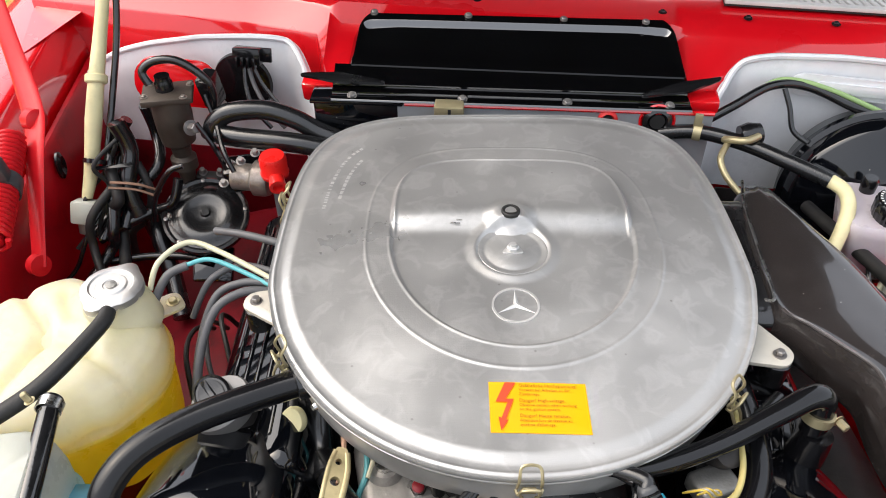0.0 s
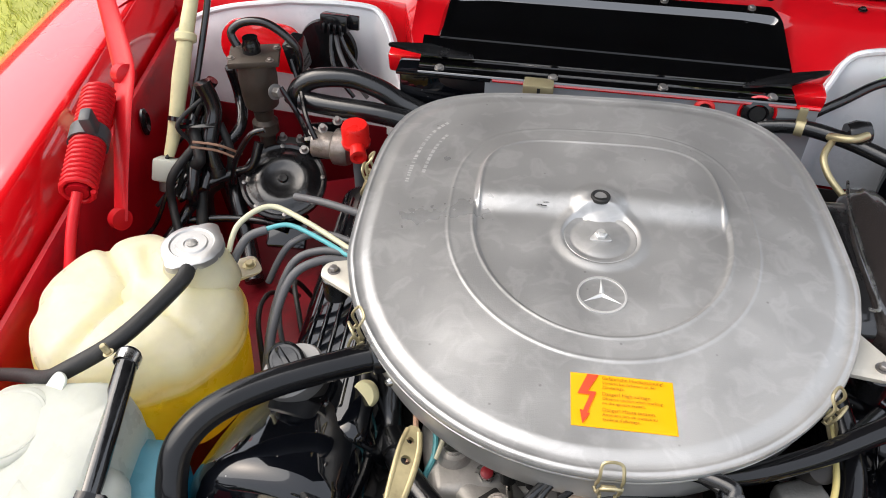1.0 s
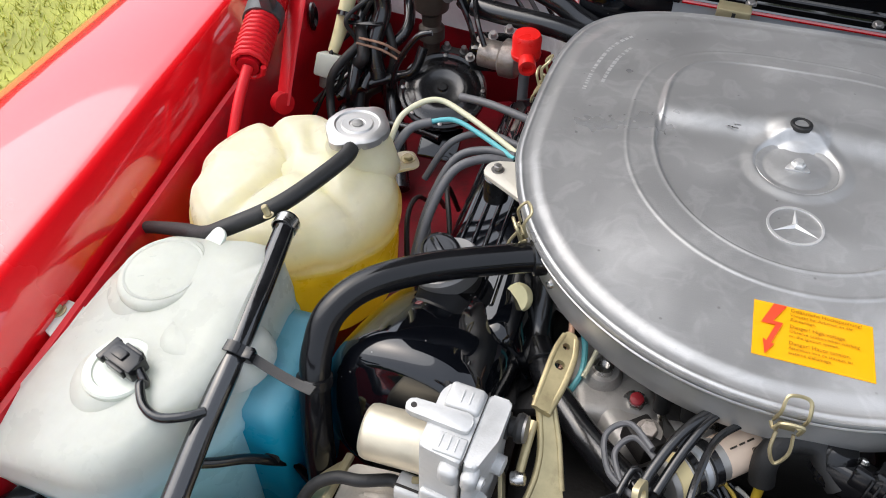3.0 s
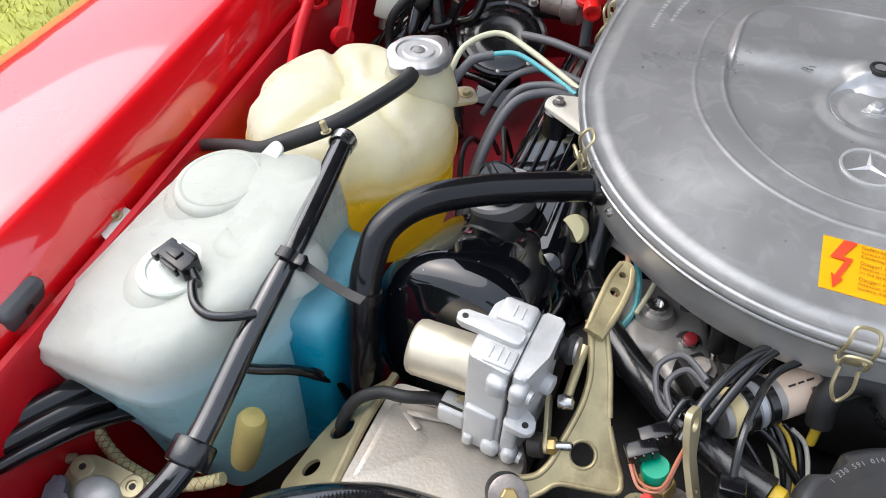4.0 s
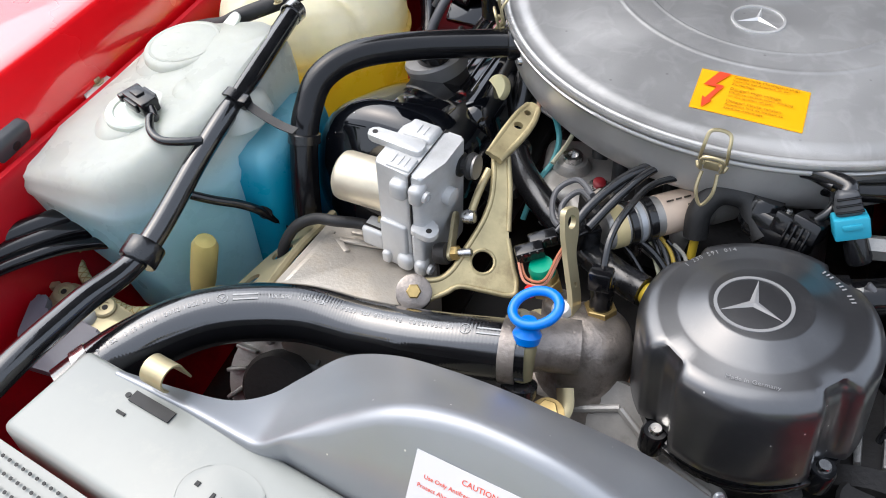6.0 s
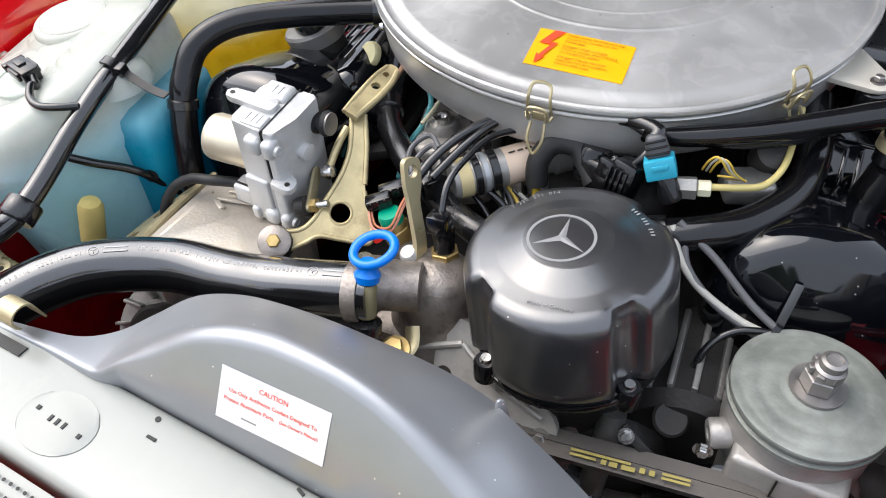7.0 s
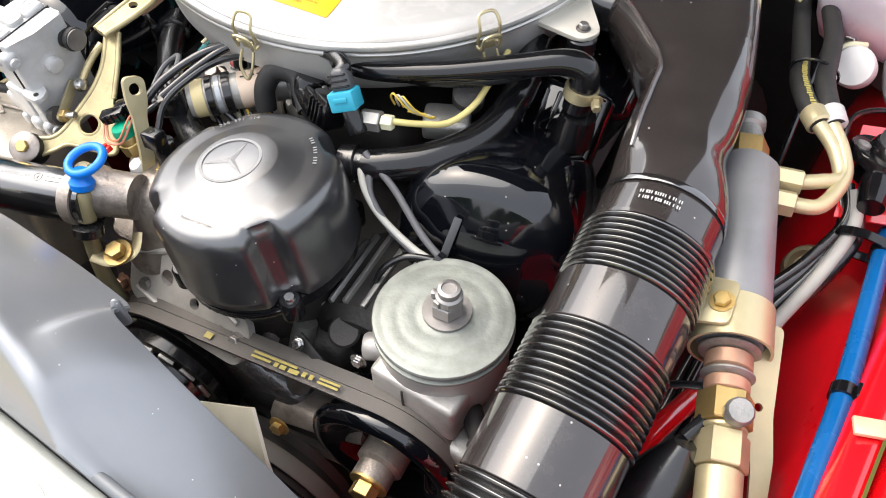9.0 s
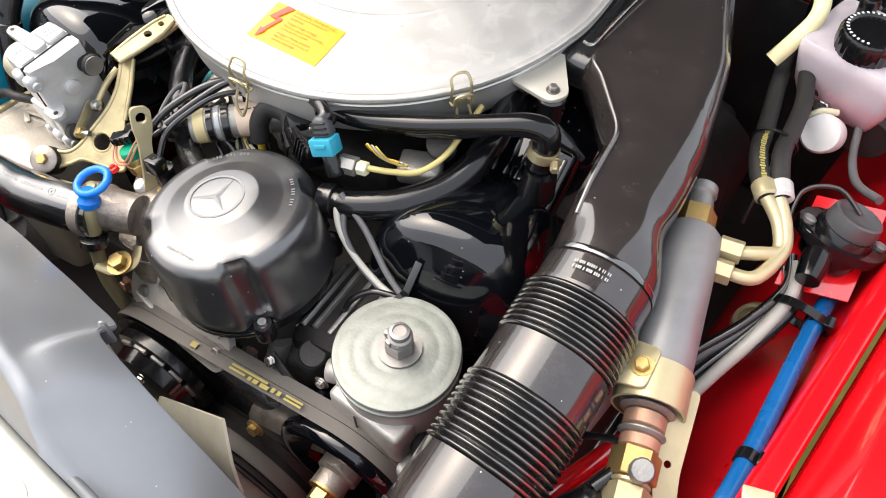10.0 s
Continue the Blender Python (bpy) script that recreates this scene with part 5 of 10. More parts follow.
def build_belt():
    c0, r0, c1, r1 = Vector((0.053, 0.1815, 0.607)), 0.076, Vector((0.286, 0.1815, 0.640)), 0.071
    d = c1 - c0
    ang = math.atan2(d.z, d.x)
    off = math.asin((r0 - r1) / d.length)
    belt = thing("drive_belt", "twin ribbed rubber vee belt with worn yellow print", "drive belt", (0.18, 0.165, 0.56))
    for yo in (0.0, -0.0125):
        path = []
        for k in range(25):
            a = ang + math.pi / 2 - off + (math.pi + 2 * off) * k / 24
            path.append((c0.x + r0 * math.cos(a), c0.z + r0 * math.sin(a), a))
        for k in range(25):
            a = ang - math.pi / 2 - off + (math.pi - 2 * off) * k / 24
            path.append((c1.x + r1 * math.cos(a), c1.z + r1 * math.sin(a), a))
        # subdivide the straight runs
        rows = []
        n = len(path)
        for i in range(n):
            x, z, a = path[i]
            x2, z2, a2 = path[(i + 1) % n]
            steps = 10 if math.hypot(x2 - x, z2 - z) > 0.05 else 1
            for q in range(steps):
                f = q / steps
                px, pz = x + (x2 - x) * f, z + (z2 - z) * f
                if steps > 1:
                    nx, nz = math.cos(a), math.sin(a)
                else:
                    nx, nz = math.cos(a), math.sin(a)
                y = 0.1815 + yo
                rows.append([Vector((px + nx * h, y + w, pz + nz * h)) for w, h in ((-0.0055, 0.0), (-0.006, 0.0012), (0.006, 0.0012), (0.0055, 0.0), (0.0035, -0.008), (-0.0035, -0.008))])
        part("belt", grid(rows, True, True), BELT, belt, angle=30)
    # print on the upper run
    t = Vector((math.cos(ang), 0, math.sin(ang)))
    nrm = Vector((-t.z, 0, t.x))
    o = c0 + nrm * (r0 + 0.0018) + Vector((0, -0.0125, 0))
    m = frame_to(o + t * 0.03, nrm, t)
    for row in [(0.035, 0.0, 0.008, 0.006), (0.088, 0.002, 0.045, 0.0022), (0.088, -0.002, 0.02, 0.0022), (0.112, -0.0022, 0.004, 0.004), (0.118, -0.0022, 0.006, 0.004), (0.127, -0.0022, 0.010, 0.004), (0.140, -0.001, 0.004, 0.0045), (0.147, -0.001, 0.004, 0.0045), (0.156, 0.001, 0.02, 0.002), (0.156, -0.0025, 0.02, 0.002)]:
        bars(m, [row], YELLOW_INK, belt)
    p1 = thing("water_pump_pulley", "black fan pulley on the water pump", "pulley", (0.060, 0.16, 0.53))
    wheel("rim", c0, r0, [(0.055, -0.016), (0.071, -0.014), (0.066, -0.008), (0.066, -0.004), (0.071, 0.0), (0.066, 0.006), (0.066, 0.012), (0.071, 0.02), (0.060, 0.021), (0.052, 0.014), (0.03, 0.014), (0.03, 0.035), (0.0, 0.035)], PLASTIC, p1)
    hub = part("clutch", lathe([(0.0, 0.018), (0.058, 0.020), (0.062, 0.024), (0.062, 0.034), (0.050, 0.038), (0.047, 0.052), (0.040, 0.057), (0.0, 0.057)], frame_to(c0, (0, -1, 0)), 44), PLASTIC, p1)
    for k in range(5):
        a = 0.4 + k * 0.42
        part("clutch_strap", box(frame_to(c0 + Vector((0.054 * math.cos(a), -0.037, 0.054 * math.sin(a))), (0, -1, 0), (-math.sin(a), 0, math.cos(a))), 0.016, 0.006, 0.004, 0.001), CAST, hub, "pale metal strap")
    for k in range(6):
        a = k * math.pi / 3 + 0.3
        part("bolt", bolt(frame_to(c0 + Vector((0.036 * math.cos(a), -0.054, 0.036 * math.sin(a))), (0, -1, 0)), 0.005), STEEL, hub)
    p2 = thing("idler_pulley", "black dished pulley with a brass coloured bolt", "pulley", (0.303, 0.16, 0.56))
    wheel("rim", c1, r1, [(0.05, -0.016), (0.069, -0.014), (0.064, -0.008), (0.064, -0.004), (0.069, 0.0), (0.064, 0.006), (0.064, 0.012), (0.069, 0.018), (0.0695, 0.024), (0.066, 0.029), (0.060, 0.031), (0.053, 0.029), (0.046, 0.021), (0.040, 0.014), (0.032, 0.010), (0.024, 0.010), (0.0, 0.010)], GLOSS, p2)
    part("washer", lathe([(0.0, 0.010), (0.021, 0.010), (0.021, 0.030), (0.017, 0.033), (0.017, 0.048), (0, 0.048)], frame_to(c1, (0, -1, 0)), 28), GRIMY, p2, "grimy stepped spacer")
    part("bolt", bolt(frame_to(c1 + Vector((0, -0.047, 0)), (0, -1, 0)), 0.0115, 0.012), BRASS, p2)
    wr = thing("belt_tensioner", "black wrinkle-textured tensioner casting behind the belt", "tensioner", (0.12, 0.2, 0.55))
    part("body", box(pose(0.130, 0.197, 0.600, 0, 25, 0), 0.10, 0.05, 0.095, 0.014, 3), WRINKLE, wr)
    part("arm", tube([(0.165, 0.185, 0.60), (0.21, 0.18, 0.615), (0.26, 0.18, 0.63)], [0.026, 0.02, 0.016], 14, flat=0.6), GRIMY, wr, "grimy cast arm")
    part("bolt", bolt(frame_to((0.175, 0.155, 0.605), (0, -1, 0.2)), 0.007), BRASS, wr)
    c3 = Vector((0.150, 0.132, 0.503))
    p3 = thing("crank_pulley", "dark crankshaft pulley with its own worn vee belt", "pulley", (0.135, 0.132, 0.42))
    wheel("rim", c3, 0.08, [(0.06, -0.03), (0.088, -0.028), (0.083, -0.02), (0.088, -0.01), (0.083, 0.0), (0.088, 0.012), (0.078, 0.014), (0.062, 0.004), (0.05, 0.0), (0.0, 0.0)], CAST_DARK, p3)
    wheel("belt", c3, 0.09, [(0.080, -0.008), (0.0935, -0.010), (0.0945, -0.008), (0.0945, 0.004), (0.0935, 0.006), (0.080, 0.004)], BELT, p3)
    wheel("edge_ring", c3, 0.08, [(0.078, 0.0135), (0.081, 0.0155), (0.084, 0.0135)], CAST, p3)
    part("hub_bolt", bolt(frame_to(c3 + Vector((0, 0.0, 0)), (0, -1, 0)), 0.016, 0.014), DULL_STEEL, p3)
    return belt


build_belt()
# ---- coolant and washer side ----
def build_tank():
    t = thing("coolant_tank", "translucent yellowed plastic coolant tank part filled with yellow coolant", "coolant tank", (-0.383, 0.53, 0.68))
    spec = [(0.685, 0.080, 0.078), (0.692, 0.094, 0.090), (0.71, 0.100, 0.095), (0.786, 0.1035, 0.0985), (0.7885, 0.1075, 0.1025), (0.7935, 0.1075, 0.1025), (0.796, 0.1045, 0.0995), (0.805, 0.1045, 0.0995),
            (0.815, 0.1035, 0.0985), (0.830, 0.100, 0.0955), (0.842, 0.092, 0.088), (0.850, 0.080, 0.077), (0.855, 0.062, 0.06), (0.857, 0.04, 0.04), (0.8575, 0.01, 0.01)]
    spec = [tuple(p + (q - p) * k / 4 for p, q in zip(spec[i], spec[i + 1])) for i in range(len(spec) - 1) for k in range(4)] + [spec[-1]]
    n = 144
    rows = []
    for i, (z, a, b) in enumerate(spec):
        row = []
        for k in range(n):
            th = k * 2 * math.pi / n
            g = 0.0
            for c, w, d in ((2.2, 0.16, 0.05), (3.35, 0.2, 0.045), (4.35, 0.12, 0.03), (5.3, 0.14, 0.035), (0.9, 0.16, 0.03), (1.5, 0.12, 0.04)):
                u = abs((th - c + math.pi) % (2 * math.pi) - math.pi)
                g += 1.7 * d * math.exp(-(u / w) ** 2)
            if 0.786 <= z <= 0.797:
                g *= 0.25
            elif z > 0.83:
                g *= 0.9
            # the shoulder drops away to the front
            f = 1 - g
            zz = z - (0.013 * smooth01(0.80, 0.855, z) * (0.5 - 0.5 * math.sin(th + 0.5)))
            row.append(Vector((-0.383 + a * f * math.cos(th), 0.53 + b * f * math.sin(th), zz)))
        rows.append(row)
    b = grid(rows, True, False, True, True)
    for v in b.verts:
        v.co += Vector((noise.noise(v.co * 24), noise.noise(v.co * 24 + Vector((7, 0, 0))), noise.noise(v.co * 24 + Vector((0, 7, 0))))) * 0.0022
    # pressed valleys between the lobes of the top
    lines = [((-0.425, 0.440), (-0.386, 0.524), 0.0085, 0.0065), ((-0.436, 0.592), (-0.390, 0.540), 0.008, 0.007), ((-0.390, 0.532), (-0.340, 0.508), 0.005, 0.008), ((-0.338, 0.507), (-0.286, 0.476), 0.006, 0.006), ((-0.386, 0.585), (-0.366, 0.545), 0.005, 0.007)]
    for v in b.verts:
        for (x0, y0), (x1, y1), deep, wide in lines:
            dx, dy = x1 - x0, y1 - y0
            k = max(0.0, min(1.0, ((v.co.x - x0) * dx + (v.co.y - y0) * dy) / (dx * dx + dy * dy)))
            q = math.hypot(v.co.x - x0 - k * dx, v.co.y - y0 - k * dy)
            v.co.z -= deep * math.exp(-(q / wide) ** 2) * smooth01(0.80, 0.835, v.co.z)
    body = part("body", b, YELLOW_TANK, t, angle=60)
    part("neck", lathe([(0.040, 0.83), (0.034, 0.852), (0.030, 0.862), (0.030, 0.872)], Matrix.Translation((-0.326, 0.566, 0)), 36), YELLOW_TANK, body)
    m = Matrix.Translation((-0.326, 0.566, 0.870)) @ Matrix.Rotation(radians(72), 4, 'Z')

    def wings(a, i):
        return 1 + (0.22 * max(0, math.cos(2 * a)) ** 6 if i < 5 else 0.0) - 0.03 * max(0, math.cos(8 * a)) ** 4 * (i < 5)
    cap = part("cap", lathe([(0.0295, 0.001), (0.0305, 0.0), (0.031, 0.003), (0.0305, 0.007), (0.0275, 0.0095), (0.022, 0.010), (0.0205, 0.0085), (0.016, 0.0085), (0.0145, 0.010), (0.008, 0.010), (0.007, 0.009), (0.0, 0.009)], m, 72, wings), make("pressed_tin_cap", (0.56, 0.55, 0.535), 0.45, metal=0.85, var=0.12, scale=40, dirt=(0.4, 0.38, 0.34), dirt_amount=0.4), t, "winged bright metal pressure cap")
    part("rivet", lathe([(0.0055, 0.008), (0.0055, 0.0105), (0.0, 0.0115)], m, 16), CAST, cap)
    # fixing ear
    e = part("fixing_ear", plate(rounded([(-0.04, -0.016), (0.014, -0.014), (0.014, 0.014), (-0.04, 0.016)], 0.008), Matrix.Translation((-0.296, 0.612, 0.806)) @ Matrix.Rotation(radians(35), 4, 'Z'), 0.004, 0.001), YELLOW_TANK, t)
    part("bolt", bolt(Matrix.Translation((-0.293, 0.614, 0.810)), 0.005), ZINC, e)
    o = thing("overflow_hose", "dull black rubber overflow hose from the coolant tank neck", "hose", (-0.40, 0.44, 0.83))
    part("hose", tube([(-0.322, 0.538, 0.871), (-0.323, 0.515, 0.872), (-0.352, 0.452, 0.866), (-0.393, 0.421, 0.852), (-0.416, 0.420, 0.839), (-0.444, 0.430, 0.827), (-0.474, 0.440, 0.813), (-0.500, 0.448, 0.800), (-0.520, 0.453, 0.788)], [0.0078, 0.0078, 0.0078, 0.0078, 0.0076, 0.0068, 0.0062, 0.006, 0.006], 16), RUBBER_MATT, o)
    return t


build_tank()


def build_washer():
    w = thing("washer_bottle", "milky plastic washer bottle with blue fluid and a round snap cap", "washer bottle", (-0.41, 0.31, 0.58))
    foot = [(-0.507, 0.194), (-0.372, 0.186), (-0.312, 0.285), (-0.322, 0.418), (-0.455, 0.424), (-0.482, 0.384)]
    cx, cy = -0.415, 0.315

    def ring(z, k, tilt=0.0, r=0.03, dx=0.0, dy=0.0):
        out = []
        for x, y in rounded(foot, r, 6):
            px, py = cx + (x - cx) * k + dx, cy + (y - cy) * k + dy
            out.append(Vector((px, py, z + tilt * ((py - cy) * 0.16 + (px - cx) * 0.26))))
        return out
    rows = [ring(0.60, 0.60, r=0.02, dx=0.03), ring(0.606, 0.68, r=0.02, dx=0.025), ring(0.66, 0.78, dx=0.02, dy=0.005), ring(0.72, 0.90, dx=0.008), ring(0.772, 0.985), ring(0.779, 1.01), ring(0.786, 1.01), ring(0.791, 0.985), ring(0.806, 0.985, 0.3), ring(0.818, 0.965, 0.6), ring(0.828, 0.915, 0.8), ring(0.834, 0.83, 1.0), ring(0.836, 0.6, 1.0), ring(0.8365, 0.1, 1.0)]
    b = grid(rows, True, False, True, True)
    # fine wobble of the blow moulding
    for v in b.verts:
        q = noise.noise(v.co * 22) * 0.003 + noise.noise(v.co * 55) * 0.0008
        v.co.z += q
        v.co.x += noise.noise(v.co * 19 + Vector((5, 0, 0))) * 0.0022
    body = part("body", b, MILKY_BLUE, w, angle=60)
    # moulded ribs: a side column and a lower well
    rows = [sellipse(-0.313, 0.34, z, a, b2, 5.0, 36) for z, a, b2 in ((0.60, 0.02, 0.04), (0.62, 0.026, 0.05), (0.78, 0.028, 0.058), (0.80, 0.026, 0.054), (0.806, 0.015, 0.04))]
    part("side_column", grid(rows, True, False, True, True), BLUE_COLUMN, body, "deep blue filled side column", angle=60)
    part("column_hole", lathe([(0.0, 0.0), (0.007, 0.0), (0.007, 0.002), (0.0, 0.002)], frame_to((-0.300, 0.284, 0.742), (0.25, -1, 0.1)), 20), MESHBLACK, body, "dark drain hole")
    m = Matrix.Translation((-0.419, 0.364, 0.841)) @ Matrix.Rotation(radians(4), 4, 'X') @ Matrix.Rotation(radians(-4), 4, 'Y')
    cap = part("cap", lathe([(0.040, -0.010), (0.0405, 0.0), (0.040, 0.004), (0.038, 0.0065), (0.035, 0.0078), (0.028, 0.0084), (0.012, 0.0088), (0.0, 0.0088)], m, 56), MILKY_BLUE, w, "round milky snap cap")
    part("neck_collar", lathe([(0.056, -0.014), (0.050, -0.006), (0.0425, -0.0015), (0.040, 0.0005), (0.035, 0.001)], m, 56, cap0=False, cap1=False), MILKY_BLUE, body)
    part("cap_rim", lathe([(0.0345, 0.0074), (0.0335, 0.0086), (0.0320, 0.0086), (0.031, 0.0078)], m, 48, cap0=False, cap1=False), MILKY_BLUE, cap)
    part("pull_tab", plate(rounded([(-0.012, -0.010), (0.012, -0.010), (0.008, 0.020), (-0.008, 0.020)], 0.007), m @ Matrix.Rotation(radians(-35), 4, 'Z') @ pose(0, 0.042, 0.002, 35, 0, 0), 0.003, 0.0008), MILKY_CAP, cap)
    for x, y in ((-0.014, -0.012), (0.006, 0.004), (-0.016, 0.01)):
        part("moulded_mark", box(m @ pose(x, y, 0.0082, 0, 0, 20), 0.006, 0.0012, 0.001, 0.0003), MILKY_CAP, cap)
    # raised hump next to the strap
    rows = [sellipse(-0.352, 0.315, z, a, b2, 2.2, 28) for z, a, b2 in ((0.822, 0.050, 0.040), (0.838, 0.044, 0.034), (0.846, 0.032, 0.024), (0.8485, 0.010, 0.008))]
    part("strap_boss", grid(rows, True, False, False, True), MILKY_BLUE, body, angle=60)
    part("strap_hook", tube([(-0.345, 0.322, 0.842), (-0.333, 0.318, 0.848), (-0.326, 0.316, 0.844)], 0.005, 8), MILKY_CAP, body)
    # level sensor with plug
    m = Matrix.Translation((-0.405, 0.272, 0.833)) @ Matrix.Rotation(radians(4), 4, 'X')
    sen = part("sensor_flange", lathe([(0.028, -0.006), (0.0275, 0.003), (0.026, 0.0045), (0.020, 0.0045), (0.019, 0.003), (0.0, 0.004)], m, 40), MILKY_CAP, w, "round milky sensor flange")
    part("sensor_collar", lathe([(0.040, -0.010), (0.034, -0.004), (0.029, -0.001), (0.026, 0.0)], m, 44, cap0=False, cap1=False), MILKY_BLUE, body)
    mp = m @ pose(0.008, 0.002, 0.012, 0, 0, -18)
    plug = part("plug", box(mp, 0.030, 0.017, 0.014, 0.002), PLASTIC, sen, "black sensor plug")
    b = bmesh.new()
    for k in (-1, 1):
        box(mp @ pose(0.0, k * 0.0095, 0.001), 0.018, 0.003, 0.008, 0.0008, bm=b)
    box(mp @ pose(-0.003, 0, 0.0075), 0.012, 0.008, 0.003, 0.0008, bm=b)
    box(mp @ pose(-0.018, 0, 0.0), 0.006, 0.021, 0.007, 0.001, bm=b)
    part("latch", b, PLASTIC, plug)
    part("lead", tube([mp @ Vector((0.014, 0, 0)), mp @ Vector((0.024, -0.004, -0.004)), (-0.376, 0.258, 0.844), (-0.366, 0.245, 0.841), (-0.352, 0.240, 0.839), (-0.336, 0.246, 0.838), (-0.324, 0.256, 0.836)], 0.0036, 10), RUBBER, plug)
    # side tab bolted to the wing flange
    m = Matrix.Translation((-0.515, 0.329, 0.7985)) @ Matrix.Rotation(radians(-20), 4, 'Z')
    tab = part("side_tab", plate(rounded([(-0.012, -0.016), (0.04, -0.022), (0.04, 0.022), (-0.012, 0.012)], 0.008), m, 0.003, 0.0008), MILKY_CAP, w)
    part("bolt", bolt(m @ pose(0.0, 0, 0.003), 0.0055), ZINC, tab)
    # brownish pump at the foot
    part("washer_pump", lathe([(0.0, -0.035), (0.009, -0.035), (0.0105, -0.02), (0.0105, 0.020), (0.008, 0.026), (0.0, 0.028)], frame_to((-0.329, 0.222, 0.722), (0.25, 0.1, 1)) @ Matrix.Diagonal((1.15, 1.1, 1.1, 1)), 24), make("amber_plastic", (0.55, 0.46, 0.16), 0.4, sss=0.3), w, "amber plastic washer pump")
    # thin tube looping over the side
    h = thing("braided_tube", "thin cream braided washer tube below the bottle", "tube", (-0.44, 0.19, 0.62))
    pts = [(-0.468, 0.215, 0.73), (-0.477, 0.212, 0.70), (-0.482, 0.209, 0.683), (-0.470, 0.199, 0.668), (-0.448, 0.190, 0.662), (-0.425, 0.186, 0.66), (-0.40, 0.184, 0.662), (-0.37, 0.19, 0.672), (-0.345, 0.198, 0.685)]
    part("tube", tube(pts, 0.0054, 12), CREAM_TUBE, h)
    for s, q in ((-1, 0.0), (-1, 2.1), (-1, 4.2), (1, 0.0), (1, 2.1), (1, 4.2)):
        line = spline(pts, 24)
        wind = []
        for i in range(len(line) - 1):
            t = (line[i + 1] - line[i]).normalized()
            u = t.cross(Vector((0, 1, 0.2))).normalized()
            w = t.cross(u)
            wind.append(line[i] + (u * math.cos(s * i * 0.3 + q) + w * math.sin(s * i * 0.3 + q)) * 0.0053)
        part("braid", tube(wind, 0.0005, 5, 1), BRASS, h, "crossed braid thread")
    c = thing("sensor_cable", "black cable running past the washer bottle", "cable", (-0.31, 0.27, 0.70))
    part("cable", tube([(-0.345, 0.235, 0.79), (-0.328, 0.25, 0.775), (-0.312, 0.268, 0.760), (-0.30, 0.28, 0.745), (-0.29, 0.30, 0.71), (-0.28, 0.31, 0.66)], 0.0042, 10), RUBBER, c)
    return w


build_washer()


def build_drain_tube():
    t = thing("rigid_tube", "glossy black wrapped tube clamped over the washer bottle", "tube", (-0.33, 0.23, 0.79))
    part("tube", tube([(-0.3395, 0.434, 0.862), (-0.336, 0.41, 0.860), (-0.3255, 0.306, 0.842), (-0.325, 0.25, 0.824), (-0.326, 0.163, 0.79), (-0.331, 0.10, 0.793), (-0.331, 0.045, 0.797), (-0.33, 0.0, 0.797)], [0.0088, 0.0092, 0.0095, 0.0092, 0.0098, 0.0105, 0.0105, 0.0105], 18), WRAPPED, t)
    # hose clamp at the upper end
    m = frame_to((-0.339, 0.430, 0.862), (0.01, 1, 0.05))
    c = part("hose_clamp", lathe([(0.0102, -0.005), (0.0112, -0.005), (0.0112, 0.005), (0.0102, 0.005)], m, 28, cap0=False, cap1=False), STEEL, t, "bright screw hose clamp")
    part("clamp_screw", bolt(frame_to((-0.354, 0.430, 0.869), (-0.3, 0, 1)), 0.0032, 0.010), ZINC, c)
    part("open_end", lathe([(0.0055, -0.004), (0.006, 0.0045), (0.0092, 0.0045), (0.0096, 0)], frame_to((-0.3395, 0.434, 0.862), (0.01, 1, 0.05)), 24), RUBBER, t)
    # collar
    part("collar", lathe([(0.0100, -0.009), (0.0145, -0.009), (0.0155, -0.0075), (0.0155, 0.0075), (0.0145, 0.009), (0.0100, 0.009)], frame_to((-0.326, 0.163, 0.790), (0.0, 1, 0.35)), 32), RUBBER, t, "short black rubber collar")
    # cable tie with its tail
    z = thing("cable_tie", "black toothed cable tie round the tube with a loose tail", "cable tie", (-0.32, 0.306, 0.83))
    m = frame_to((-0.3255, 0.306, 0.842), (0.02, 1, 0.2))
    part("band", lathe([(0.0112, -0.0045), (0.0132, -0.0045), (0.0132, 0.0045), (0.0112, 0.0045)], m, 30, cap0=False, cap1=False), PLASTIC, z)
    for k in range(11):
        a = -0.6 + k * 0.2
        part("tooth", box(m @ pose(0.0134 * math.cos(a), 0.0134 * math.sin(a), 0, 0, 0, math.degrees(a)), 0.0012, 0.0014, 0.008, 0.0003), GREY_PLASTIC, z)
    part("lock", box(m @ pose(0.013, -0.004, 0.0), 0.008, 0.010, 0.010, 0.001), PLASTIC, z)
    p0 = m @ Vector((0.014, 0.0, 0.0))
    rows = []
    for i in range(9):
        s = i / 8
        c = p0 + Vector((0.055 * s, -0.012 * s, -0.006 * math.sin(s * 2.2)))
        rows.append([c + Vector((-0.001, -0.0035, 0.0)), c + Vector((0.001, 0.0035, 0.002))])
    part("tail", thick_sheet(rows, 0.0014), RUBBER_MATT, z)
    for k in range(9):
        part("tooth", box(m @ frame_to((0.0136 * math.cos(1.2 + 0.22 * k), 0.0136 * math.sin(1.2 + 0.22 * k), 0), (math.cos(1.2 + 0.22 * k), math.sin(1.2 + 0.22 * k), 0), (0, 0, 1)), 0.0075, 0.0014, 0.001), RUBBER_MATT, z)
    return t


build_drain_tube()


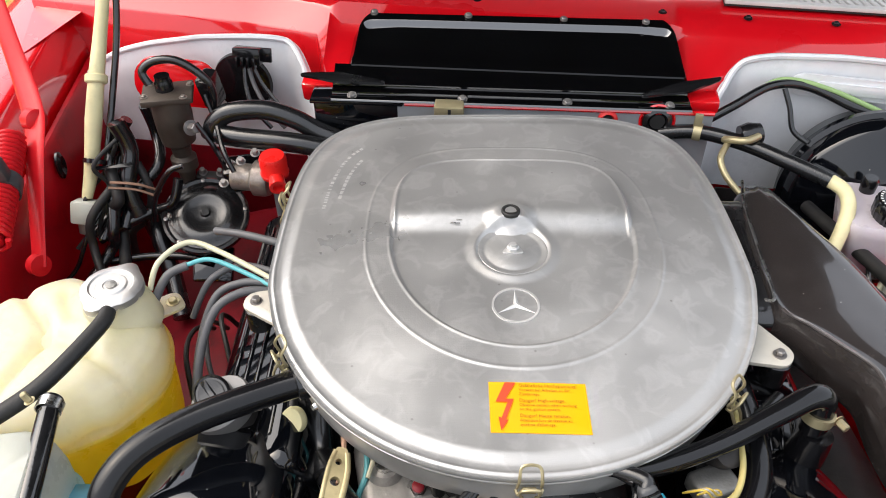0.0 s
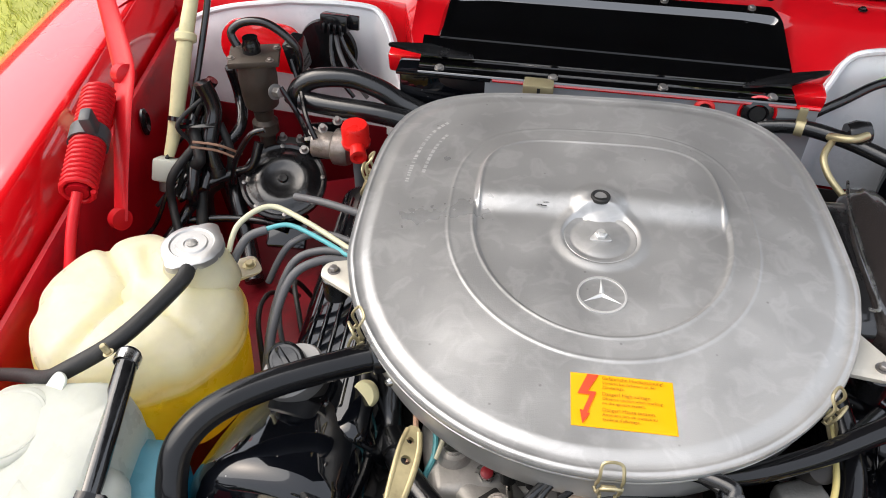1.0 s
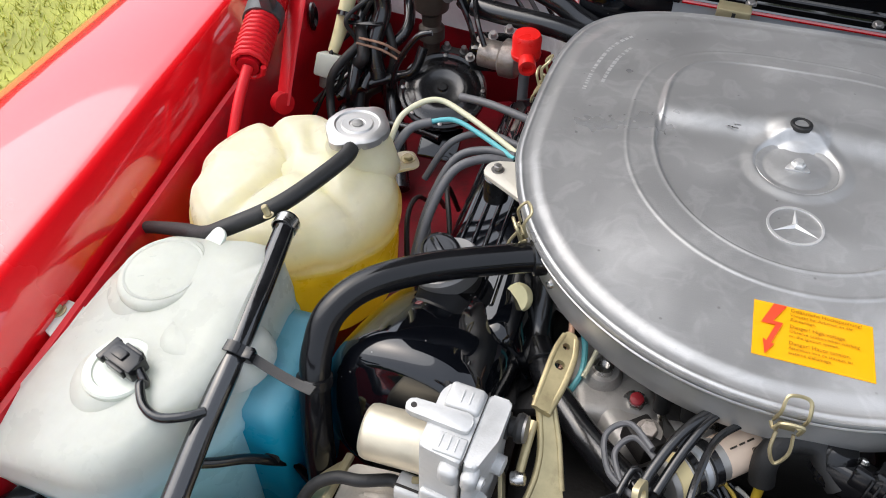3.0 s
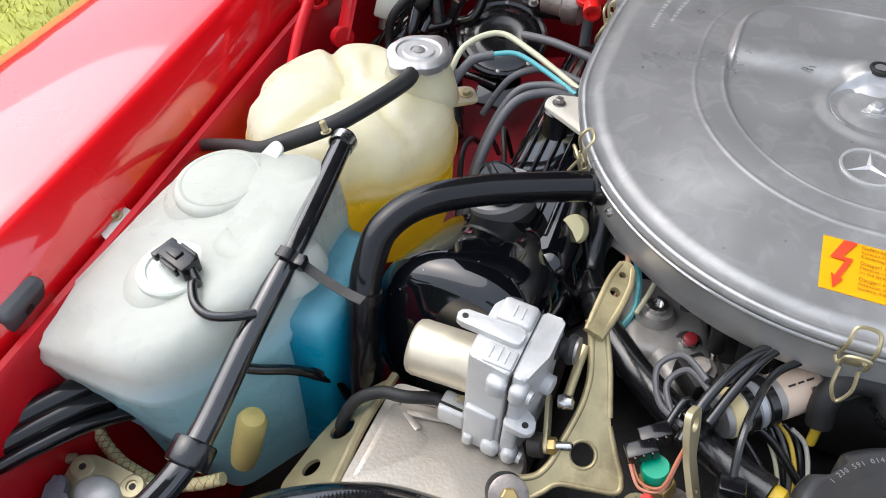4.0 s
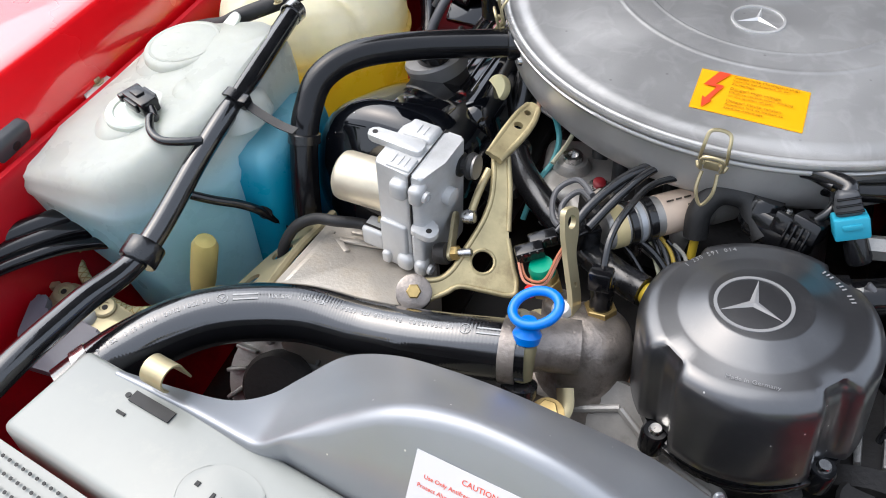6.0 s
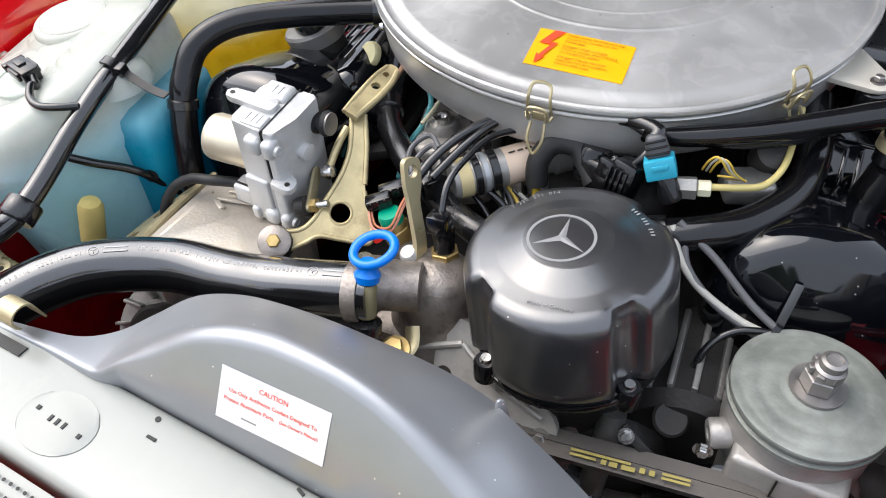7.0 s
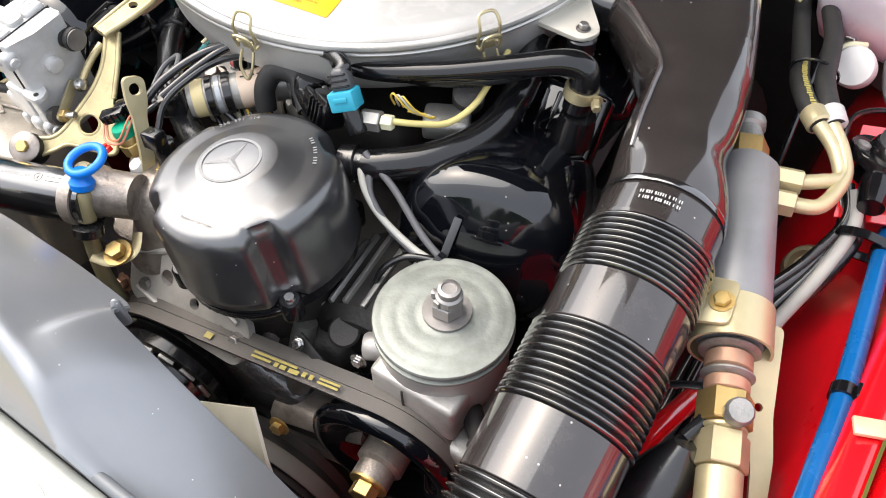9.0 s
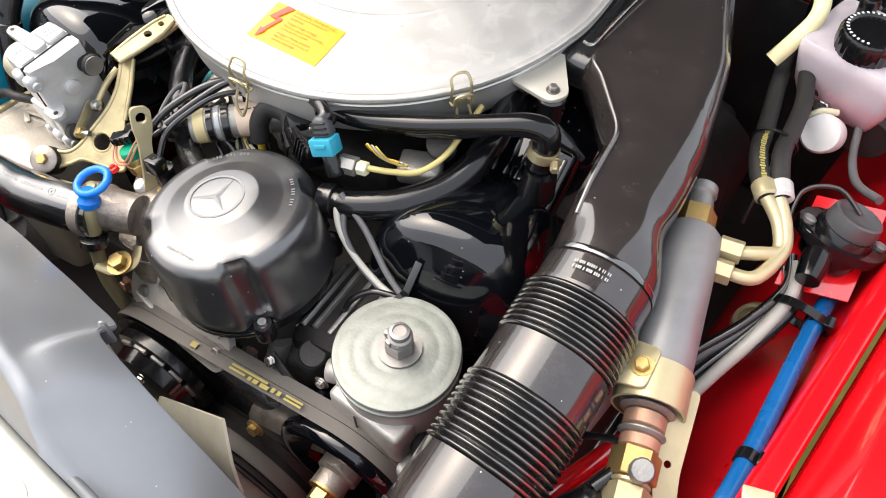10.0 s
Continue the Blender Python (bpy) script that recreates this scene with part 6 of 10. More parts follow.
def build_left_pipes():
    h = thing("breather_hose", "thick black rubber breather hose bent down from the air cleaner", "hose", (-0.24, 0.36, 0.64))
    part("hose", tube([(-0.112, 0.462, 0.862), (-0.15, 0.448, 0.861), (-0.21, 0.418, 0.861), (-0.25, 0.388, 0.859), (-0.270, 0.362, 0.848), (-0.2745, 0.342, 0.828), (-0.2725, 0.325, 0.806), (-0.266, 0.305, 0.76), (-0.258, 0.29, 0.70), (-0.25, 0.28, 0.63)], 0.0127, 24, 10), HOSE, h)
    part("end_sleeve", lathe([(0.0127, -0.010), (0.0150, -0.009), (0.0152, 0.004), (0.0175, 0.005), (0.0178, 0.012), (0.0145, 0.013)], frame_to((-0.122, 0.458, 0.862), (0.9, 0.38, 0)), 28), RUBBER, h)
    part("joint_bead", lathe([(0.0127, -0.005), (0.0146, -0.004), (0.0146, 0.004), (0.0127, 0.005)], frame_to((-0.2725, 0.325, 0.806), (0.1, -0.42, -1)), 28), RUBBER, h)
    # filler cap on the rocker cover
    f = thing("oil_filler_cap", "black bayonet oil filler cap with a raised grip", "filler cap", (-0.205, 0.462, 0.82))
    m = frame_to((-0.206, 0.463, 0.824), (-0.32, -0.05, 1), (0.8, 0.6, 0))
    part("cap", lathe([(0.029, -0.012), (0.031, 0.002), (0.029, 0.005), (0.0, 0.006)], m, 36), make("grey_tin", (0.22, 0.215, 0.21), 0.4, metal=0.5, var=0.2), f, "dull metal cap plate")
    gr = part("grip", lathe([(0.0245, 0.005), (0.025, 0.012), (0.0235, 0.017), (0.0205, 0.018), (0.0195, 0.0168), (0.0165, 0.0168), (0.0155, 0.0178), (0.0, 0.0182)], m @ Matrix.Diagonal((0.72, 1.15, 1, 1)), 40), PLASTIC, f, "oval black plastic grip")
    part("grip_bar", box(m @ pose(0, 0, 0.0195), 0.006, 0.034, 0.005, 0.0015), PLASTIC, gr)
    part("neck", lathe([(0.026, -0.03), (0.026, -0.01)], m, 30), CAST_DARK, f)
    # plug leads that cross to the engine
    g = "ignition leads by the coolant tank"
    for mat_, pts, r in ((CREAM_WIRE, [(-0.304, 0.595, 0.845), (-0.298, 0.62, 0.862), (-0.272, 0.645, 0.868), (-0.235, 0.635, 0.862), (-0.178, 0.606, 0.85)], 0.0030),
                         (TEAL_WIRE, [(-0.268, 0.618, 0.86), (-0.245, 0.624, 0.862), (-0.21, 0.612, 0.856), (-0.178, 0.596, 0.85)], 0.0026),
                         (GREY_WIRE, [(-0.30, 0.585, 0.835), (-0.288, 0.608, 0.853), (-0.268, 0.618, 0.859)], 0.0046),
                         (GREY_WIRE, [(-0.25, 0.50, 0.74), (-0.247, 0.53, 0.80), (-0.232, 0.565, 0.842), (-0.205, 0.583, 0.853), (-0.178, 0.588, 0.85)], 0.0046),
                         (GREY_WIRE, [(-0.262, 0.52, 0.73), (-0.256, 0.56, 0.79), (-0.238, 0.592, 0.836), (-0.21, 0.603, 0.848), (-0.178, 0.60, 0.85)], 0.0042),
                         (GREY_WIRE, [(-0.27, 0.60, 0.80), (-0.248, 0.618, 0.838), (-0.215, 0.628, 0.85), (-0.178, 0.618, 0.85)], 0.0036),
                         (GREY_WIRE, [(-0.26, 0.70, 0.84), (-0.22, 0.68, 0.85), (-0.165, 0.66, 0.85)], 0.0045)):
        lb = {id(CREAM_WIRE): "cream", id(TEAL_WIRE): "teal", id(GREY_WIRE): "grey"}[id(mat_)]
        single("ignition_lead", tube(pts, r, 10), mat_, lb + " insulated lead curving over to the engine", "cable", group=g)
    # coil bundle deep behind the tank
    for k in (0, 3, 6):
        single("loom_wire", tube([(-0.30 + 0.006 * k, 0.72, 0.66), (-0.298 + 0.006 * k, 0.66, 0.72 + 0.004 * k), (-0.29 + 0.008 * k, 0.60, 0.74), (-0.275 + 0.008 * k, 0.55, 0.70), (-0.27, 0.50, 0.62)], 0.003, 8), GREY_WIRE if k % 2 else RUBBER_MATT, "thin dark loom wire beside the tank", "cable", group="loom wires by the tank")


build_left_pipes()


def build_servo():
    s = thing("cruise_actuator", "bare cast aluminium cruise control actuator with a round motor", "actuator", (-0.142, 0.296, 0.745))
    m = Matrix.Translation((-0.1662, 0.2589, 0.8587)) @ Matrix(((0.9963, 0.078, 0.037), (-0.075, 0.9938, -0.08), (-0.043, 0.077, 0.9961))).to_4x4()

    def block(x0, x1, y0, y1, z0, z1, bevel=0.003, seg=3):
        return box(m @ pose((x0 + x1) / 2, (y0 + y1) / 2, (z0 + z1) / 2), x1 - x0, y1 - y0, z1 - z0, bevel, seg)
    W, D, H, S = 0.049, 0.058, 0.113, 0.0316   # width, depth, height, seam
    body = part("body", plate(rounded([(0.0, 0.003), (S, 0.0), (S, D), (0.006, D), (0.0, D - 0.01)], 0.004), m @ pose(0, 0, -H), H, 0.0022, 3), CAST_CLEAN, s)
    half = part("half_shell", plate(rounded([(S + 0.0008, 0.0), (S + 0.010, 0.001), (W - 0.003, 0.016), (W, 0.026), (W, D), (S + 0.0008, D)], 0.003), m @ pose(0, 0, -H + 0.006), H - 0.0065, 0.0022, 3), CAST_CLEAN, s)
    part("half_shell_lower", plate(rounded([(S + 0.0008, -0.003), (S + 0.012, -0.002), (S + 0.013, 0.02), (W - 0.004, 0.03), (W - 0.004, D), (S + 0.0008, D)], 0.003), m @ pose(0, 0, -H - 0.002), 0.052, 0.002, 3), CAST_CLEAN, half)
    part("seam", block(S, S + 0.0008, -0.0005, D + 0.0005, -H, 0.0005, 0.0), CAST_DARK, s)
    # raised pads and ribs of the casting
    part("top_pad", block(0.005, S - 0.001, 0.036, D - 0.001, -0.004, 0.0045, 0.0035), CAST_CLEAN, body)
    part("top_pad", block(0.010, S - 0.001, 0.003, 0.018, -0.004, 0.0018, 0.0012), CAST_CLEAN, body)
    for x, y, z in ((0.016, 0.046, 0.0045), (0.022, 0.046, 0.0045), (0.0135, 0.011, 0.0018), (0.0195, 0.011, 0.0018), (0.0245, 0.011, 0.0018)):
        part("casting_rib", box(m @ pose(x, y, z), 0.0012, 0.010, 0.0014, 0.0004), CAST_CLEAN, body)
    part("front_pad", block(0.003, S - 0.004, -0.0025, 0.004, -H + 0.004, -0.058, 0.0025), CAST_CLEAN, body)
    for x0, x1 in ((S - 0.015, S - 0.0005), (S + 0.0012, S + 0.013)):
        part("casting_boss", block(x0, x1, -0.007, 0.008, -0.024, -0.006, 0.0045), CAST_CLEAN, body)
        part("casting_boss", block(x0 + 0.002, x1 + 0.002, -0.008, 0.006, -0.106, -0.090, 0.005), CAST_CLEAN, body)
    part("casting_boss", block(0.004, 0.012, -0.006, 0.002, -0.107, -0.094, 0.0025), CAST_CLEAN, body)
    part("screw", lathe([(0.0046, 0), (0.0046, 0.003), (0.003, 0.0035), (0.003, 0.002), (0.0, 0.002)], m @ frame_to((S + 0.0135, 0.0, -0.015), (1, -0.1, 0)), 16), CAST_CLEAN, body)
    part("screw", lathe([(0.0046, 0), (0.0046, 0.003), (0.003, 0.0035), (0.003, 0.002), (0.0, 0.002)], m @ frame_to((S + 0.0155, -0.001, -0.098), (1, -0.1, 0)), 16), CAST_CLEAN, body)
    ear = part("ear", plate(rounded([(-0.018, -0.0055), (S - 0.002, -0.0065), (S - 0.002, 0.0085), (0.0, 0.0065), (-0.018, 0.0055)], 0.0054), m @ pose(0, 0.027, -0.001), 0.006, 0.0012), CAST_CLEAN, s)
    part("ear_hole", lathe([(0.0, 0.0), (0.0022, 0.0), (0.0022, 0.0006), (0, 0.0006)], m @ pose(-0.0125, 0.027, 0.0048), 14), CAST_DARK, ear)
    low = part("lower_ear", plate(rounded([(S + 0.001, -0.010), (S + 0.020, -0.011), (S + 0.024, -0.004), (S + 0.020, 0.006), (S + 0.001, 0.01)], 0.005), m @ pose(0, 0.004, -0.058), 0.006, 0.0012), CAST_CLEAN, body)
    part("ear_hole", lathe([(0.0, 0.0), (0.0024, 0.0), (0.0024, 0.0005), (0, 0.0005)], m @ pose(S + 0.016, 0.0, -0.0521), 14), CAST_DARK, low)
    mo = part("motor", lathe([(0.0, 0.0), (0.0214, 0.0), (0.0214, 0.049), (0.0202, 0.053), (0.0172, 0.0552), (0.0, 0.0558)], m @ frame_to((0.002, 0.033, -0.058), (-1, -0.10, 0.0)), 48), make("pale_gold_can", (0.62, 0.56, 0.43), 0.4, metal=0.6, var=0.12, scale=30, dirt=(0.5, 0.42, 0.3), dirt_amount=0.4), s, "pale gold round motor can")
    part("motor_screw", bolt(m @ frame_to((-0.002, 0.014, -0.078), (-1, -0.3, 0)), 0.003, 0.006), ZINC, mo)
    # lead socket
    so = part("socket", block(-0.020, 0.002, 0.002, 0.020, -0.104, -0.084, 0.003), CAST_CLEAN, s)
    part("socket_groove", block(-0.0204, -0.001, 0.006, 0.008, -0.0838, -0.0832, 0.0), CAST_DARK, so)
    part("lead", tube([m @ Vector((-0.016, 0.011, -0.094)), m @ Vector((-0.026, 0.012, -0.093)), (-0.215, 0.271, 0.772), (-0.236, 0.27, 0.768), (-0.254, 0.262, 0.756), (-0.262, 0.25, 0.73), (-0.26, 0.25, 0.68)], 0.0050, 12), RUBBER_MATT, so)
    # pivot and levers on the side
    pm = m @ frame_to((W - 0.001, 0.052, -0.024), (1, 0.05, 0.15))
    piv = part("pivot", lathe([(0.010, 0.0), (0.010, 0.002), (0.007, 0.003), (0.007, 0.007), (0.0100, 0.0075), (0.0112, 0.010), (0.0104, 0.013), (0.0, 0.0135)], pm, 32), RUBBER_MATT, s, "steel pivot with rubber bush")
    for z, r in ((-0.001, 0.0098), (0.0120, 0.0098)):
        part("pivot_washer", lathe([(r, 0.0), (r, 0.003), (0.0, 0.0032)], pm @ pose(0, 0, z), 28), DULL_STEEL, piv, "steel washer")
    part("pivot_boss", lathe([(0.0075, 0.0), (0.0075, 0.008), (0.005, 0.009), (0.0, 0.009)], m @ frame_to((W - 0.002, 0.028, -0.036), (1, -0.1, 0)), 20), CAST_CLEAN, s)
    ball, foot = Vector((-0.100, 0.292, 0.800)), Vector((-0.102, 0.264, 0.784))
    lm = frame_to(foot, (1, 0.1, 0.35), ball - foot)
    lev = part("lever", plate(rounded([(-0.006, -0.0048), (0.036, -0.004), (0.036, 0.004), (-0.006, 0.0048)], 0.0038), lm @ pose(0, 0, -0.004), 0.003, 0.0006), ZINC, s, "yellow zinc lever with a threaded end")
    part("ball_joint", lathe([(0.0, -0.006), (0.005, -0.005), (0.0066, 0.0), (0.005, 0.005), (0.0, 0.0064)], frame_to(ball, (1, 0.1, 0.3)), 20), STEEL, lev)
    part("lever_nut", hexagon(lm @ pose(0, 0, -0.001), 0.0062, 0.006), BRASS, lev)
    part("lever_stud", lathe([(0.0033, 0.0), (0.0033, 0.011), (0.0026, 0.012), (0, 0.012)], lm @ pose(0, 0, 0.004), 16), STEEL, lev)
    part("lever_shaft", lathe([(0.008, 0.0), (0.009, 0.004), (0.009, 0.010), (0.006, 0.011)], lm @ pose(0, 0, -0.015), 22), CAST_DARK, lev)
    part("linkage", tube([ball, (-0.099, 0.310, 0.814), (-0.098, 0.328, 0.822)], 0.0034, 10), BRACKET, lev)

    # gold bracket
    br = thing("gold_bracket", "yellow-passivated pressed steel bracket carrying the actuator", "bracket", (-0.09, 0.30, 0.75))
    A, B, C = Vector((-0.100, 0.345, 0.832)), Vector((-0.121, 0.229, 0.762)), Vector((-0.050, 0.262, 0.760))
    zn = (B - A).cross(C - A).normalized()
    if zn.y > 0:
        zn = -zn
    xa = (C - B).normalized()
    pm = frame_to(B, zn, xa)
    inv = pm.inverted()
    a2, c2 = inv @ A, inv @ C
    up = 1 if a2.y > 0 else -1
    L = abs(a2.y)
    out = [(-0.010, -0.009), (0.012, -0.006), (0.024, 0.000), (0.036, 0.0055), (0.055, 0.002), (0.078, -0.003), (0.083, 0.006), (0.080, 0.020), (0.0755, 0.044), (0.0765, 0.064), (0.078, 0.086), (0.077, 0.112), (0.077, L), (0.062, L), (0.0655, 0.109), (0.0635, 0.082), (0.0585, 0.065), (0.0525, 0.053), (0.041, 0.0355), (0.031, 0.0205), (0.020, 0.0125), (0.0, 0.012), (-0.010, 0.009)]
    pl = part("plate", holed_plate([(x, y * up) for x, y in rounded(out, 0.008, 4)], [(0.0545, up * 0.0255, 0.0092)], pm, 0.0035), BRACKET, br)
    part("rolled_edge", tube([pm @ Vector((x, y * up, 0.002)) for x, y in ((0.004, 0.011), (0.020, 0.012), (0.031, 0.020), (0.041, 0.035), (0.0525, 0.053), (0.0585, 0.065), (0.0635, 0.082), (0.0655, 0.109), (0.064, L))], 0.0026, 10), BRACKET, pl)
    part("hole_lip", tube([pm @ Vector((0.0545 + 0.0098 * math.cos(a), up * (0.0255 + 0.0098 * math.sin(a)), 0.0026)) for a in (k * math.pi / 10 for k in range(20))], 0.0016, 8, 2, closed=True), BRACKET, pl)
    part("foot_edge", tube([pm @ Vector((x, y * up, 0.002)) for x, y in ((0.006, -0.006), (0.024, 0.001), (0.036, 0.0065), (0.055, 0.003), (0.077, -0.001), (0.081, 0.008), (0.0785, 0.022), (0.075, 0.044))], 0.0024, 10), BRACKET, pl)
    part("raised_edge", tube([pm @ Vector((x, y * up, 0.002)) for x, y in ((0.0755, 0.050), (0.0765, 0.066), (0.0775, 0.086), (0.0765, 0.112))], 0.0026, 10), BRACKET, pl)
    t0, t1 = A + Vector((0.006, -0.002, 0.002)), Vector((-0.086, 0.398, 0.838))
    tm = frame_to(t0, (0.25, -0.1, 1), t1 - t0)
    ln = (t1 - t0).length
    part("top_strap", holed_plate(rounded([(-0.014, -0.006), (ln * 0.25, -0.0085), (ln * 0.7, -0.008), (ln + 0.004, -0.004), (ln + 0.004, 0.006), (ln * 0.7, 0.008), (ln * 0.2, 0.007), (-0.014, 0.005)], 0.004, 4), [(ln * 0.5, 0, 0.0042), (ln - 0.010, 0.001, 0.003)], tm, 0.005), BRACKET, br)
    part("strap_flange", tube([tm @ Vector(q) for q in ((-0.014, -0.006, 0.002), (ln * 0.25, -0.0085, 0.003), (ln * 0.7, -0.008, 0.003), (ln, -0.004, 0.003))], 0.003, 10), BRACKET, br)
    part("strap_lip", tube([tm @ Vector(q) for q in ((-0.014, 0.005, 0.003), (ln * 0.2, 0.007, 0.004), (ln * 0.7, 0.008, 0.004), (ln, 0.006, 0.004))], 0.0022, 10), BRACKET, br)
    k = part("rubber_bush", lathe([(0.0, -0.012), (0.0135, -0.012), (0.0145, -0.004), (0.0145, 0.002), (0.0135, 0.008), (0.0, 0.008)], frame_to(B + Vector((0, 0, 0.002)), zn, xa), 28), RUBBER_MATT, br, "rubber mounting bush")
    part("washer", lathe([(0.0, 0.008), (0.0138, 0.008), (0.0142, 0.010), (0.012, 0.0115), (0.0, 0.0115)], frame_to(B + Vector((0, 0, 0.002)), zn, xa), 24), GRIMY, k)
    part("bolt", bolt(frame_to(B + Vector((0, 0, 0.002)) + zn * 0.010, zn, xa), 0.006), BRASS, k)

    # cast box below
    bx = thing("compressor_cover", "ribbed cast aluminium cover with a gold bracket edge", "cover", (-0.175, 0.25, 0.62))
    top = [(-0.236, 0.188), (-0.128, 0.196), (-0.112, 0.262), (-0.135, 0.306), (-0.238, 0.300)]
    rows = []
    for z, g in ((0.60, 1.0), (0.735, 1.0), (0.746, 0.99), (0.752, 0.95), (0.7525, 0.2)):
        rows.append([Vector((-0.178 + (x + 0.178) * g, 0.248 + (y - 0.248) * g, z - 0.10 * (y - 0.25) * 1.0)) for x, y in rounded(top, 0.01, 4)])
    cv = part("cover", grid(rows, True, False, True, True), make("pale_cast_cover", (0.5, 0.46, 0.4), 0.45, metal=0.65, var=0.12, scale=25, bump=0.5, dirt=(0.36, 0.28, 0.18), dirt_amount=0.5), bx)
    for p, q in (((-0.215, 0.272), (-0.168, 0.281)), ((-0.217, 0.272), (-0.200, 0.261)), ((-0.21, 0.287), (-0.18, 0.291)), ((-0.225, 0.205), (-0.225, 0.28))):
        a, b = Vector((p[0], p[1], 0.7518 - 0.1 * (p[1] - 0.25))), Vector((q[0], q[1], 0.7518 - 0.1 * (q[1] - 0.25)))
        part("rib", box(frame_to((a + b) / 2, (0, 0.1, 1), b - a), (b - a).length, 0.006, 0.0026, 0.0012), cv.data.materials[0], cv)
    part("edge_rim", tube([(-0.236, 0.19, 0.757), (-0.2405, 0.25, 0.7515), (-0.238, 0.303, 0.746)], 0.004, 8), ZINC, bx)
    n = Vector((-0.55, 0.08, 0.83)).normalized()
    m = frame_to((-0.240, 0.190, 0.755), n, (0, 1, -0.1))
    part("gold_flange", holed_plate(rounded([(0.0, -0.004), (0.11, -0.004), (0.095, 0.022), (0.05, 0.040), (0.0, 0.048), (-0.015, 0.03)], 0.010, 4), [(0.018, 0.026, 0.008), (0.056, 0.018, 0.011)], m, 0.003), ZINC, bx, "gold flange with two round holes")
    return s


build_servo()


PALE_INK = make("pale_grey_ink", (0.42, 0.42, 0.41), 0.6, bump=0)


def build_top_hose():
    h = thing("radiator_hose", "thick black rubber radiator hose with white moulded print", "hose", (-0.17, 0.17, 0.72))
    pts = [(-0.322, 0.055, 0.742), (-0.300, 0.100, 0.752), (-0.262, 0.150, 0.755), (-0.205, 0.184, 0.750), (-0.15, 0.192, 0.748), (-0.105, 0.193, 0.756), (-0.06, 0.198, 0.764), (-0.018, 0.206, 0.768)]
    part("hose", tube(pts, 0.0235, 36, 80, bead=lambda s: 0.000024 * math.sin(s * 2400)), RIBBED_HOSE, h)
    line = spline(pts, 40)
    cum = [0.0]
    for i in range(1, len(line)):
        cum.append(cum[-1] + (line[i] - line[i - 1]).length)
    # print: a long row of moulded characters
    up = Vector((0.1, -0.05, 1))

    def spot(s):
        i = min(max(int(np.searchsorted(cum, s)), 1), len(line) - 2)
        t = (line[i + 1] - line[i - 1]).normalized()
        u = (up - t * up.dot(t)).normalized()
        return frame_to(line[i] + u * 0.0236, u, -t)
    text = "1075012282 Phr6630 DBL 6254.11 XEX 001 065X1L"
    for first in (0.320, 0.118):
        at = first
        for ch in text:
            if ch != " " and at > 0.02:
                words(ch, spot(at), 0.0056, PALE_INK, h, "moulded_letter")
            at -= 0.0036 if ch != "." else 0.0022
        # emblem ring and two dashes before the number
        star(spot(first + 0.0085) @ pose(0, 0.002, 0), 0.0042, PALE_INK, h, 0.0002)
        for k in (-1, 1):
            part("moulded_dash", box(spot(first + 0.025) @ pose(0, 0.002 + k * 0.0022, 0), 0.019, 0.0013, 0.0004), PALE_INK, h, smooth=False)
    c = part("hose_clamp", lathe([(0.0238, -0.006), (0.0255, -0.006), (0.0255, 0.006), (0.0238, 0.006)], frame_to((-0.030, 0.204, 0.767), (1, 0.15, 0.08)), 36), GRIMY, h, "tarnished band clamp")
    part("clamp_screw", bolt(frame_to((-0.026, 0.214, 0.794), (0.3, 0, 1)), 0.005), ZINC, c)
    c = part("hose_clamp", lathe([(0.0238, -0.006), (0.0255, -0.006), (0.0255, 0.006), (0.0238, 0.006)], frame_to((-0.313, 0.075, 0.746), (0.45, 0.85, 0.2)), 36), STEEL, h, "bright band clamp")
    return h


build_top_hose()
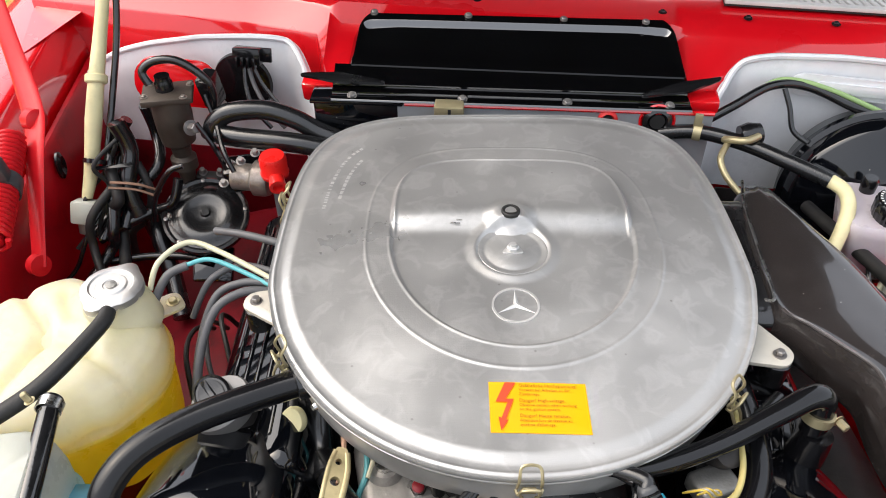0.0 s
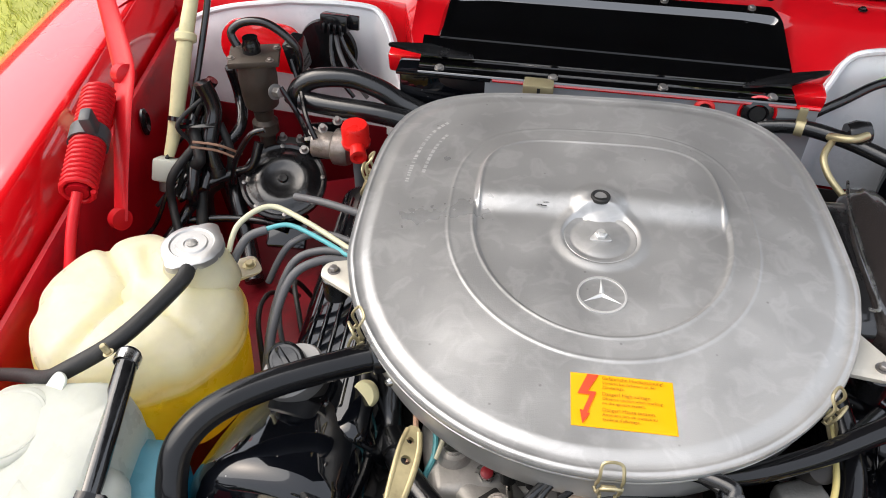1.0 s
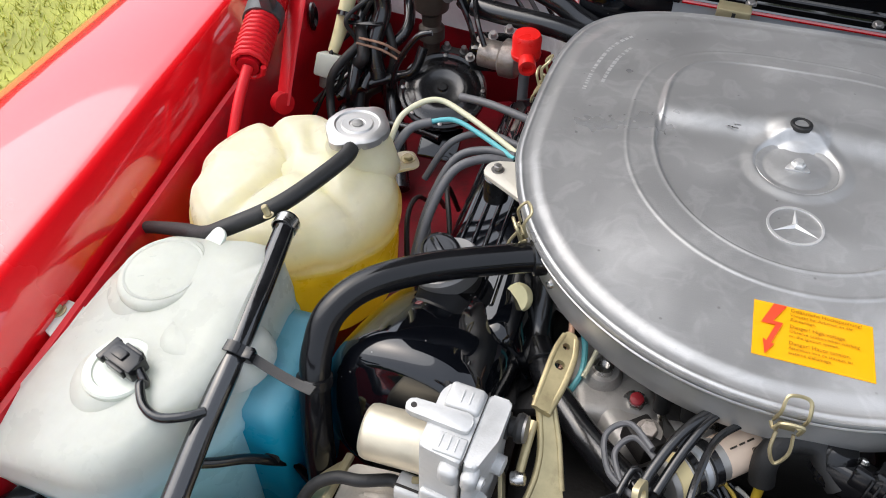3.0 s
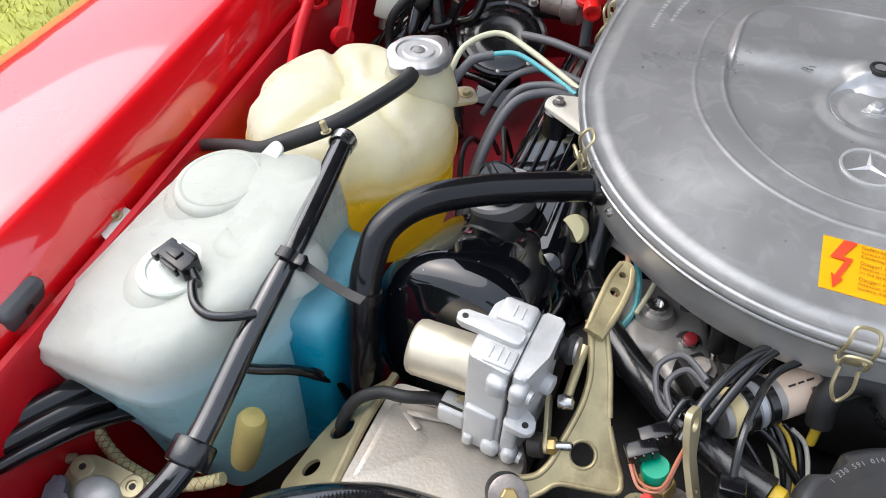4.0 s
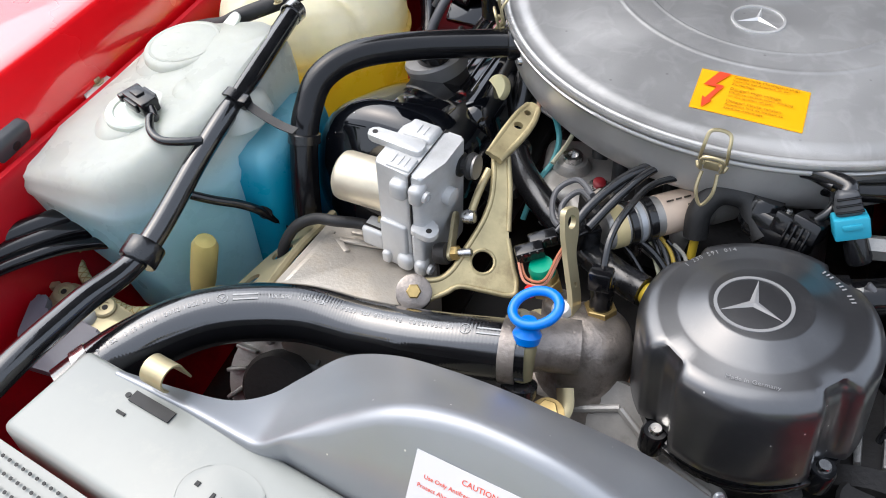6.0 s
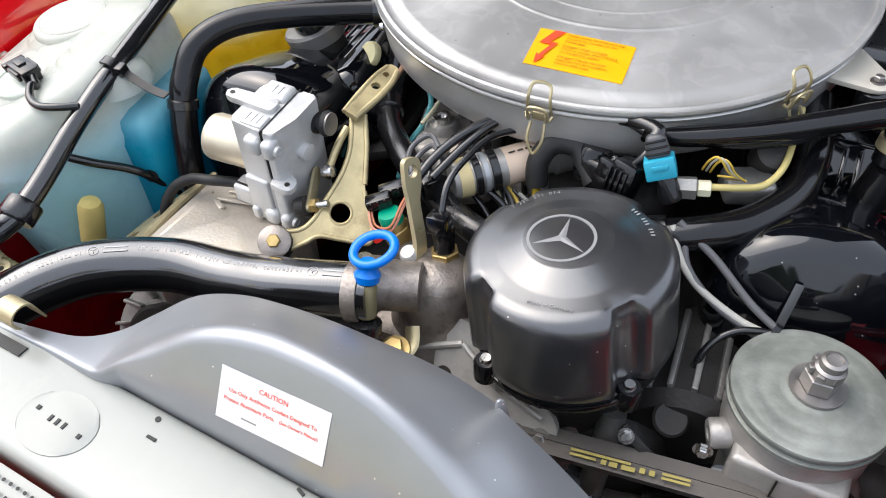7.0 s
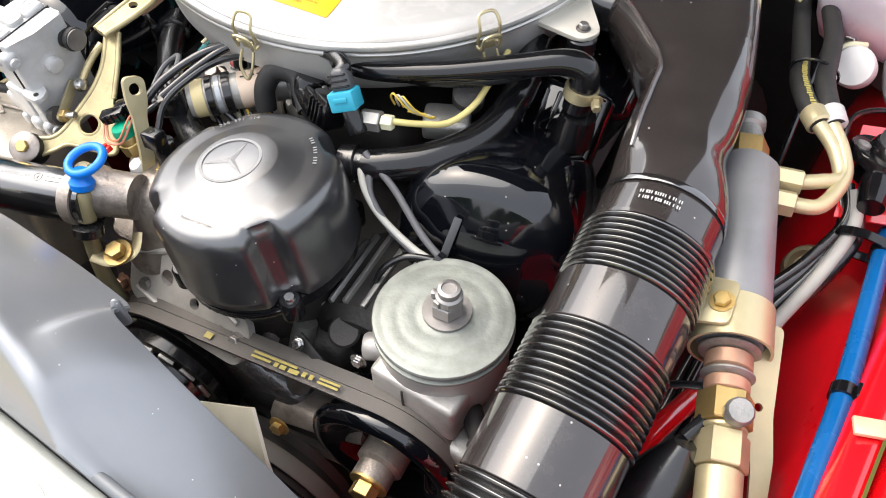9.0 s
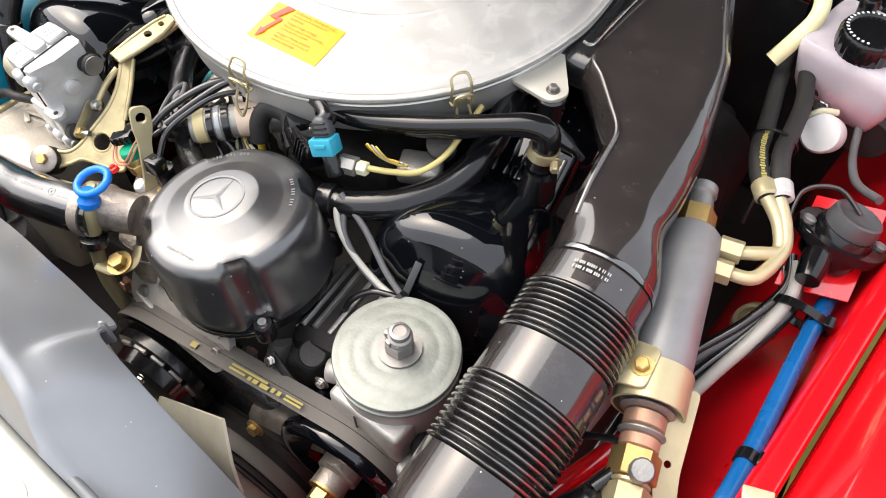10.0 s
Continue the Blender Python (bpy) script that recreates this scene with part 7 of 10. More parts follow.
# ---- front of the engine: thermostat housing, dipstick, brackets, injection parts ----
def build_thermostat():
    t = thing("thermostat_housing", "grimy cast aluminium thermostat housing with bolted neck", "thermostat housing", (0.01, 0.25, 0.66))
    part("body", lathe([(0.055, 0.66), (0.052, 0.70), (0.042, 0.712), (0.036, 0.722), (0.034, 0.745), (0.030, 0.762), (0.020, 0.772), (0.0, 0.774)], Matrix.Translation((0.018, 0.248, 0)), 40), GRIMY, t)
    part("neck", lathe([(0.020, 0.0), (0.021, 0.03), (0.023, 0.034), (0.023, 0.05)], frame_to((0.015, 0.225, 0.768), (-1, -0.28, 0.0)), 28), GRIMY, t)
    part("flange", plate(rounded([(-0.05, -0.035), (0.05, -0.035), (0.06, 0.0), (0.05, 0.045), (-0.045, 0.045), (-0.06, 0.0)], 0.015), pose(0.018, 0.245, 0.705), 0.010, 0.002), GRIMY, t)
    bo = part("sensor_boss", lathe([(0.013, -0.03), (0.013, 0.0), (0.011, 0.003)], Matrix.Translation((-0.012, 0.262, 0.768)), 24), GRIMY, t)
    # brass sensor with green insulator
    se = thing("temperature_sensor", "brass temperature sensor with green insulator and twin plug", "sensor", (-0.028, 0.268, 0.77))
    m = frame_to((-0.024, 0.270, 0.768), (-0.25, -0.1, 1))
    part("brass_body", hexagon(m, 0.0125, 0.014), BRASS, se, "brass hexagon body")
    part("collar", lathe([(0.0105, 0.014), (0.0105, 0.020), (0.009, 0.022)], m, 24), BRASS, se)
    part("insulator", lathe([(0.010, 0.020), (0.0105, 0.026), (0.009, 0.030), (0.0, 0.030)], m, 24), GREEN, se, "green insulator")
    for dx, dy in ((-0.010, 0.006), (-0.004, 0.020)):
        mm = m @ pose(dx, dy, 0.036, 0, 0, 30)
        pl = part("plug", box(mm, 0.022, 0.012, 0.010, 0.0015), PLASTIC, se, "black twin plug")
        for k in (-1, 0, 1):
            part("plug_rib", box(mm @ pose(k * 0.006, -0.0065, 0.001), 0.002, 0.002, 0.008, 0.0004), PLASTIC, pl)
    for c, o in ((make("pink_wire", (0.6, 0.25, 0.16), 0.5), 0.0), (make("rust_wire", (0.45, 0.16, 0.08), 0.5), 0.004)):
        part("wire", tube([m @ Vector((-0.016, -0.004 + o, 0.033)), m @ Vector((-0.008, -0.016 + o, 0.026)), m @ Vector((0.006, -0.012, 0.022 + o)), m @ Vector((0.014, 0.004, 0.034 + o)), m @ Vector((0.02, 0.02, 0.044))], 0.0011, 6), c, se)
    # tall black plug on a brass sensor
    s2 = thing("coolant_sensor", "black plugged coolant sensor in a brass hexagon", "sensor", (0.022, 0.262, 0.765))
    m = frame_to((0.020, 0.262, 0.766), (-0.1, 0.15, 1))
    part("hexagon", hexagon(m, 0.0125, 0.010), BRASS, s2)
    part("plug", lathe([(0.009, 0.010), (0.0085, 0.02), (0.0095, 0.022), (0.0095, 0.034), (0.0, 0.035)], m, 20), PLASTIC, s2)
    part("latch", box(m @ pose(0, -0.007, 0.040), 0.017, 0.014, 0.016, 0.002), PLASTIC, s2)
    part("lead", tube([m @ Vector((0, 0, 0.046)), (0.014, 0.285, 0.826), (0.018, 0.31, 0.832), (0.03, 0.345, 0.835), (0.06, 0.375, 0.832)], 0.0028, 8), RUBBER, s2)
    for p, mat_ in (((0.006, 0.188, 0.727), BRASS), ((0.058, 0.242, 0.716), COPPER), ((-0.03, 0.278, 0.716), ZINC)):
        part("bolt", bolt(frame_to(p, (0, -0.25, 1)), 0.0085, 0.008), mat_, t)
    part("white_plug", lathe([(0.008, 0.0), (0.0085, 0.004), (0.006, 0.008), (0.0, 0.009)], frame_to((-0.006, 0.252, 0.770), (-0.2, -0.4, 1)), 18), WHITE_PLASTIC, t)
    rn = part("red_vent", lathe([(0.0045, 0.0), (0.0045, 0.004), (0.003, 0.005), (0.003, 0.007), (0, 0.007)], frame_to((-0.030, 0.245, 0.786), (-0.5, 0, 1)), 14), RED_PLASTIC, t)
    # dipstick
    d = thing("dipstick", "blue ring-handled dipstick in its steel tube", "dipstick", (-0.015, 0.205, 0.62))
    m = frame_to((-0.020, 0.208, 0.803), (-0.06, 0.40, 1), (1, 0.1, 0))
    ring = [m @ Vector((0.0160 * math.cos(a) + 0.003, 0.0135 * math.sin(a) * 0.82 + 0.004, 0.0145 * math.sin(a) * 0.58 + 0.0035 * math.cos(a) + 0.007)) for a in (k * 2 * math.pi / 20 for k in range(20))]
    h = part("handle", tube(ring, 0.0037, 12, 2, closed=True), BLUE, d, "glossy blue plastic ring handle")
    part("grip", lathe([(0.006, -0.020), (0.0095, -0.018), (0.0105, -0.012), (0.008, -0.008), (0.0085, -0.004), (0.005, 0.0), (0, 0.0)], m, 24), BLUE, d)
    part("sleeve", lathe([(0.006, -0.05), (0.0085, -0.048), (0.0085, -0.022), (0.007, -0.020)], m, 20), make("olive_metal", (0.25, 0.22, 0.12), 0.5, metal=0.4), d, "olive coloured tube end")
    part("grommet", lathe([(0.007, -0.064), (0.013, -0.062), (0.013, -0.054), (0.007, -0.051)], m, 24), RUBBER, d)
    part("tube", tube([m @ Vector((0, 0, -0.06)), (-0.012, 0.176, 0.70), (-0.004, 0.176, 0.64)], 0.007, 14), make("olive_tube", (0.3, 0.27, 0.16), 0.45, metal=0.6), d)
    part("tie_bracket", tube([(-0.012, 0.176, 0.728), (0.004, 0.182, 0.722), (0.016, 0.196, 0.726), (0.012, 0.210, 0.735)], 0.007, 8, flat=0.3), ZINC, d)
    # lifting eye
    l = thing("lifting_eye", "pale gold steel lifting eye with a slotted hole", "bracket", (0.0, 0.25, 0.74))
    a, b = Vector((0.004, 0.240, 0.748)), Vector((-0.015, 0.288, 0.842))
    zx = (b - a).normalized()
    m = frame_to(a, zx.cross(Vector((0.35, 1, -0.3))).normalized(), zx)
    L = (b - a).length
    eye = holed_plate(rounded([(-0.012, -0.0065), (L * 0.35, -0.0060), (L * 0.68, -0.0062), (L * 0.80, -0.0095), (L, -0.0095), (L, 0.0095), (L * 0.80, 0.0095), (L * 0.68, 0.0062), (L * 0.35, 0.0060), (-0.012, 0.0065)], 0.007, 5), [(L - 0.011, 0, 0.0055), (L * 0.45, 0.0, 0.0022)], Matrix.Identity(4), 0.0045)
    bmesh.ops.bisect_plane(eye, geom=eye.verts[:] + eye.edges[:] + eye.faces[:], plane_co=(L * 0.32, 0, 0), plane_no=(1, 0, 0))
    bmesh.ops.bisect_plane(eye, geom=eye.verts[:] + eye.edges[:] + eye.faces[:], plane_co=(L * 0.66, 0, 0), plane_no=(1, 0, 0))
    for v in eye.verts:  # the joggle of the strap
        v.co.z += 0.007 * smooth01(0.28, 0.70, v.co.x / L) - 0.004
        v.co.y += 0.003 * math.sin(v.co.x / L * math.pi)
    eye.transform(m)
    part("plate", eye, PALE_GOLD, l)
    return t


build_thermostat()




def build_injection():
    # canister with bands
    c = thing("banded_canister", "cream labelled metal canister held by dark rubber bands", "canister", (0.035, 0.35, 0.77))
    a, b = Vector((0.002, 0.322, 0.797)), Vector((0.085, 0.392, 0.803))
    m = frame_to(a, b - a)
    L = (b - a).length
    part("body", lathe([(0.0, 0.0), (0.015, 0.0), (0.0165, 0.002), (0.0165, L - 0.02), (0.0185, L - 0.018), (0.0185, L), (0.0, L + 0.002)], m, 32), make("grey_can", (0.34, 0.33, 0.31), 0.45, metal=0.5, var=0.15), c)
    for z0, z1, r, mt, nm in ((0.004, 0.016, 0.0172, make("cream_band", (0.6, 0.5, 0.26), 0.5), "cream_band"), (0.017, 0.024, 0.0185, RUBBER, "rubber_band"), (0.025, 0.031, 0.0175, SILVER_PAINT, "steel_band"), (0.032, 0.040, 0.0188, RUBBER, "rubber_band"), (0.046, 0.078, 0.0168, make("paper_label", (0.66, 0.52, 0.4), 0.6), "paper_label")):
        part(nm, lathe([(0.016, z0), (r, z0 + 0.0008), (r, z1 - 0.0008), (0.016, z1)], m, 36), mt, c)
    lab = m @ frame_to((0, -0.0172, 0.062), (0, -1, 0.0), (0, 0, 1))
    lx = m.to_3x3().inverted() @ Vector((0.1, -0.6, 0.8))
    ang = math.atan2(lx.y, lx.x)
    lm = m @ frame_to((0.0171 * math.cos(ang), 0.0171 * math.sin(ang), 0.062), (math.cos(ang), math.sin(ang), 0), (0, 0, 1))
    bars(lm, [(-0.012, 0.006, 0.006, 0.0014), (-0.004, 0.006, 0.005, 0.0014), (0.003, 0.006, 0.006, 0.0014)], BLACK_INK, c)
    for k in range(7):
        part("bar_stroke", box(lm @ pose(0.0045 + 0.0011 * k, -0.003, 0), 0.0005 + 0.0002 * (k % 3), 0.007, 0.0002), BLACK_INK, c, smooth=False)
    part("front_plug", box(frame_to(a + Vector((-0.012, -0.010, 0.0)), b - a), 0.016, 0.02, 0.022, 0.002), PLASTIC, c)
    # castings under the cleaner front
    w = thing("warm_up_regulator", "cast aluminium injection castings under the air cleaner", "engine casting", (-0.02, 0.43, 0.70))
    part("casting", box(pose(-0.045, 0.44, 0.735, 0, 0, 12), 0.075, 0.09, 0.05, 0.012, 3), PALE_CAST, w)
    part("boss", lathe([(0.018, 0.70), (0.018, 0.762), (0.014, 0.768), (0.0, 0.768)], Matrix.Translation((-0.055, 0.435, 0)), 24), PALE_CAST, w)
    part("boss_bolt", lathe([(0.009, 0.768), (0.009, 0.774), (0.005, 0.774), (0.005, 0.770), (0.0, 0.770)], Matrix.Translation((-0.055, 0.435, 0)), 16), STEEL, w)
    part("casting", box(pose(-0.02, 0.40, 0.735, 0, 8, 35), 0.06, 0.05, 0.045, 0.012, 3), PALE_CAST, w)
    part("casting", box(pose(0.03, 0.43, 0.725, 0, 0, -10), 0.08, 0.06, 0.05, 0.012, 3), PALE_CAST, w)
    part("red_bolt", bolt(frame_to((-0.023, 0.415, 0.758), (0, -0.3, 1)), 0.0075), STEEL, w, "steel union bolt")
    part("red_cap", lathe([(0.0058, 0.0), (0.0058, 0.009), (0.0035, 0.0105), (0.0, 0.0105)], frame_to((-0.023, 0.415, 0.760), (0, -0.3, 1)), 18), make("faded_red_rubber", (0.45, 0.03, 0.04), 0.5, var=0.2), w, "faded red dust cap")
    part("union_nut", bolt(frame_to((-0.012, 0.372, 0.782), (-0.1, -0.3, 1)), 0.0072, 0.009), GRIMY, w)
    part("union_body", box(pose(-0.014, 0.372, 0.772, 0, 0, 40), 0.024, 0.03, 0.022, 0.003), CAST_DARK, w)
    part("upper_block", lathe([(0.013, 0.0), (0.013, 0.022), (0.009, 0.024), (0.009, 0.036), (0, 0.036)], frame_to((-0.005, 0.46, 0.765), (0.1, -0.3, 1)), 20), PALE_CAST, w)
    part("pierced_strap", holed_plate(rounded([(-0.04, -0.011), (0.03, -0.011), (0.03, 0.011), (-0.04, 0.011)], 0.005, 3), [(-0.025, 0, 0.0045), (0.0, 0, 0.004), (0.02, 0, 0.003)], frame_to((-0.075, 0.47, 0.79), (-0.1, -0.5, 1), (1, -0.5, 0)), 0.003), PALE_CAST, w)
    part("spring", tube([(0.022 + 0.005 * math.cos(k * 1.05), 0.455 + 0.005 * math.sin(k * 1.05), 0.765 + 0.0011 * k) for k in range(26)], 0.0012, 6, 3), STEEL, w, "small coil spring")
    g = "rubber pipe elbows under the air cleaner"
    for x, y in ((-0.008, 0.405), (0.014, 0.402), (0.036, 0.408)):
        e = thing("pipe_elbow", "grey rubber elbow on a thin fuel pipe", "rubber elbow", (x, y, 0.76), group=g)
        part("elbow", tube([(x - 0.012, y + 0.045, 0.785), (x - 0.008, y + 0.03, 0.803), (x - 0.002, y + 0.012, 0.808), (x + 0.002, y, 0.798), (x + 0.004, y - 0.005, 0.778)], 0.0068, 12), RUBBER_MATT, e)
        part("pipe", tube([(x + 0.004, y - 0.005, 0.778), (x + 0.008, y - 0.012, 0.755), (x + 0.012, y - 0.016, 0.72)], 0.003, 8), STEEL, e)
    # vacuum lines
    for pts, r, mt, lb in (([(-0.085, 0.46, 0.80), (-0.075, 0.455, 0.775), (-0.072, 0.43, 0.765), (-0.08, 0.41, 0.75), (-0.085, 0.39, 0.72)], 0.0028, TEAL_WIRE, "teal vacuum line by the manifold"),
                           ([(-0.062, 0.47, 0.80), (-0.062, 0.45, 0.782), (-0.07, 0.42, 0.77)], 0.0022, CREAM_WIRE, "cream vacuum line by the manifold"),
                           ([(-0.10, 0.50, 0.85), (-0.092, 0.45, 0.83), (-0.085, 0.40, 0.83), (-0.088, 0.375, 0.828)], 0.0025, COPPER, "thin brownish pull rod")):
        single("vacuum_line", tube(pts, r, 8), mt, lb, "tube")
    # black hoses left of the canister
    h = thing("coolant_bypass_hose", "black rubber bypass hose crossing down to the distributor", "hose", (-0.02, 0.36, 0.75))
    part("hose", tube([(-0.118, 0.50, 0.84), (-0.118, 0.475, 0.80), (-0.115, 0.45, 0.775), (-0.10, 0.41, 0.772), (-0.065, 0.365, 0.775), (-0.02, 0.325, 0.776), (0.02, 0.298, 0.778), (0.046, 0.286, 0.780)], 0.0125, 18), RUBBER, h)
    part("yellow_collar", lathe([(0.008, 0), (0.009, 0.002), (0.009, 0.008), (0.007, 0.010)], frame_to((0.046, 0.286, 0.780), (1, -0.4, 0)), 18), YELLOW, h)
    part("knuckle", lathe([(0.0125, -0.012), (0.0155, -0.010), (0.0155, 0.010), (0.0125, 0.012)], frame_to((-0.111, 0.43, 0.772), (0.5, -1, 0)), 24), RUBBER, h)
    single("round_blank", lathe([(0.0, -0.004), (0.012, -0.004), (0.013, 0.0), (0.012, 0.004), (0.0, 0.0045)], frame_to((-0.137, 0.452, 0.815), (-0.5, -0.7, 0.5)), 24), CREAM_TUBE, "pale round blanking cap below the air cleaner", "cap")
    # rubber bend in front of the canister with a yellow stub
    r = thing("rubber_bend", "hooked black rubber hose bend with a yellow stub", "hose", (0.09, 0.35, 0.79))
    part("bend", tube([(0.070, 0.345, 0.795), (0.068, 0.352, 0.815), (0.078, 0.360, 0.830), (0.098, 0.362, 0.830), (0.110, 0.352, 0.818), (0.118, 0.345, 0.812)], 0.0095, 16), RUBBER_MATT, r)
    part("stub", tube([(0.070, 0.345, 0.797), (0.071, 0.342, 0.775)], 0.0036, 10), YELLOW, r)
    # dark throttle switch body
    s = thing("throttle_switch", "black moulded switch body behind the distributor", "switch", (0.125, 0.345, 0.80))
    m = Matrix.Translation((0.127, 0.350, 0.818)) @ Matrix.Rotation(radians(-25), 4, 'Z') @ Matrix.Rotation(radians(-20), 4, 'X')
    part("body", box(m, 0.05, 0.028, 0.026, 0.006, 3), PLASTIC, s)
    part("socket", box(m @ pose(0.018, -0.004, 0.014), 0.022, 0.022, 0.018, 0.003), PLASTIC, s)
    part("cap", lathe([(0.014, -0.012), (0.014, 0.008), (0.012, 0.012), (0.0, 0.012)], m @ pose(-0.018, 0, 0.006), 24), PLASTIC, s)
    part("rib", box(m @ pose(0.002, -0.012, 0.010), 0.014, 0.006, 0.016, 0.002), PLASTIC, s)
    for k in range(4):
        part("fin", box(m @ pose(0.008 + 0.005 * k, -0.0155, 0.006), 0.0018, 0.004, 0.020, 0.0005), PLASTIC, s)
    part("screw", bolt(m @ pose(-0.002, 0.004, 0.0135), 0.0028), STEEL, s)
    part("lead", tube([m @ Vector((0.02, -0.004, 0.022)), m @ Vector((0.024, 0.0, 0.034)), m @ Vector((0.01, 0.02, 0.040)), m @ Vector((-0.03, 0.04, 0.036))], 0.0035, 10), RUBBER, s)
    # blue connector
    bc = thing("blue_connector", "turquoise electrical connector with a grey boot", "connector", (0.166, 0.338, 0.83))
    m = Matrix.Translation((0.1665, 0.336, 0.850)) @ Matrix.Rotation(radians(8), 4, 'Z') @ Matrix.Rotation(radians(-18), 4, 'X') @ Matrix.Rotation(radians(-20), 4, 'Y') @ Matrix.Diagonal((0.88, 0.88, 0.95, 1))
    p = part("shell", box(m, 0.026, 0.020, 0.017, 0.0018), CYAN, bc, "turquoise shell")
    part("latch_bar", box(m @ pose(0, -0.0106, 0.002), 0.014, 0.002, 0.004, 0.0006), CYAN, p)
    part("boot", box(m @ pose(0, 0.004, 0.017), 0.022, 0.019, 0.020, 0.005, 3, 0.72), GREY_DARK, bc, "dark grey boot")
    for k in range(3):
        part("boot_ridge", box(m @ pose(0, -0.0045 + 0.0005 * k, 0.012 + 0.005 * k), 0.0205 - 0.0016 * k, 0.003, 0.0016, 0.0005), PLASTIC, bc)
    part("lower_plug", lathe([(0.009, 0.0), (0.010, 0.018), (0.009, 0.022)], m @ frame_to((0.002, 0, -0.008), (0.1, -0.1, -1)), 18), PLASTIC, bc)
    part("loom", tube([m @ Vector((0, 0.006, 0.022)), (0.157, 0.352, 0.870), (0.135, 0.364, 0.866), (0.10, 0.375, 0.856), (0.05, 0.383, 0.846)], 0.0062, 12), RUBBER, bc)
    # yellow fuel line and its union
    y = thing("fuel_union", "steel fuel union with a yellow plastic pipe", "fuel line", (0.20, 0.34, 0.82))
    part("union", hexagon(frame_to((0.178, 0.338, 0.832), (1, 0.15, 0.1)), 0.009, 0.018), CAST, y)
    part("ferrule", hexagon(frame_to((0.196, 0.341, 0.834), (1, 0.15, 0.1)), 0.0065, 0.010), CREAM_WIRE, y, "yellow ferrule")
    part("pipe", tube([(0.205, 0.343, 0.836), (0.225, 0.352, 0.834), (0.243, 0.366, 0.831), (0.254, 0.39, 0.834), (0.257, 0.42, 0.842), (0.258, 0.45, 0.85)], 0.0028, 10), make("yellow_pipe", (0.52, 0.44, 0.17), 0.4), y)
    for k, mt in enumerate((YELLOW_WIRE, PALE_WIRE, YELLOW_WIRE)):
        o = Vector((0.003 * k, 0.002 * k, -0.002 * k))
        part("loop", tube([Vector(q) + o for q in ((0.196, 0.362, 0.836), (0.199, 0.353, 0.852), (0.204, 0.349, 0.860), (0.209, 0.348, 0.857), (0.214, 0.351, 0.848), (0.222, 0.358, 0.838), (0.222, 0.366, 0.832), (0.208, 0.362, 0.833))], 0.0009, 8), mt, y, "thin looped wire")
    part("white_block", box(pose(0.232, 0.385, 0.812, 0, 0, 20), 0.04, 0.03, 0.02, 0.005, 3), CAST, y)
    part("elbow_boss", lathe([(0.014, 0.0), (0.014, 0.02), (0.010, 0.022), (0, 0.022)], frame_to((0.24, 0.41, 0.82), (0.3, -0.5, 1)), 20), CAST_DARK, y)
    # cables over the front
    for pts, rr in (([(-0.006, 0.300, 0.815), (0.01, 0.335, 0.828), (0.03, 0.365, 0.838), (0.07, 0.385, 0.845), (0.12, 0.375, 0.858), (0.15, 0.352, 0.866)], 0.0038),
                    ([(-0.02, 0.285, 0.808), (-0.01, 0.315, 0.824), (0.015, 0.355, 0.836), (0.06, 0.388, 0.842), (0.13, 0.392, 0.845), (0.20, 0.40, 0.845)], 0.0038),
                    ([(-0.03, 0.298, 0.803), (-0.022, 0.318, 0.81), (-0.014, 0.312, 0.805), (-0.022, 0.292, 0.798)], 0.0028),
                    ([(0.12, 0.40, 0.838), (0.19, 0.392, 0.842), (0.25, 0.41, 0.846), (0.30, 0.45, 0.85)], 0.0065),
                    ([(0.02, 0.335, 0.79), (0.045, 0.33, 0.778), (0.07, 0.315, 0.76), (0.09, 0.31, 0.74)], 0.0032),
                    ([(0.0, 0.34, 0.79), (0.03, 0.325, 0.772), (0.055, 0.305, 0.752), (0.07, 0.30, 0.72)], 0.0026)):
        single("engine_cable", tube(pts, rr, 10), RUBBER, "black sheathed cable over the engine front", "cable", group="cables over the engine front")
    for pts, mt in (([(0.190, 0.320, 0.815), (0.206, 0.315, 0.806), (0.225, 0.308, 0.796), (0.255, 0.292, 0.778), (0.276, 0.284, 0.768)], GREY_WIRE),
                    ([(0.186, 0.318, 0.812), (0.198, 0.302, 0.795), (0.218, 0.292, 0.779), (0.25, 0.284, 0.766), (0.272, 0.281, 0.762)], PALE_WIRE),
                    ([(0.196, 0.318, 0.808), (0.205, 0.30, 0.79), (0.23, 0.288, 0.772), (0.262, 0.28, 0.76), (0.30, 0.27, 0.745), (0.345, 0.25, 0.72)], GREY_WIRE),
                    ([(0.225, 0.24, 0.70), (0.232, 0.26, 0.745), (0.25, 0.275, 0.762), (0.278, 0.282, 0.764)], RUBBER)):
        single("sensor_wire", tube(pts, 0.0031, 10), mt, "slim wire tied beside the pump", "cable", group="wires beside the pump")
    for k, mt in enumerate((CREAM_WIRE, RUBBER, GREY_WIRE, YELLOW_WIRE, RUBBER, PALE_WIRE)):
        o = 0.0055 * k
        single("trigger_wire", tube([(0.028 + o, 0.352 - 0.002 * k, 0.784), (0.040 + o, 0.338, 0.776), (0.052 + o * 0.8, 0.322, 0.764), (0.060 + o * 0.6, 0.306, 0.745), (0.066 + o * 0.5, 0.295, 0.715)], 0.0017, 8), mt, "thin wire fanning down behind the distributor", "cable", group="thin wires behind the distributor")
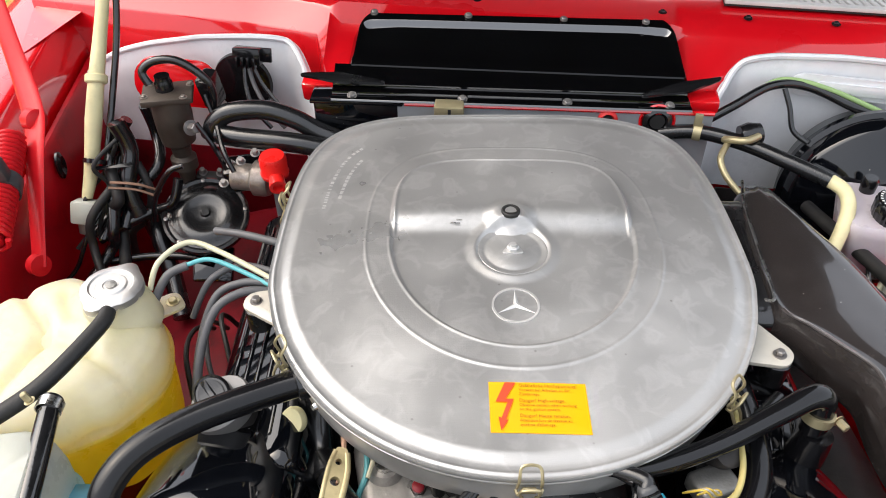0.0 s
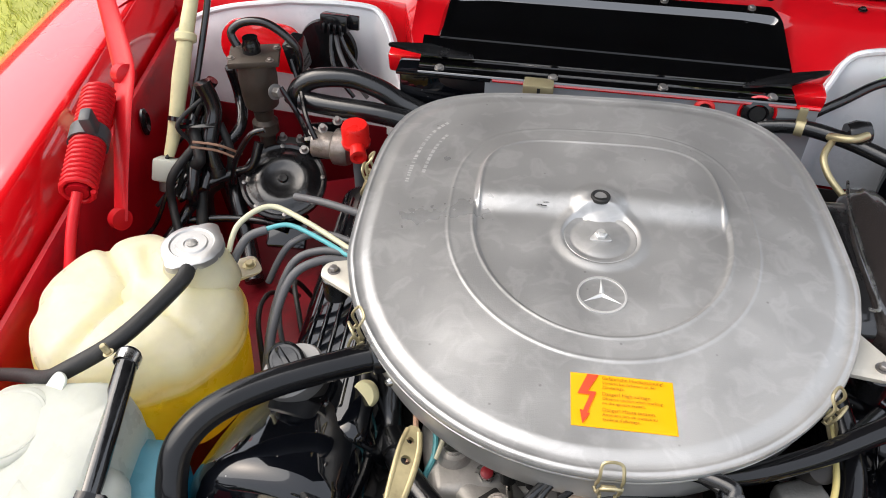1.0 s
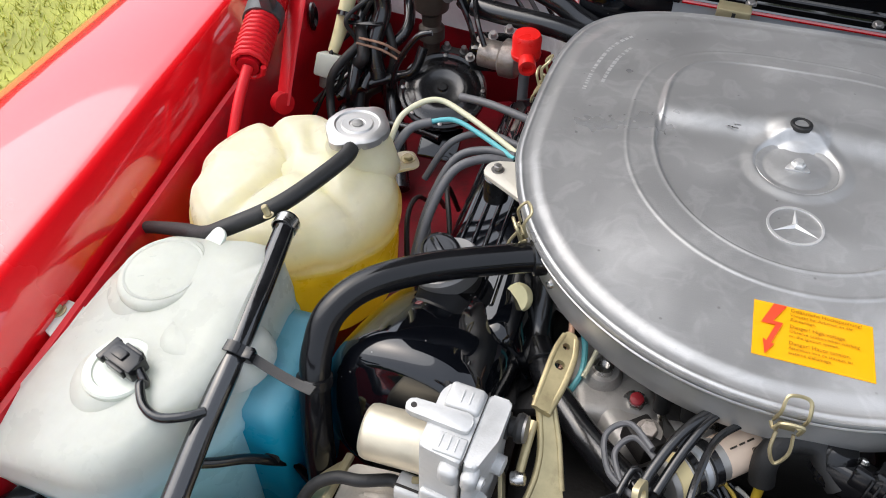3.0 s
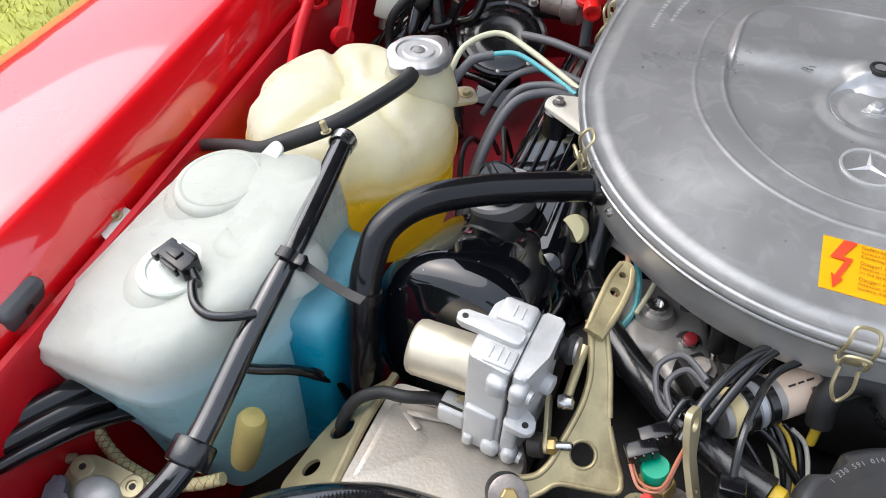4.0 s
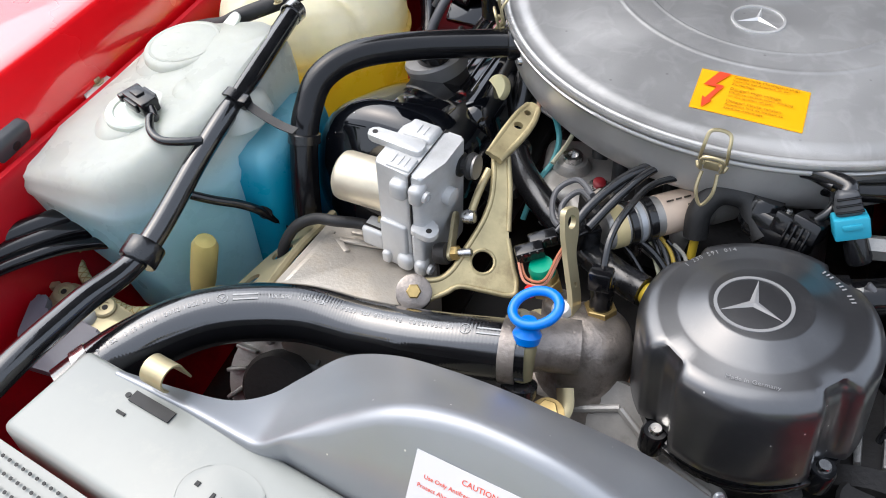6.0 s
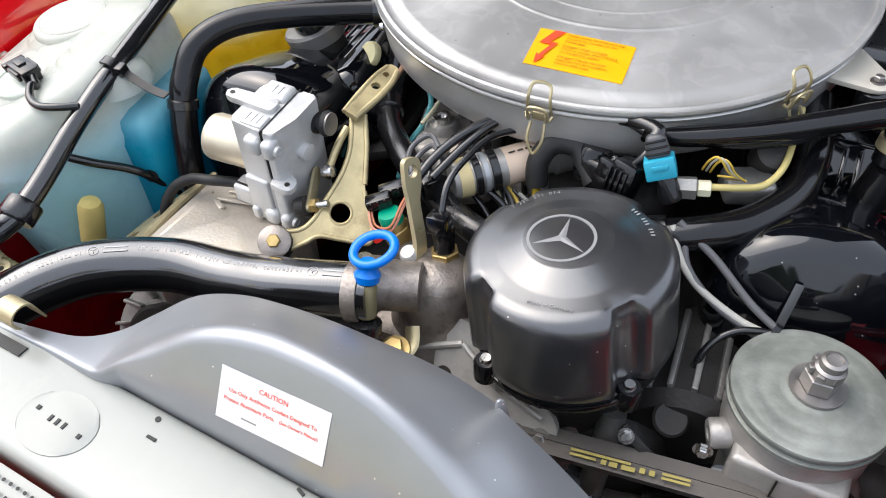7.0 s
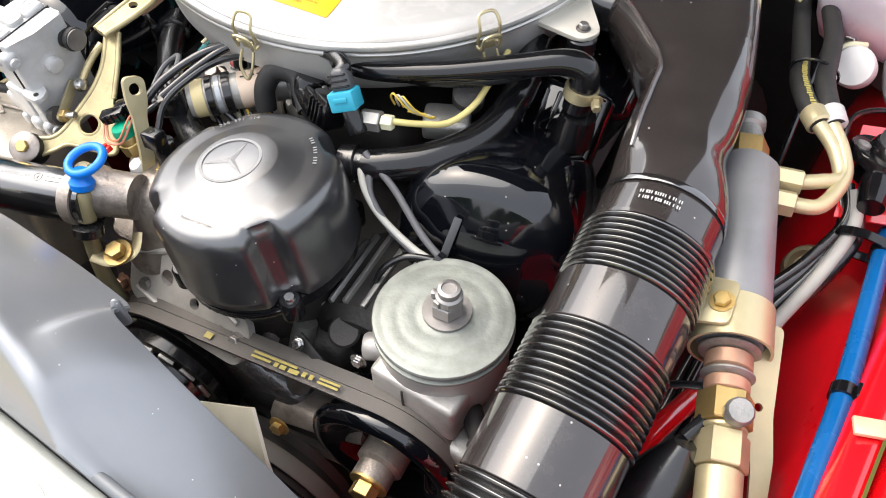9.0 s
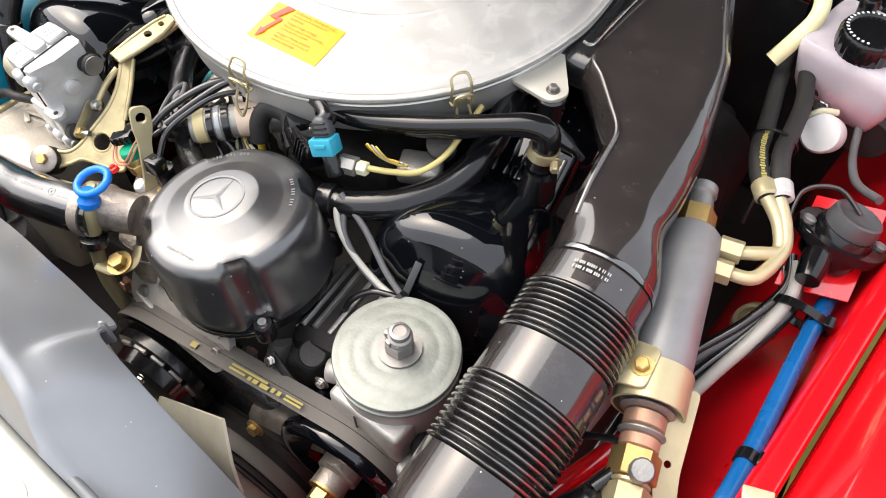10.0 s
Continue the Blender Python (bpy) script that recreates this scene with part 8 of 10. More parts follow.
    for k, (x, y) in enumerate(((-0.034, 0.455), (-0.012, 0.452), (0.012, 0.450))):
        single("injector_boot", tube([(x - 0.006, y + 0.02, 0.815), (x - 0.003, y + 0.006, 0.808), (x + 0.001, y - 0.008, 0.794), (x + 0.004, y - 0.020, 0.776)], [0.0052, 0.0075, 0.0082, 0.0070], 12), RUBBER_MATT, "ribbed grey rubber boot on an injection pipe", "rubber boot", group="rubber boots under the air cleaner")
    for pts in ([(-0.012, 0.33, 0.822), (-0.03, 0.352, 0.815), (-0.045, 0.345, 0.803), (-0.038, 0.318, 0.798), (-0.018, 0.30, 0.803)], [(-0.006, 0.322, 0.818), (-0.024, 0.343, 0.812), (-0.036, 0.334, 0.80), (-0.026, 0.308, 0.797)], [(0.004, 0.336, 0.824), (0.03, 0.372, 0.842), (0.07, 0.392, 0.850), (0.12, 0.398, 0.852), (0.17, 0.405, 0.852)]):
        single("engine_cable", tube(pts, 0.0024, 8), GREY_WIRE, "slim grey cable looping over the engine front", "cable", group="cables over the engine front")
    z = thing("cable_tie", "grey toothed cable tie standing up beside the pump", "cable tie", (0.28, 0.283, 0.757))
    a, b = Vector((0.2785, 0.282, 0.762)), Vector((0.2835, 0.306, 0.797))
    part("tail", box(frame_to((a + b) / 2, (0.2, -1, 0.5), b - a), (b - a).length, 0.0065, 0.0016, 0.0004), GREY_DARK, z)
    part("lock", box(frame_to(a, (0.2, -1, 0.5), b - a), 0.010, 0.010, 0.008, 0.001), PLASTIC, z)
    part("band", lathe([(0.008, -0.0025), (0.0092, -0.0025), (0.0092, 0.0025), (0.008, 0.0025)], frame_to((0.276, 0.283, 0.762), (1, -0.3, -0.3)), 20, cap0=False, cap1=False), PLASTIC, z)
    # small items in the dark gap between distributor and pump
    d = thing("finned_casing", "dark finned casing behind the drive belt", "engine casting", (0.215, 0.24, 0.62))
    part("body", lathe([(0.05, -0.05), (0.055, -0.045), (0.055, 0.04), (0.045, 0.05), (0.0, 0.05)], frame_to((0.235, 0.27, 0.68), (0, -1, 0)), 36), CAST_DARK, d)
    for k in range(9):
        a = radians(20 + k * 18)
        part("fin", box(frame_to((0.235 + 0.055 * math.cos(a), 0.27, 0.68 + 0.055 * math.sin(a)), (math.cos(a), 0, math.sin(a)), (0, 1, 0)), 0.08, 0.005, 0.008, 0.001), CAST, d)
    part("disc", lathe([(0.0, 0.0), (0.013, 0.0), (0.014, 0.003), (0.012, 0.005), (0.0, 0.004)], frame_to((0.222, 0.216, 0.712), (0.2, -0.5, 1)), 28), CAST_DARK, d)
    part("tab", box(frame_to((0.205, 0.19, 0.706), (0.2, -0.6, 0.6), (0.7, 0, -0.7)), 0.036, 0.008, 0.004, 0.001), CAST_DARK, d)
    part("bolt", bolt(frame_to((0.195, 0.187, 0.716), (0, -0.7, 0.6)), 0.0042), STEEL, d)


def build_alternator():
    al = thing("alternator", "grey cast alternator end with fan vanes under the radiator hose", "alternator", (-0.225, 0.2, 0.58))
    m = frame_to((-0.225, 0.175, 0.655), (0.05, -0.75, 0.66))
    part("housing", lathe([(0.058, -0.08), (0.060, -0.02), (0.056, 0.0), (0.02, 0.004), (0.0, 0.004)], m, 40), CAST, al)
    part("pulley", lathe([(0.03, 0.004), (0.032, 0.008), (0.026, 0.014), (0.032, 0.020), (0.028, 0.024), (0.0, 0.024)], m, 36), CAST_DARK, al)
    for k in range(14):
        a = k * 2 * math.pi / 14
        part("vane", box(m @ frame_to((0.046 * math.cos(a), 0.046 * math.sin(a), 0.004), (0, 0, 1), (math.cos(a + 0.4), math.sin(a + 0.4), 0)), 0.02, 0.0035, 0.010, 0.001), CAST, al)


GREY_DARK = make("dark_grey_plastic", (0.06, 0.062, 0.066), 0.4, var=0.15)
build_injection()
build_alternator()


def build_gap_filler():
    # invented dark shapes that fill the gap under the duct, where only darkness shows
    e = thing("gap_filler", "dark manifold-like shapes added below the intake duct to darken the gap", "manifold", (0.42, 0.42, 0.50))
    part("log", tube([(0.425, 0.16, 0.60), (0.43, 0.30, 0.615), (0.425, 0.50, 0.63), (0.41, 0.66, 0.63), (0.40, 0.74, 0.58), (0.40, 0.78, 0.50)], [0.045, 0.055, 0.058, 0.056, 0.05, 0.045], 24), CAST_DARK, e)
    for y in (0.24, 0.36, 0.48, 0.60):
        part("runner", tube([(0.43, y, 0.63), (0.39, y + 0.005, 0.655), (0.35, y + 0.01, 0.65), (0.31, y + 0.012, 0.64)], 0.024, 18), CAST_DARK, e)
    part("filler_sheet", thick_sheet([[Vector((0.40 + 0.075 * math.sin(a), 0.14 + 0.62 * k / 8, 0.60 + 0.075 * math.cos(a) + 0.004 * math.sin(k * 1.7))) for a in (q * math.pi / 9 - 0.5 for q in range(9))] for k in range(9)], 0.0015), RUBBER_MATT, e, "dull black sheet added over the dark shapes")


build_gap_filler()


def build_right_pipes():
    p = thing("crankcase_pipe", "black pipe with a clamped elbow on the rocker cover", "pipe", (0.28, 0.41, 0.84))
    part("pipe", tube([(0.10, 0.385, 0.845), (0.16, 0.375, 0.85), (0.22, 0.390, 0.857), (0.280, 0.416, 0.866), (0.312, 0.431, 0.870), (0.328, 0.437, 0.865), (0.331, 0.436, 0.852), (0.329, 0.432, 0.828)], [0.0078, 0.0082, 0.0088, 0.0096, 0.0108, 0.0122, 0.0124, 0.0122], 18), PLASTIC, p)
    c = part("hose_clamp", lathe([(0.0124, -0.0045), (0.0142, -0.0045), (0.0142, 0.0045), (0.0124, 0.0045)], frame_to((0.3302, 0.434, 0.845), (0.1, 0.12, 1)), 32), ZINC, p, "gold screw clamp")
    part("clamp_screw", bolt(frame_to((0.345, 0.428, 0.845), (0.4, -0.9, 0)), 0.004, 0.010), ZINC, c)
    part("nipple", lathe([(0.018, 0.0), (0.016, 0.02), (0.0145, 0.03)], frame_to((0.330, 0.428, 0.797), (0.1, 0.02, 1)), 24), PLASTIC, p)
    h = thing("heater_hose", "smooth black curved coolant hose behind the distributor", "hose", (0.24, 0.38, 0.80))
    part("hose", tube([(0.17, 0.318, 0.795), (0.205, 0.325, 0.803), (0.24, 0.345, 0.808), (0.268, 0.385, 0.812), (0.276, 0.43, 0.822), (0.27, 0.49, 0.835)], 0.0142, 20), PLASTIC, h)
    part("end_cuff", lathe([(0.0142, -0.008), (0.0165, -0.007), (0.0165, 0.007), (0.0142, 0.008)], frame_to((0.176, 0.319, 0.797), (1, 0.2, 0.2)), 24), RUBBER, h)


build_right_pipes()


# ---- right side: drier, hoses, brake parts ----
def build_drier():
    d = thing("receiver_drier", "grey painted receiver drier cylinder with brass and gold fittings", "drier", (0.49, 0.33, 0.74))
    a, b = Vector((0.470, 0.452, 0.806)), Vector((0.503, 0.300, 0.787))
    ax = (b - a).normalized()
    m = frame_to(a, ax, (1, 0, 0))
    L = (b - a).length
    part("body", lathe([(0.0, -0.002), (0.022, 0.0), (0.0265, 0.006), (0.0265, L), (0.022, L + 0.008), (0, L + 0.01)], m, 40), make("satin_drier_metal", (0.24, 0.24, 0.245), 0.5, metal=0.4, var=0.15, bump=0.2, dirt=(0.2, 0.18, 0.16), dirt_amount=0.5), d, "matt grey cylinder")
    part("top_nut", hexagon(m @ pose(0, 0, -0.022), 0.018, 0.020), BRASS, d, "brass top nut")
    part("top_sleeve", lathe([(0.010, -0.05), (0.014, -0.048), (0.014, -0.04), (0.011, -0.038), (0.013, -0.03), (0.013, -0.022)], m, 20), CAST, d)
    cl = part("clamp", lathe([(0.0268, L - 0.022), (0.029, L - 0.022), (0.029, L + 0.012), (0.0268, L + 0.012)], m, 40, cap0=False, cap1=False), PALE_GOLD, d, "gold steel clamp band")
    part("clamp_ear", plate(rounded([(-0.018, -0.014), (0.018, -0.014), (0.02, 0.014), (-0.02, 0.014)], 0.006), frame_to(a + ax * (L - 0.005) + Vector((-0.018, 0, 0.024)), (-0.35, -0.1, 1), (0, 1, 0)), 0.003, 0.0008), PALE_GOLD, cl)
    part("clamp_bolt", bolt(frame_to(a + ax * (L - 0.004) + Vector((-0.014, 0, 0.0285)), (-0.3, -0.1, 1)), 0.006), BRASS, cl)
    bm_ = frame_to(a + ax * (L + 0.002) + Vector((0.029, 0, -0.006)), (0.25, -0.3, 0.92), ax)
    br = part("bracket", holed_plate(rounded([(-0.024, -0.006), (0.02, -0.014), (0.045, -0.013), (0.075, -0.002), (0.13, 0.004), (0.13, 0.013), (0.07, 0.013), (0.04, 0.008), (-0.024, 0.006)], 0.005), [(0.036, -0.003, 0.003)], bm_, 0.003), PALE_GOLD, d, "gold bracket plate")
    z = L + 0.010
    for r0, l, mt, hexa in ((0.0215, 0.005, GRIMY, 0), (0.0165, 0.014, COPPER, 0), (0.0185, 0.005, CAST, 0), (0.0155, 0.012, COPPER, 0), (0.019, 0.022, BRASS, 1), (0.0155, 0.006, ZINC, 0), (0.018, 0.024, ZINC, 1), (0.015, 0.05, ZINC, 0)):
        mm = m @ pose(0, 0, z)
        part("fitting", hexagon(mm, r0, l) if hexa else lathe([(r0 * 0.85, 0), (r0, 0.002), (r0, l - 0.002), (r0 * 0.85, l)], mm, 26), mt, d)
        z += l
    # pressure switch knob on top
    kn = part("switch_knob", lathe([(0.0095, 0.0), (0.0095, 0.008), (0.008, 0.010), (0.0, 0.010)], frame_to(a + ax * (L + 0.066) + Vector((0.004, 0, 0.018)), (0.1, -0.25, 1)), 12), CAST, d, "ribbed grey switch knob")
    # side unions and the two gold pipes
    for k, (dy, dz) in enumerate(((0.010, 0.0), (-0.012, -0.004))):
        c = Vector((0.495, 0.440 + dy, 0.806 + dz))
        u = part("side_union", hexagon(frame_to(c, (1, 0.1, 0.05)), 0.0105, 0.02), PALE_GOLD, d, "pale gold hexagon union")
        part("collar", lathe([(0.007, -0.008), (0.008, 0.0)], frame_to(c, (1, 0.1, 0.05)), 16), BRASS, u)
        part("pipe", tube([c + Vector((0.018, 0.002, 0.001)), c + Vector((0.032 + 0.006 * k, 0.008, 0.003)), Vector((0.540 + 0.003 * k, 0.470, 0.808)), Vector((0.530 + 0.006 * k, 0.492, 0.815)), Vector((0.512 + 0.010 * k, 0.508 + 0.004 * k, 0.822))], 0.0062, 14), PALE_GOLD, u)
    g = "refrigerant hoses beside the duct"
    for k, pts in enumerate(([(0.513, 0.507, 0.822), (0.498, 0.53, 0.822), (0.487, 0.565, 0.816), (0.483, 0.60, 0.808), (0.478, 0.64, 0.80), (0.47, 0.70, 0.79), (0.46, 0.80, 0.77)],
                             [(0.524, 0.512, 0.822), (0.514, 0.535, 0.824), (0.506, 0.57, 0.82), (0.505, 0.61, 0.812), (0.502, 0.66, 0.806), (0.49, 0.72, 0.80), (0.475, 0.82, 0.785)])):
        h = thing("refrigerant_hose", "ribbed dark rubber refrigerant hose with crimped end" if k else "black refrigerant hose with yellow print", "hose", pts[2], group=g)
        part("hose", tube(pts, 0.0085, 16), RUBBER_MATT, h)
        part("crimp", lathe([(0.0085, 0.0), (0.0105, 0.002), (0.0105, 0.016), (0.009, 0.018)], frame_to(pts[0], Vector(pts[1]) - Vector(pts[0])), 20), CAST_CLEAN if k else PALE_GOLD, h)
        if not k:
            line = spline(pts, 30)
            rng = random.Random(3)
            bm = bmesh.new()
            for i in range(12, 84, 3):
                t = (line[i + 1] - line[i]).normalized()
                u = Vector((0.2, -0.35, 1))
                u = (u - t * u.dot(t)).normalized()
                box(frame_to(line[i] + u * 0.0086, u, t), 0.0022, rng.uniform(0.003, 0.0055), 0.0004, bm=bm)
            part("print", bm, YELLOW_INK, h, "row of worn yellow print", smooth=False)
    single("cable_tie", lathe([(0.013, -0.002), (0.0145, -0.002), (0.0145, 0.002), (0.013, 0.002)], frame_to((0.496, 0.585, 0.814), (0.05, 1, -0.2)) @ Matrix.Diagonal((1.5, 0.85, 1, 1)), 24, cap0=False, cap1=False), PLASTIC, "black tie round the two hoses", "cable tie")


build_drier()


def build_right_side():
    t = thing("blue_tube", "bright blue plastic tube along the inner wing", "tube", (0.575, 0.30, 0.74))
    pts = [(0.600, 0.50, 0.74), (0.595, 0.47, 0.757), (0.590, 0.40, 0.770), (0.585, 0.297, 0.775), (0.577, 0.21, 0.776), (0.568, 0.08, 0.774)]
    part("tube", tube(pts, 0.0078, 18), make("blue_tube_plastic", (0.003, 0.085, 0.27), 0.25, var=0.08), t)
    for y, x, z in ((0.297, 0.585, 0.775), (0.452, 0.5935, 0.7605)):
        part("tie", lathe([(0.0080, -0.005), (0.0097, -0.005), (0.0097, 0.005), (0.0080, 0.005)], frame_to((x, y, z), (0.08, 1, -0.1)), 24), PLASTIC, t)
        part("tie_lock", box(pose(x + 0.009, y, z + 0.009), 0.008, 0.012, 0.008, 0.001), PLASTIC, t)
    # diagnostic socket
    s = thing("diagnostic_socket", "black diagnostic socket with a domed ribbed cap", "socket", (0.58, 0.53, 0.78))
    m = Matrix.Translation((0.583, 0.530, 0.797)) @ Matrix.Rotation(radians(-18), 4, 'X') @ Matrix.Rotation(radians(10), 4, 'Y') @ Matrix.Rotation(radians(20), 4, 'Z')
    part("base", plate(rounded([(-0.042, -0.012), (-0.02, -0.03), (0.02, -0.03), (0.042, -0.012), (0.042, 0.012), (0.02, 0.03), (-0.02, 0.03), (-0.042, 0.012)], 0.010), m @ pose(0, 0, -0.012), 0.010, 0.002), PLASTIC, s)
    part("body", lathe([(0.026, -0.03), (0.027, 0.0), (0.025, 0.006)], m, 36), PLASTIC, s)
    cap = part("cap", lathe([(0.0225, 0.004), (0.023, 0.012), (0.0215, 0.020), (0.019, 0.021), (0.016, 0.019), (0.0, 0.0205)], m, 48, lambda a, i: 1 + (0.015 * math.cos(a * 24) if i < 3 else 0)), GREY_DARK, s, "ribbed dark grey cap")
    for x, y in ((-0.034, 0.0), (0.034, 0.0)):
        part("screw", lathe([(0.006, -0.002), (0.006, 0.001), (0.004, 0.002), (0, 0.001)], m @ pose(x, y, 0), 16), CAST, s)
    part("tether", tube([m @ Vector((0.0, 0.0, 0.021)), m @ Vector((-0.02, 0.02, 0.026)), m @ Vector((-0.045, 0.02, 0.012)), m @ Vector((-0.05, -0.005, -0.01))], 0.0022, 8), PLASTIC, s)
    part("cable_neck", lathe([(0.012, 0.0), (0.013, 0.014), (0.0105, 0.03)], m @ frame_to((-0.018, -0.022, -0.016), (-0.25, -1, -0.5)), 20), PLASTIC, s)
    part("bracket", thick_sheet([[Vector((0.55 + 0.02 * i, 0.47 + 0.005 * i + 0.05 * j, 0.765 + 0.01 * j)) for j in range(3)] for i in range(4)], 0.002), RED, s, "red mounting bracket")
    # bundle of grey and black cables
    rng = random.Random(11)
    for k in range(8):
        o = Vector((rng.uniform(-0.008, 0.008), rng.uniform(-0.006, 0.006), rng.uniform(-0.007, 0.007)))
        w = 0.004 * k
        pts = [(0.560, 0.490, 0.775), (0.567, 0.462, 0.762), (0.556 - w * 0.4, 0.42, 0.742), (0.538 - w, 0.375, 0.722), (0.523 - w, 0.33, 0.705), (0.515 - w, 0.27, 0.69), (0.50 - w, 0.22, 0.67)]
        single("loom_cable", tube([Vector(q) + o for q in pts], 0.0046 if k % 3 else 0.006, 10), GREY_WIRE if k in (1, 4) else PALE_WIRE if k == 0 else RUBBER, "dark cable of the bundle on the inner wing", "cable", group="cable bundle on the inner wing")
    single("cable_tie", lathe([(0.0165, -0.004), (0.0185, -0.004), (0.0185, 0.004), (0.0165, 0.004)], frame_to((0.580, 0.455, 0.760), (0.1, 1, 0.2)) @ Matrix.Diagonal((1.5, 0.9, 1, 1)), 28, cap0=False, cap1=False), PLASTIC, "wide toothed black tie round the bundle", "cable tie")
    # round plug in the wing
    single("wing_plug", lathe([(0.0, 0.002), (0.010, 0.004), (0.012, 0.010), (0.016, 0.010), (0.022, 0.003), (0.023, -0.006)], frame_to((0.552, 0.477, 0.69), (-0.55, -0.25, 0.8)), 28), make("dull_brass_plug", (0.36, 0.31, 0.2), 0.45, metal=0.6), "dull metal headlamp adjuster in the red wing", "adjuster")
    # white headlamp tube low on the wing and red pipes
    for pts, r, mt, lb in (([(0.44, 0.14, 0.72), (0.47, 0.22, 0.72), (0.50, 0.30, 0.70)], 0.009, RED, "red painted pipe under the drier"),
                           ([(0.46, 0.13, 0.70), (0.49, 0.22, 0.70), (0.515, 0.31, 0.69)], 0.004, CAST, "thin steel pipe under the drier"),
                           ([(0.47, 0.36, 0.76), (0.462, 0.30, 0.745), (0.455, 0.26, 0.735)], 0.015, CREAM, "pale plastic tube below the bellows"),
                           ([(0.50, 0.24, 0.74), (0.485, 0.20, 0.735), (0.46, 0.19, 0.74), (0.44, 0.20, 0.745)], 0.0035, RUBBER, "black wire looping below the bellows"),
                           ([(0.53, 0.26, 0.75), (0.52, 0.22, 0.74), (0.53, 0.17, 0.72)], 0.0028, CREAM_WIRE, "green-white wire beside the drier")):
        single("pipe", tube(pts, r, 12), mt, lb, "pipe")
    c = thing("rubber_boot", "soft black rubber boot with a strap below the bellows", "rubber boot", (0.475, 0.17, 0.72))
    part("boot", lathe([(0.035, -0.06), (0.03, -0.03), (0.018, 0.0), (0.008, 0.02), (0.0, 0.022)], frame_to((0.496, 0.200, 0.763), (0.1, 0.5, 0.8)), 24), RUBBER, c)
    part("strap", tube([(0.496, 0.214, 0.78), (0.506, 0.238, 0.783), (0.500, 0.256, 0.78), (0.475, 0.252, 0.772), (0.45, 0.238, 0.765)], 0.0045, 8, flat=0.45), PLASTIC, c)
    # small clip on the wing edge
    single("wing_clip", box(pose(0.597, 0.258, 0.8065, 0, 0, 15), 0.022, 0.013, 0.004, 0.0012), make("tan_clip", (0.6, 0.5, 0.33), 0.4, metal=0.4), "tan spring clip on the wing edge", "clip")
    # brake fluid reservoir
    r = thing("brake_reservoir", "translucent pinkish brake fluid reservoir with a black screw cap", "fluid reservoir", (0.54, 0.765, 0.772))
    rows = [[Vector((0.54 + (x - 0.54) * k, 0.745 + (y - 0.745) * k, z - 0.01)) for x, y in rounded([(0.470, 0.705), (0.578, 0.678), (0.598, 0.775), (0.49, 0.80)], 0.014, 5)] for z, k in ((0.772, 0.66), (0.777, 0.74), (0.80, 0.88), (0.835, 0.99), (0.846, 1.0), (0.851, 0.95), (0.853, 0.3))]
    body = part("body", grid(rows, True, False, True, True), PINK_RES, r)
    cap = part("cap", lathe([(0.029, 0.868), (0.030, 0.872), (0.030, 0.888), (0.028, 0.891), (0.024, 0.892), (0.022, 0.890), (0.0, 0.891)], Matrix.Translation((0.530, 0.722, -0.027)), 72, lambda a, i: 1 + (0.02 * math.cos(a * 30) if i < 4 else 0)), PLASTIC, r, "ribbed black screw cap")
    bb = bmesh.new()
    for k in range(22):
        a = 0.5 + k * 0.2
        box(frame_to((0.530 + 0.025 * math.cos(a), 0.722 + 0.025 * math.sin(a), 0.8655), (0, 0, 1), (-math.sin(a), math.cos(a), 0)), 0.0022, 0.0028, 0.0003, bm=bb)
    part("cap_print", bb, WHITE_INK, cap, "ring of fine white print", smooth=False)
    part("level_switch", lathe([(0.009, 0.868), (0.010, 0.884), (0.008, 0.888), (0, 0.888)], Matrix.Translation((0.515, 0.775, -0.026)), 20), PLASTIC, r)
    mc = thing("master_cylinder", "cast brake master cylinder with a white switch and gold pipes", "brake cylinder", (0.55, 0.78, 0.70))
    part("body", lathe([(0.0, -0.10), (0.024, -0.10), (0.026, -0.09), (0.026, 0.10), (0.03, 0.11)], frame_to((0.575, 0.80, 0.757), (0.05, 1, 0)), 30), CAST_DARK, mc)
    part("outlet", lathe([(0.014, -0.02), (0.014, 0.02)], Matrix.Translation((0.575, 0.775, 0.78)), 20), CAST, mc)
    part("white_switch", lathe([(0.019, 0.0), (0.020, 0.028), (0.018, 0.031), (0.0, 0.031)], frame_to((0.535, 0.676, 0.766), (-0.2, -0.75, 0.6)), 28), WHITE_PLASTIC, mc, "white cylindrical switch")
    part("bolt", bolt(frame_to((0.522, 0.705, 0.775), (-0.3, -1, 0.4)), 0.008, 0.012), STEEL, mc)
    part("lug", box(pose(0.535, 0.72, 0.765, 20, 0, 10), 0.035, 0.03, 0.026, 0.006, 3), CAST_DARK, mc)
    part("pipe", tube([(0.535, 0.69, 0.785), (0.518, 0.68, 0.786), (0.507, 0.668, 0.772), (0.502, 0.66, 0.75)], 0.0035, 10), CREAM_WIRE, mc)
    part("cable", tube([(0.560, 0.70, 0.77), (0.566, 0.66, 0.765), (0.578, 0.62, 0.772), (0.60, 0.59, 0.79)], 0.0042, 10), GREY_WIRE, mc)
    part("cable", tube([(0.515, 0.71, 0.78), (0.505, 0.70, 0.79), (0.50, 0.68, 0.78), (0.50, 0.63, 0.74), (0.50, 0.58, 0.70)], 0.003, 8), RUBBER, mc)
    # brake servo
    b = thing("brake_servo", "glossy black pressed brake servo drum with ribs", "brake servo", (0.572, 0.865, 0.66))
    m = frame_to((0.572, 0.865, 0.775), (-0.1, -1, 0.12))
